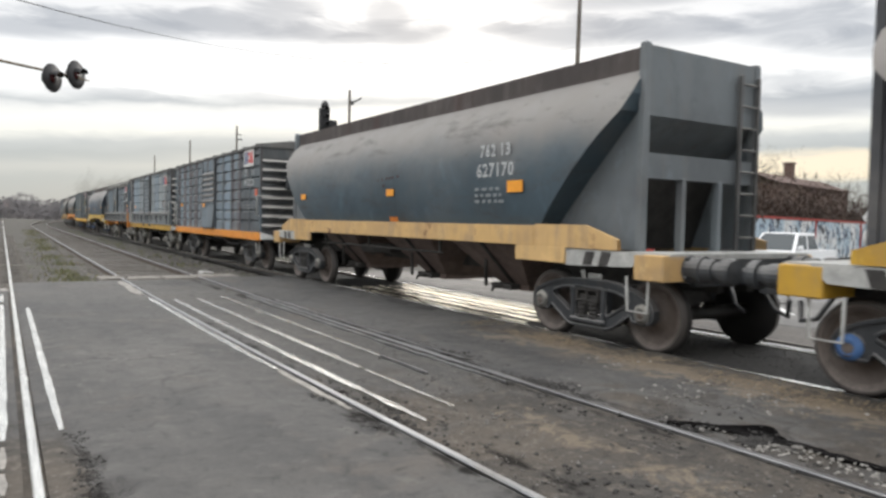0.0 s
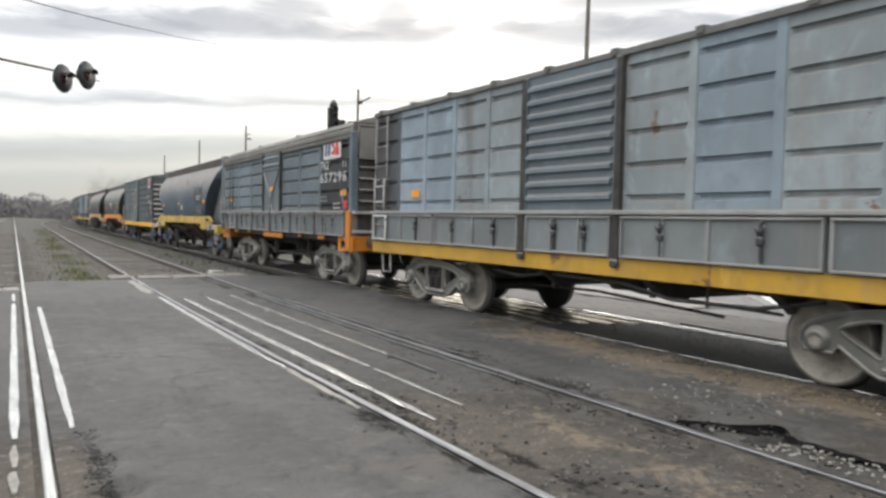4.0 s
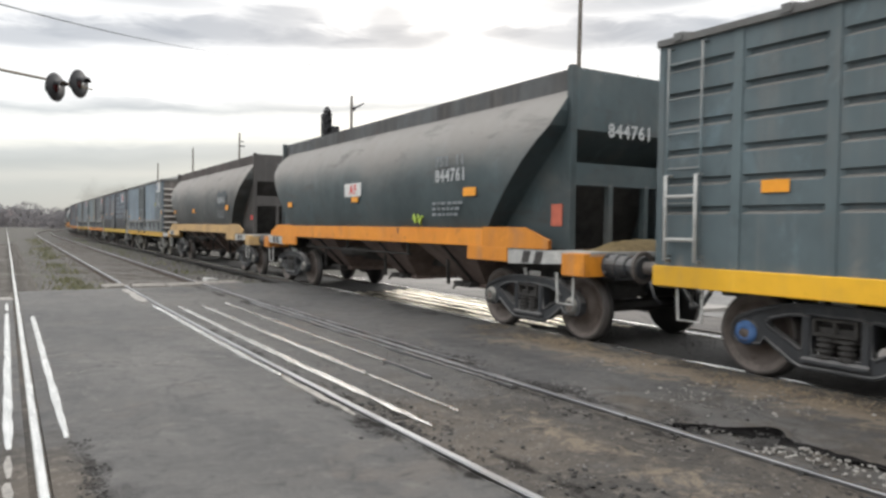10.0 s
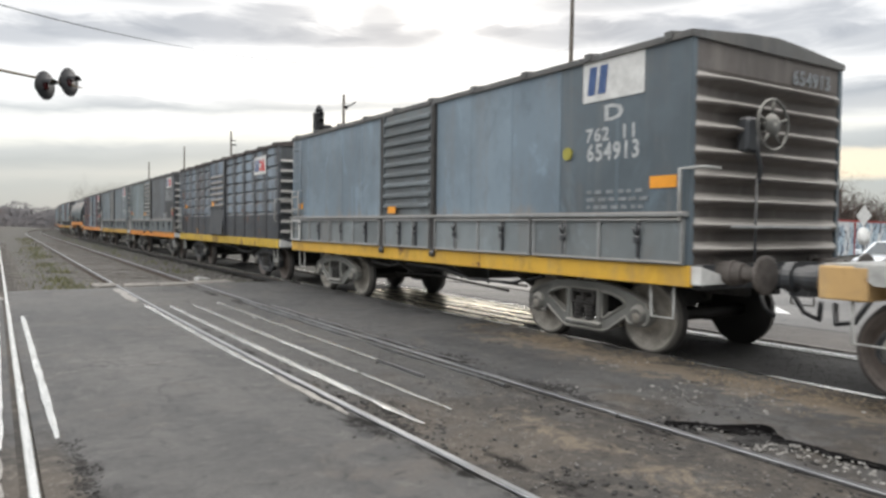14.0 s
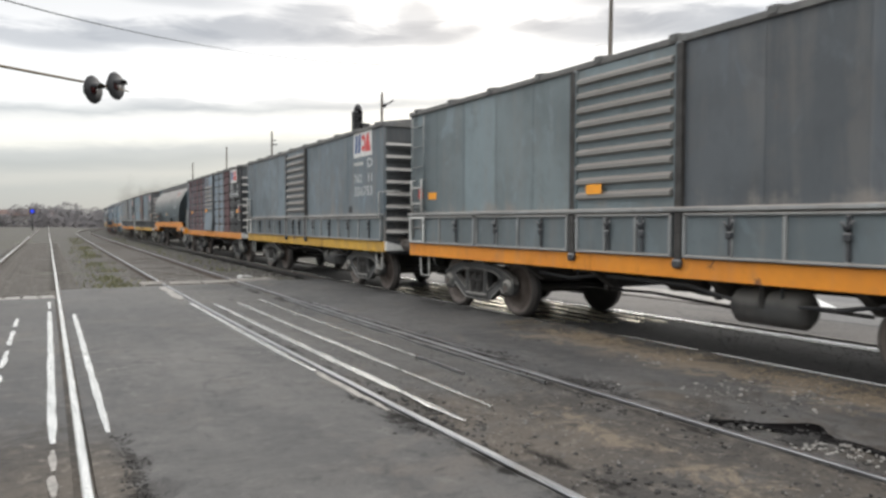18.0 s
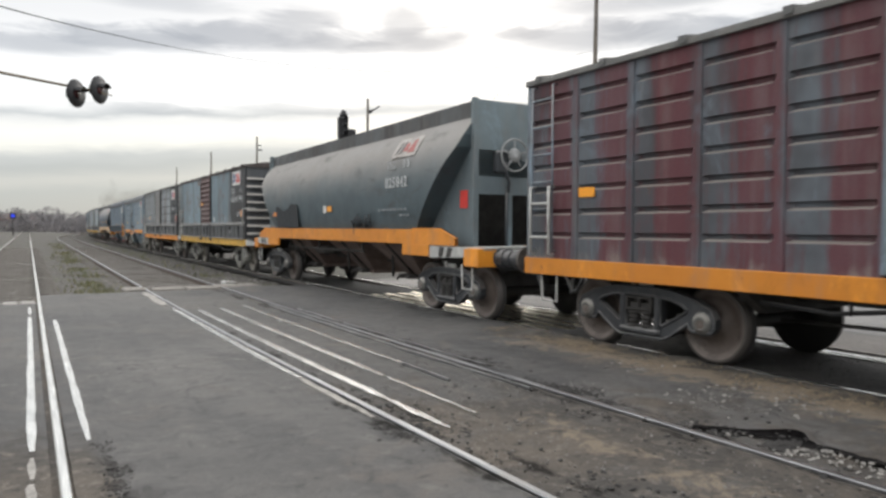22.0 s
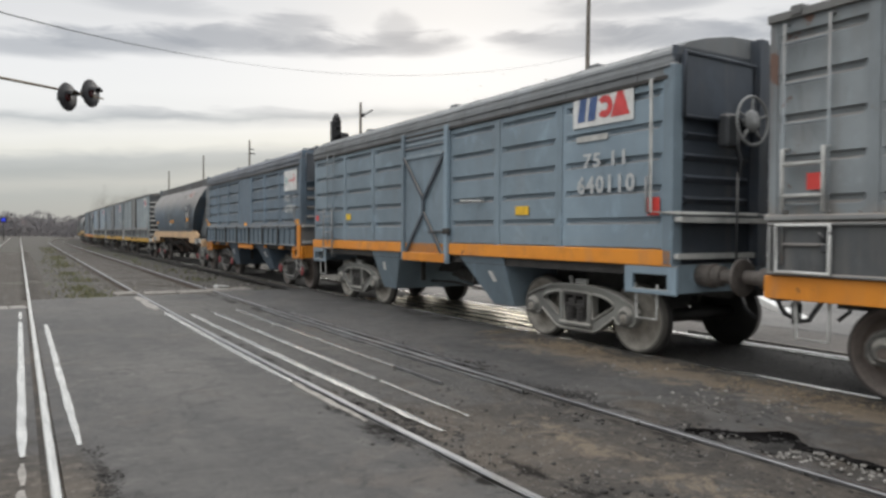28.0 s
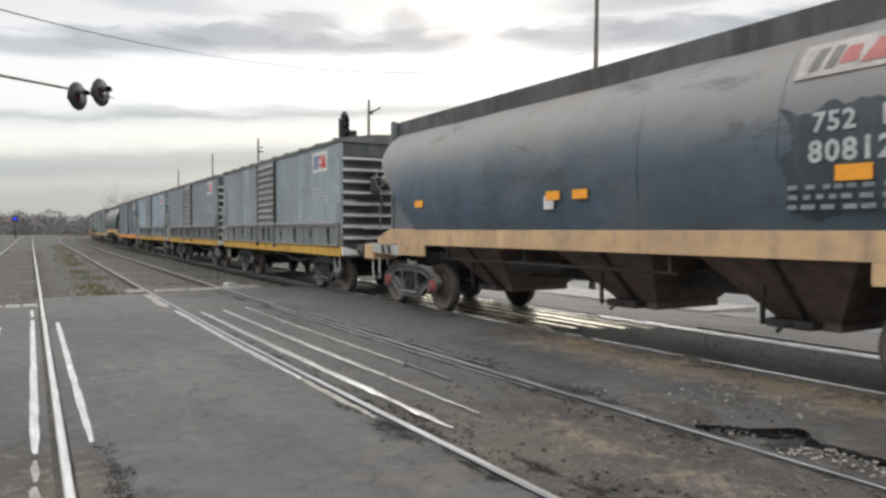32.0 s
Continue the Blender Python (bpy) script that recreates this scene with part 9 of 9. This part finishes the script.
    w = box(16, 206.4, 11.4, "plain", (0.205, 0.222, 0.228), "pale grey grooved boxcar with dark stains and drop flaps", sill=ORANGE_SILL, flaps=FLAP_DARK, ribs_all=True, dust=0.35, rust=0.4, blots=0.35, patch=0.3, patch_col=(0.06, 0.05, 0.048),
            bogie=BOGIE_GREY, wheel=WHEEL, end_paint=FLAP_PALE, ridge=3.6, panel_paint={k: paint("dark_front_paint", (0.05, 0.055, 0.06), None, 0.3, 0.1, 0.6, 69) for k in (0, 1)})
    logo(w, -4.6, 3.1, X), lettering("635524", 0.24, -4.6, 2.4, X, LETTER, w), tag(w, 3.6, 2.0, X), tag(w, -5.4, 1.9, X, REDTAG, 0.2, 0.25), tag(w, 5.2, 1.95, HW + 0.06, REDTAG, 0.15, 0.15)
    w = box(17, 218.55, 10.75, "round", (0.162, 0.204, 0.232), "light blue-grey covered wagon with a domed roof and crossed door braces", sill=ORANGE_SILL, door="cross", dark_trim=paint("navy_brace_paint", (0.055, 0.07, 0.085), None, 0.15, 0.05, 0.55, 58, lit_dust=0.8), chutes=True, dust=0.12, rust=0.0,
            roof_paint=paint("grey_roof_paint", (0.16, 0.17, 0.175), None, 0.3, 0.0, 0.65, 70), bogie=BOGIE_GREY, wheel=WHEEL_PALE, end_paint=NAVY_END, hood_paint=NAVY_END)
    logo(w, -4.3, 3.0, X, 1.02, 0.42), lettering("75 11", 0.24, -4.35, 2.36, X, LETTER, w, wide=0.71), lettering("640110", 0.29, -4.35, 2.06, X, LETTER, w, wide=0.97)
    flat_plate("logo_shape", -4.4, -3.85, 2.61, 2.68, X, PALE, w)
    part("grab_iron", Mesh().tube([(-HW, -5.12, 3.18), (-HW - 0.07, -5.12, 3.18), (-HW - 0.07, -5.12, 1.72), (-HW - 0.05, -5.42, 1.70), (0.9, -5.50, 1.70)], 0.02), PALE, w, "long pale grab iron round the corner")
    part("grab_iron", Mesh().tube([(-HW, -1.75, 1.96), (-HW - 0.06, -1.75, 1.96), (-HW - 0.06, -1.2, 1.98), (-HW, -1.2, 1.98)], 0.018), PALE, w)
    tag(w, -2.73, 1.79, X, plain("amber_tag", (0.75, 0.45, 0.02)), 0.3), tag(w, 3.3, 1.8, X, plain("yellow_tag", (0.75, 0.5, 0.02)), 0.24), tag(w, -5.12, 1.78, X, REDTAG, 0.17, 0.2), tag(w, 5.1, 1.8, X, REDTAG, 0.14, 0.12)
    w = box(18, 230.15, 10.6, "round", (0.094, 0.127, 0.158), "blue-grey covered wagon with drop flaps, chutes and a domed roof", sill=ORANGE_SILL, dust=0.12, rust=0.0, inset=1.65, chutes=True, chute_paint=paint("slate_chute_paint", (0.070, 0.098, 0.128), None, 0.1, 0.05, 0.6, 94), flap_stile=paint("slate_stile_paint", (0.075, 0.095, 0.115), None, 0.2, 0.05, 0.6, 93),
            flap_rim=paint("blue_flap_edge_paint", (0.165, 0.21, 0.25), None, 0.35, 0.05, 0.6, 99, lit_dust=0.9), flaps=paint("blue_flap_paint", (0.12, 0.165, 0.20), None, 0.2, 0.0, 0.55, 72), roof_paint=paint("slate_roof_paint", (0.11, 0.12, 0.135), None, 0.25, 0.0, 0.6, 73), cap=RED_CAP, step_paint=ORANGE_SILL, bogie=BOGIE_SOOT)
    flat_plate("logo_board", -5.0, -4.0, 2.55, 3.07, X, WHITE, w)
    teal, d = plain("logo_teal", (0.08, 0.28, 0.30)), -X - 0.006
    for ya, za, yb, zb, r, mt in ((-4.10, 2.68, -4.13, 2.93, 0.022, teal), (-4.10, 2.92, -4.24, 2.84, 0.02, teal), (-4.13, 2.82, -4.26, 2.80, 0.018, teal), (-4.20, 2.80, -4.30, 2.74, 0.014, teal), (-4.36, 2.80, -4.66, 2.815, 0.022, LOGO_RED),
                              (-4.68, 2.82, -4.86, 2.86, 0.020, LOGO_RED), (-4.76, 2.98, -4.80, 2.86, 0.013, LOGO_RED), (-4.79, 2.86, -4.70, 2.71, 0.013, LOGO_RED), (-4.80, 2.86, -4.90, 2.74, 0.013, LOGO_RED)):
        n = Vector((0, za - zb, yb - ya)).normalized() * r
        part("logo_shape", Mesh().quad((d, ya + n.y, za + n.z), (d, yb + n.y, zb + n.z), (d, yb - n.y, zb - n.z), (d, ya - n.y, za - n.z)), mt, w)
    lettering("752  11", 0.24, -4.45, 2.34, X, LETTER, w, wide=0.84), lettering("637850", 0.3, -4.44, 2.07, X, LETTER, w, wide=0.82)
    tag(w, -5.06, 1.74, X, None, 0.34), tag(w, -0.13, 1.7, X), tag(w, 5.0, 1.76, X)
    w = box(19, 242.65, 12.8, "hopper", (0.08, 0.122, 0.168), "slate blue covered grain hopper with a faded ochre sill", sill=paint("pale_ochre_sill_paint", (0.60, 0.395, 0.215), (0.48, 0.32, 0.19), 0.45, 0.25, 0.6, 84, blots=0.3), dust=0.3, cap=RED_CAP, bogie=BOGIE_MID, col2=(0.06, 0.085, 0.105), blots=0.1, bay_paint=BAY_GREY)
    h = -242.65
    tag(w, 242.37 + h, 1.93, HW + 0.085), tag(w, 242.0 + h + 0.9, 1.93, HW + 0.085), tag(w, 238.94 + h, 1.97, HW + 0.09, None, 0.32, 0.14), tag(w, 246.6 + h, 1.93, HW + 0.07), tag(w, 236.94 + h, 1.9, 1.08, None, 0.36, 0.14)
    flat_plate("notice", 242.9 + h, 243.1 + h, 1.75, 1.93, HW + 0.072, WHITE, w)
    body_logo(w, -3.55, 2.86, 3.2, 0.95, False), ragged_field("number_field", -4.3, -3.05, 1.62, 2.6, DARK_FIELD, w, 0.0165), lettering("752  11", 0.24, -3.75, 2.42, HW + 0.094, LETTER, w), lettering("808121", 0.27, -3.75, 2.16, HW + 0.094, LETTER, w), small_print(w, -3.1, 1.86, HW + 0.07, 3, 0.9)
    lettering("808121", 0.24, 0, 0, 0, LETTER, w, True).matrix_basis = Matrix(((1, 0, 0, -0.15), (0, 0, -1, -5.79), (0, 1, 0, 2.92), (0, 0, 0, 1)))
    # the tail
    c = 256.1
    tail = [("plain", (0.198, 0.226, 0.234), YELLOW, FLAP_GREY), ("plain", (0.154, 0.180, 0.198), YELLOW, FLAP_DARK), ("plain", (0.216, 0.260, 0.296), YELLOW, FLAP_GREY), ("ribbed", (0.144, 0.172, 0.190), ORANGE_SILL, None),
            ("hopper", (0.083, 0.105, 0.120), CREAM, None), ("ribbed", (0.198, 0.216, 0.216), YELLOW, None), ("plain", (0.162, 0.180, 0.198), ORANGE_SILL, FLAP_GREY), ("hopper", (0.090, 0.105, 0.120), ORANGE_SILL, None),
            ("ribbed", (0.180, 0.198, 0.216), YELLOW, None), ("plain", (0.180, 0.216, 0.234), YELLOW, FLAP_GREY)]
    for i, (style, col, sill, fl) in enumerate(tail):
        L = 12.8 if style == "hopper" else 11.45
        if i:
            c += L / 2
        w = box(20 + i, c, L, style, col, {"plain": "grey smooth-sided boxcar with drop flaps", "ribbed": "grey ribbed boxcar with a painted sill", "hopper": "slate covered grain hopper"}[style],
                sill=sill, **({"flaps": fl} if fl else {}))
        if style != "hopper":
            logo(w, -4.4, 3.1, X)
            small_print(w, -3.9, 2.45, X, 4, 1.0, LETTER)
        c += L / 2 + 1.15


consist()


def on_track(a):
    """A place on the running track, a metres along it from the eye, and how it turns there."""
    x = MAIN_X + bend(a)
    d = (bend(a + 0.5) - bend(a - 0.5))
    return x, a - 0.5 * 0.029 * 0.029 * max(0.0, a - 12) - (max(0.0, a - 85) ** 3 / (6 * 700 ** 2) + 0.029 * max(0.0, a - 85) ** 2 / 1400), d


def wagon_pose(a, half_base):
    (x0, y0, _), (x1, y1, _) = on_track(a - half_base), on_track(a + half_base)
    return pose((x0 + x1) / 2, (y0 + y1) / 2, 0.0, 0, 0, -math.degrees(math.atan2(x1 - x0, y1 - y0)))


def motions():
    for w, c, L, inset in TRAIN:
        walk(w, [(t / 2, wagon_pose(c - gone(t / 2), L / 2 - inset)) for t in range(65)])
    for w, y, a0 in WHEELSETS:
        rows, last = [], None
        for k in range(0, 961, 2):
            t = k / 30
            a = a0 + y - gone(t)
            if -12 < a < 70:
                last = pose(0, y, WHEEL_R, math.degrees((gone(t) - a0) / WHEEL_R) % 360.0)
                rows.append((t, last))
        if not rows:
            continue
        if rows[0][0] > 0:
            rows.insert(0, (0.0, rows[0][1]))
        if rows[-1][0] < 32:
            rows.append((32.0, rows[-1][1]))
        walk(w, rows)


motions()
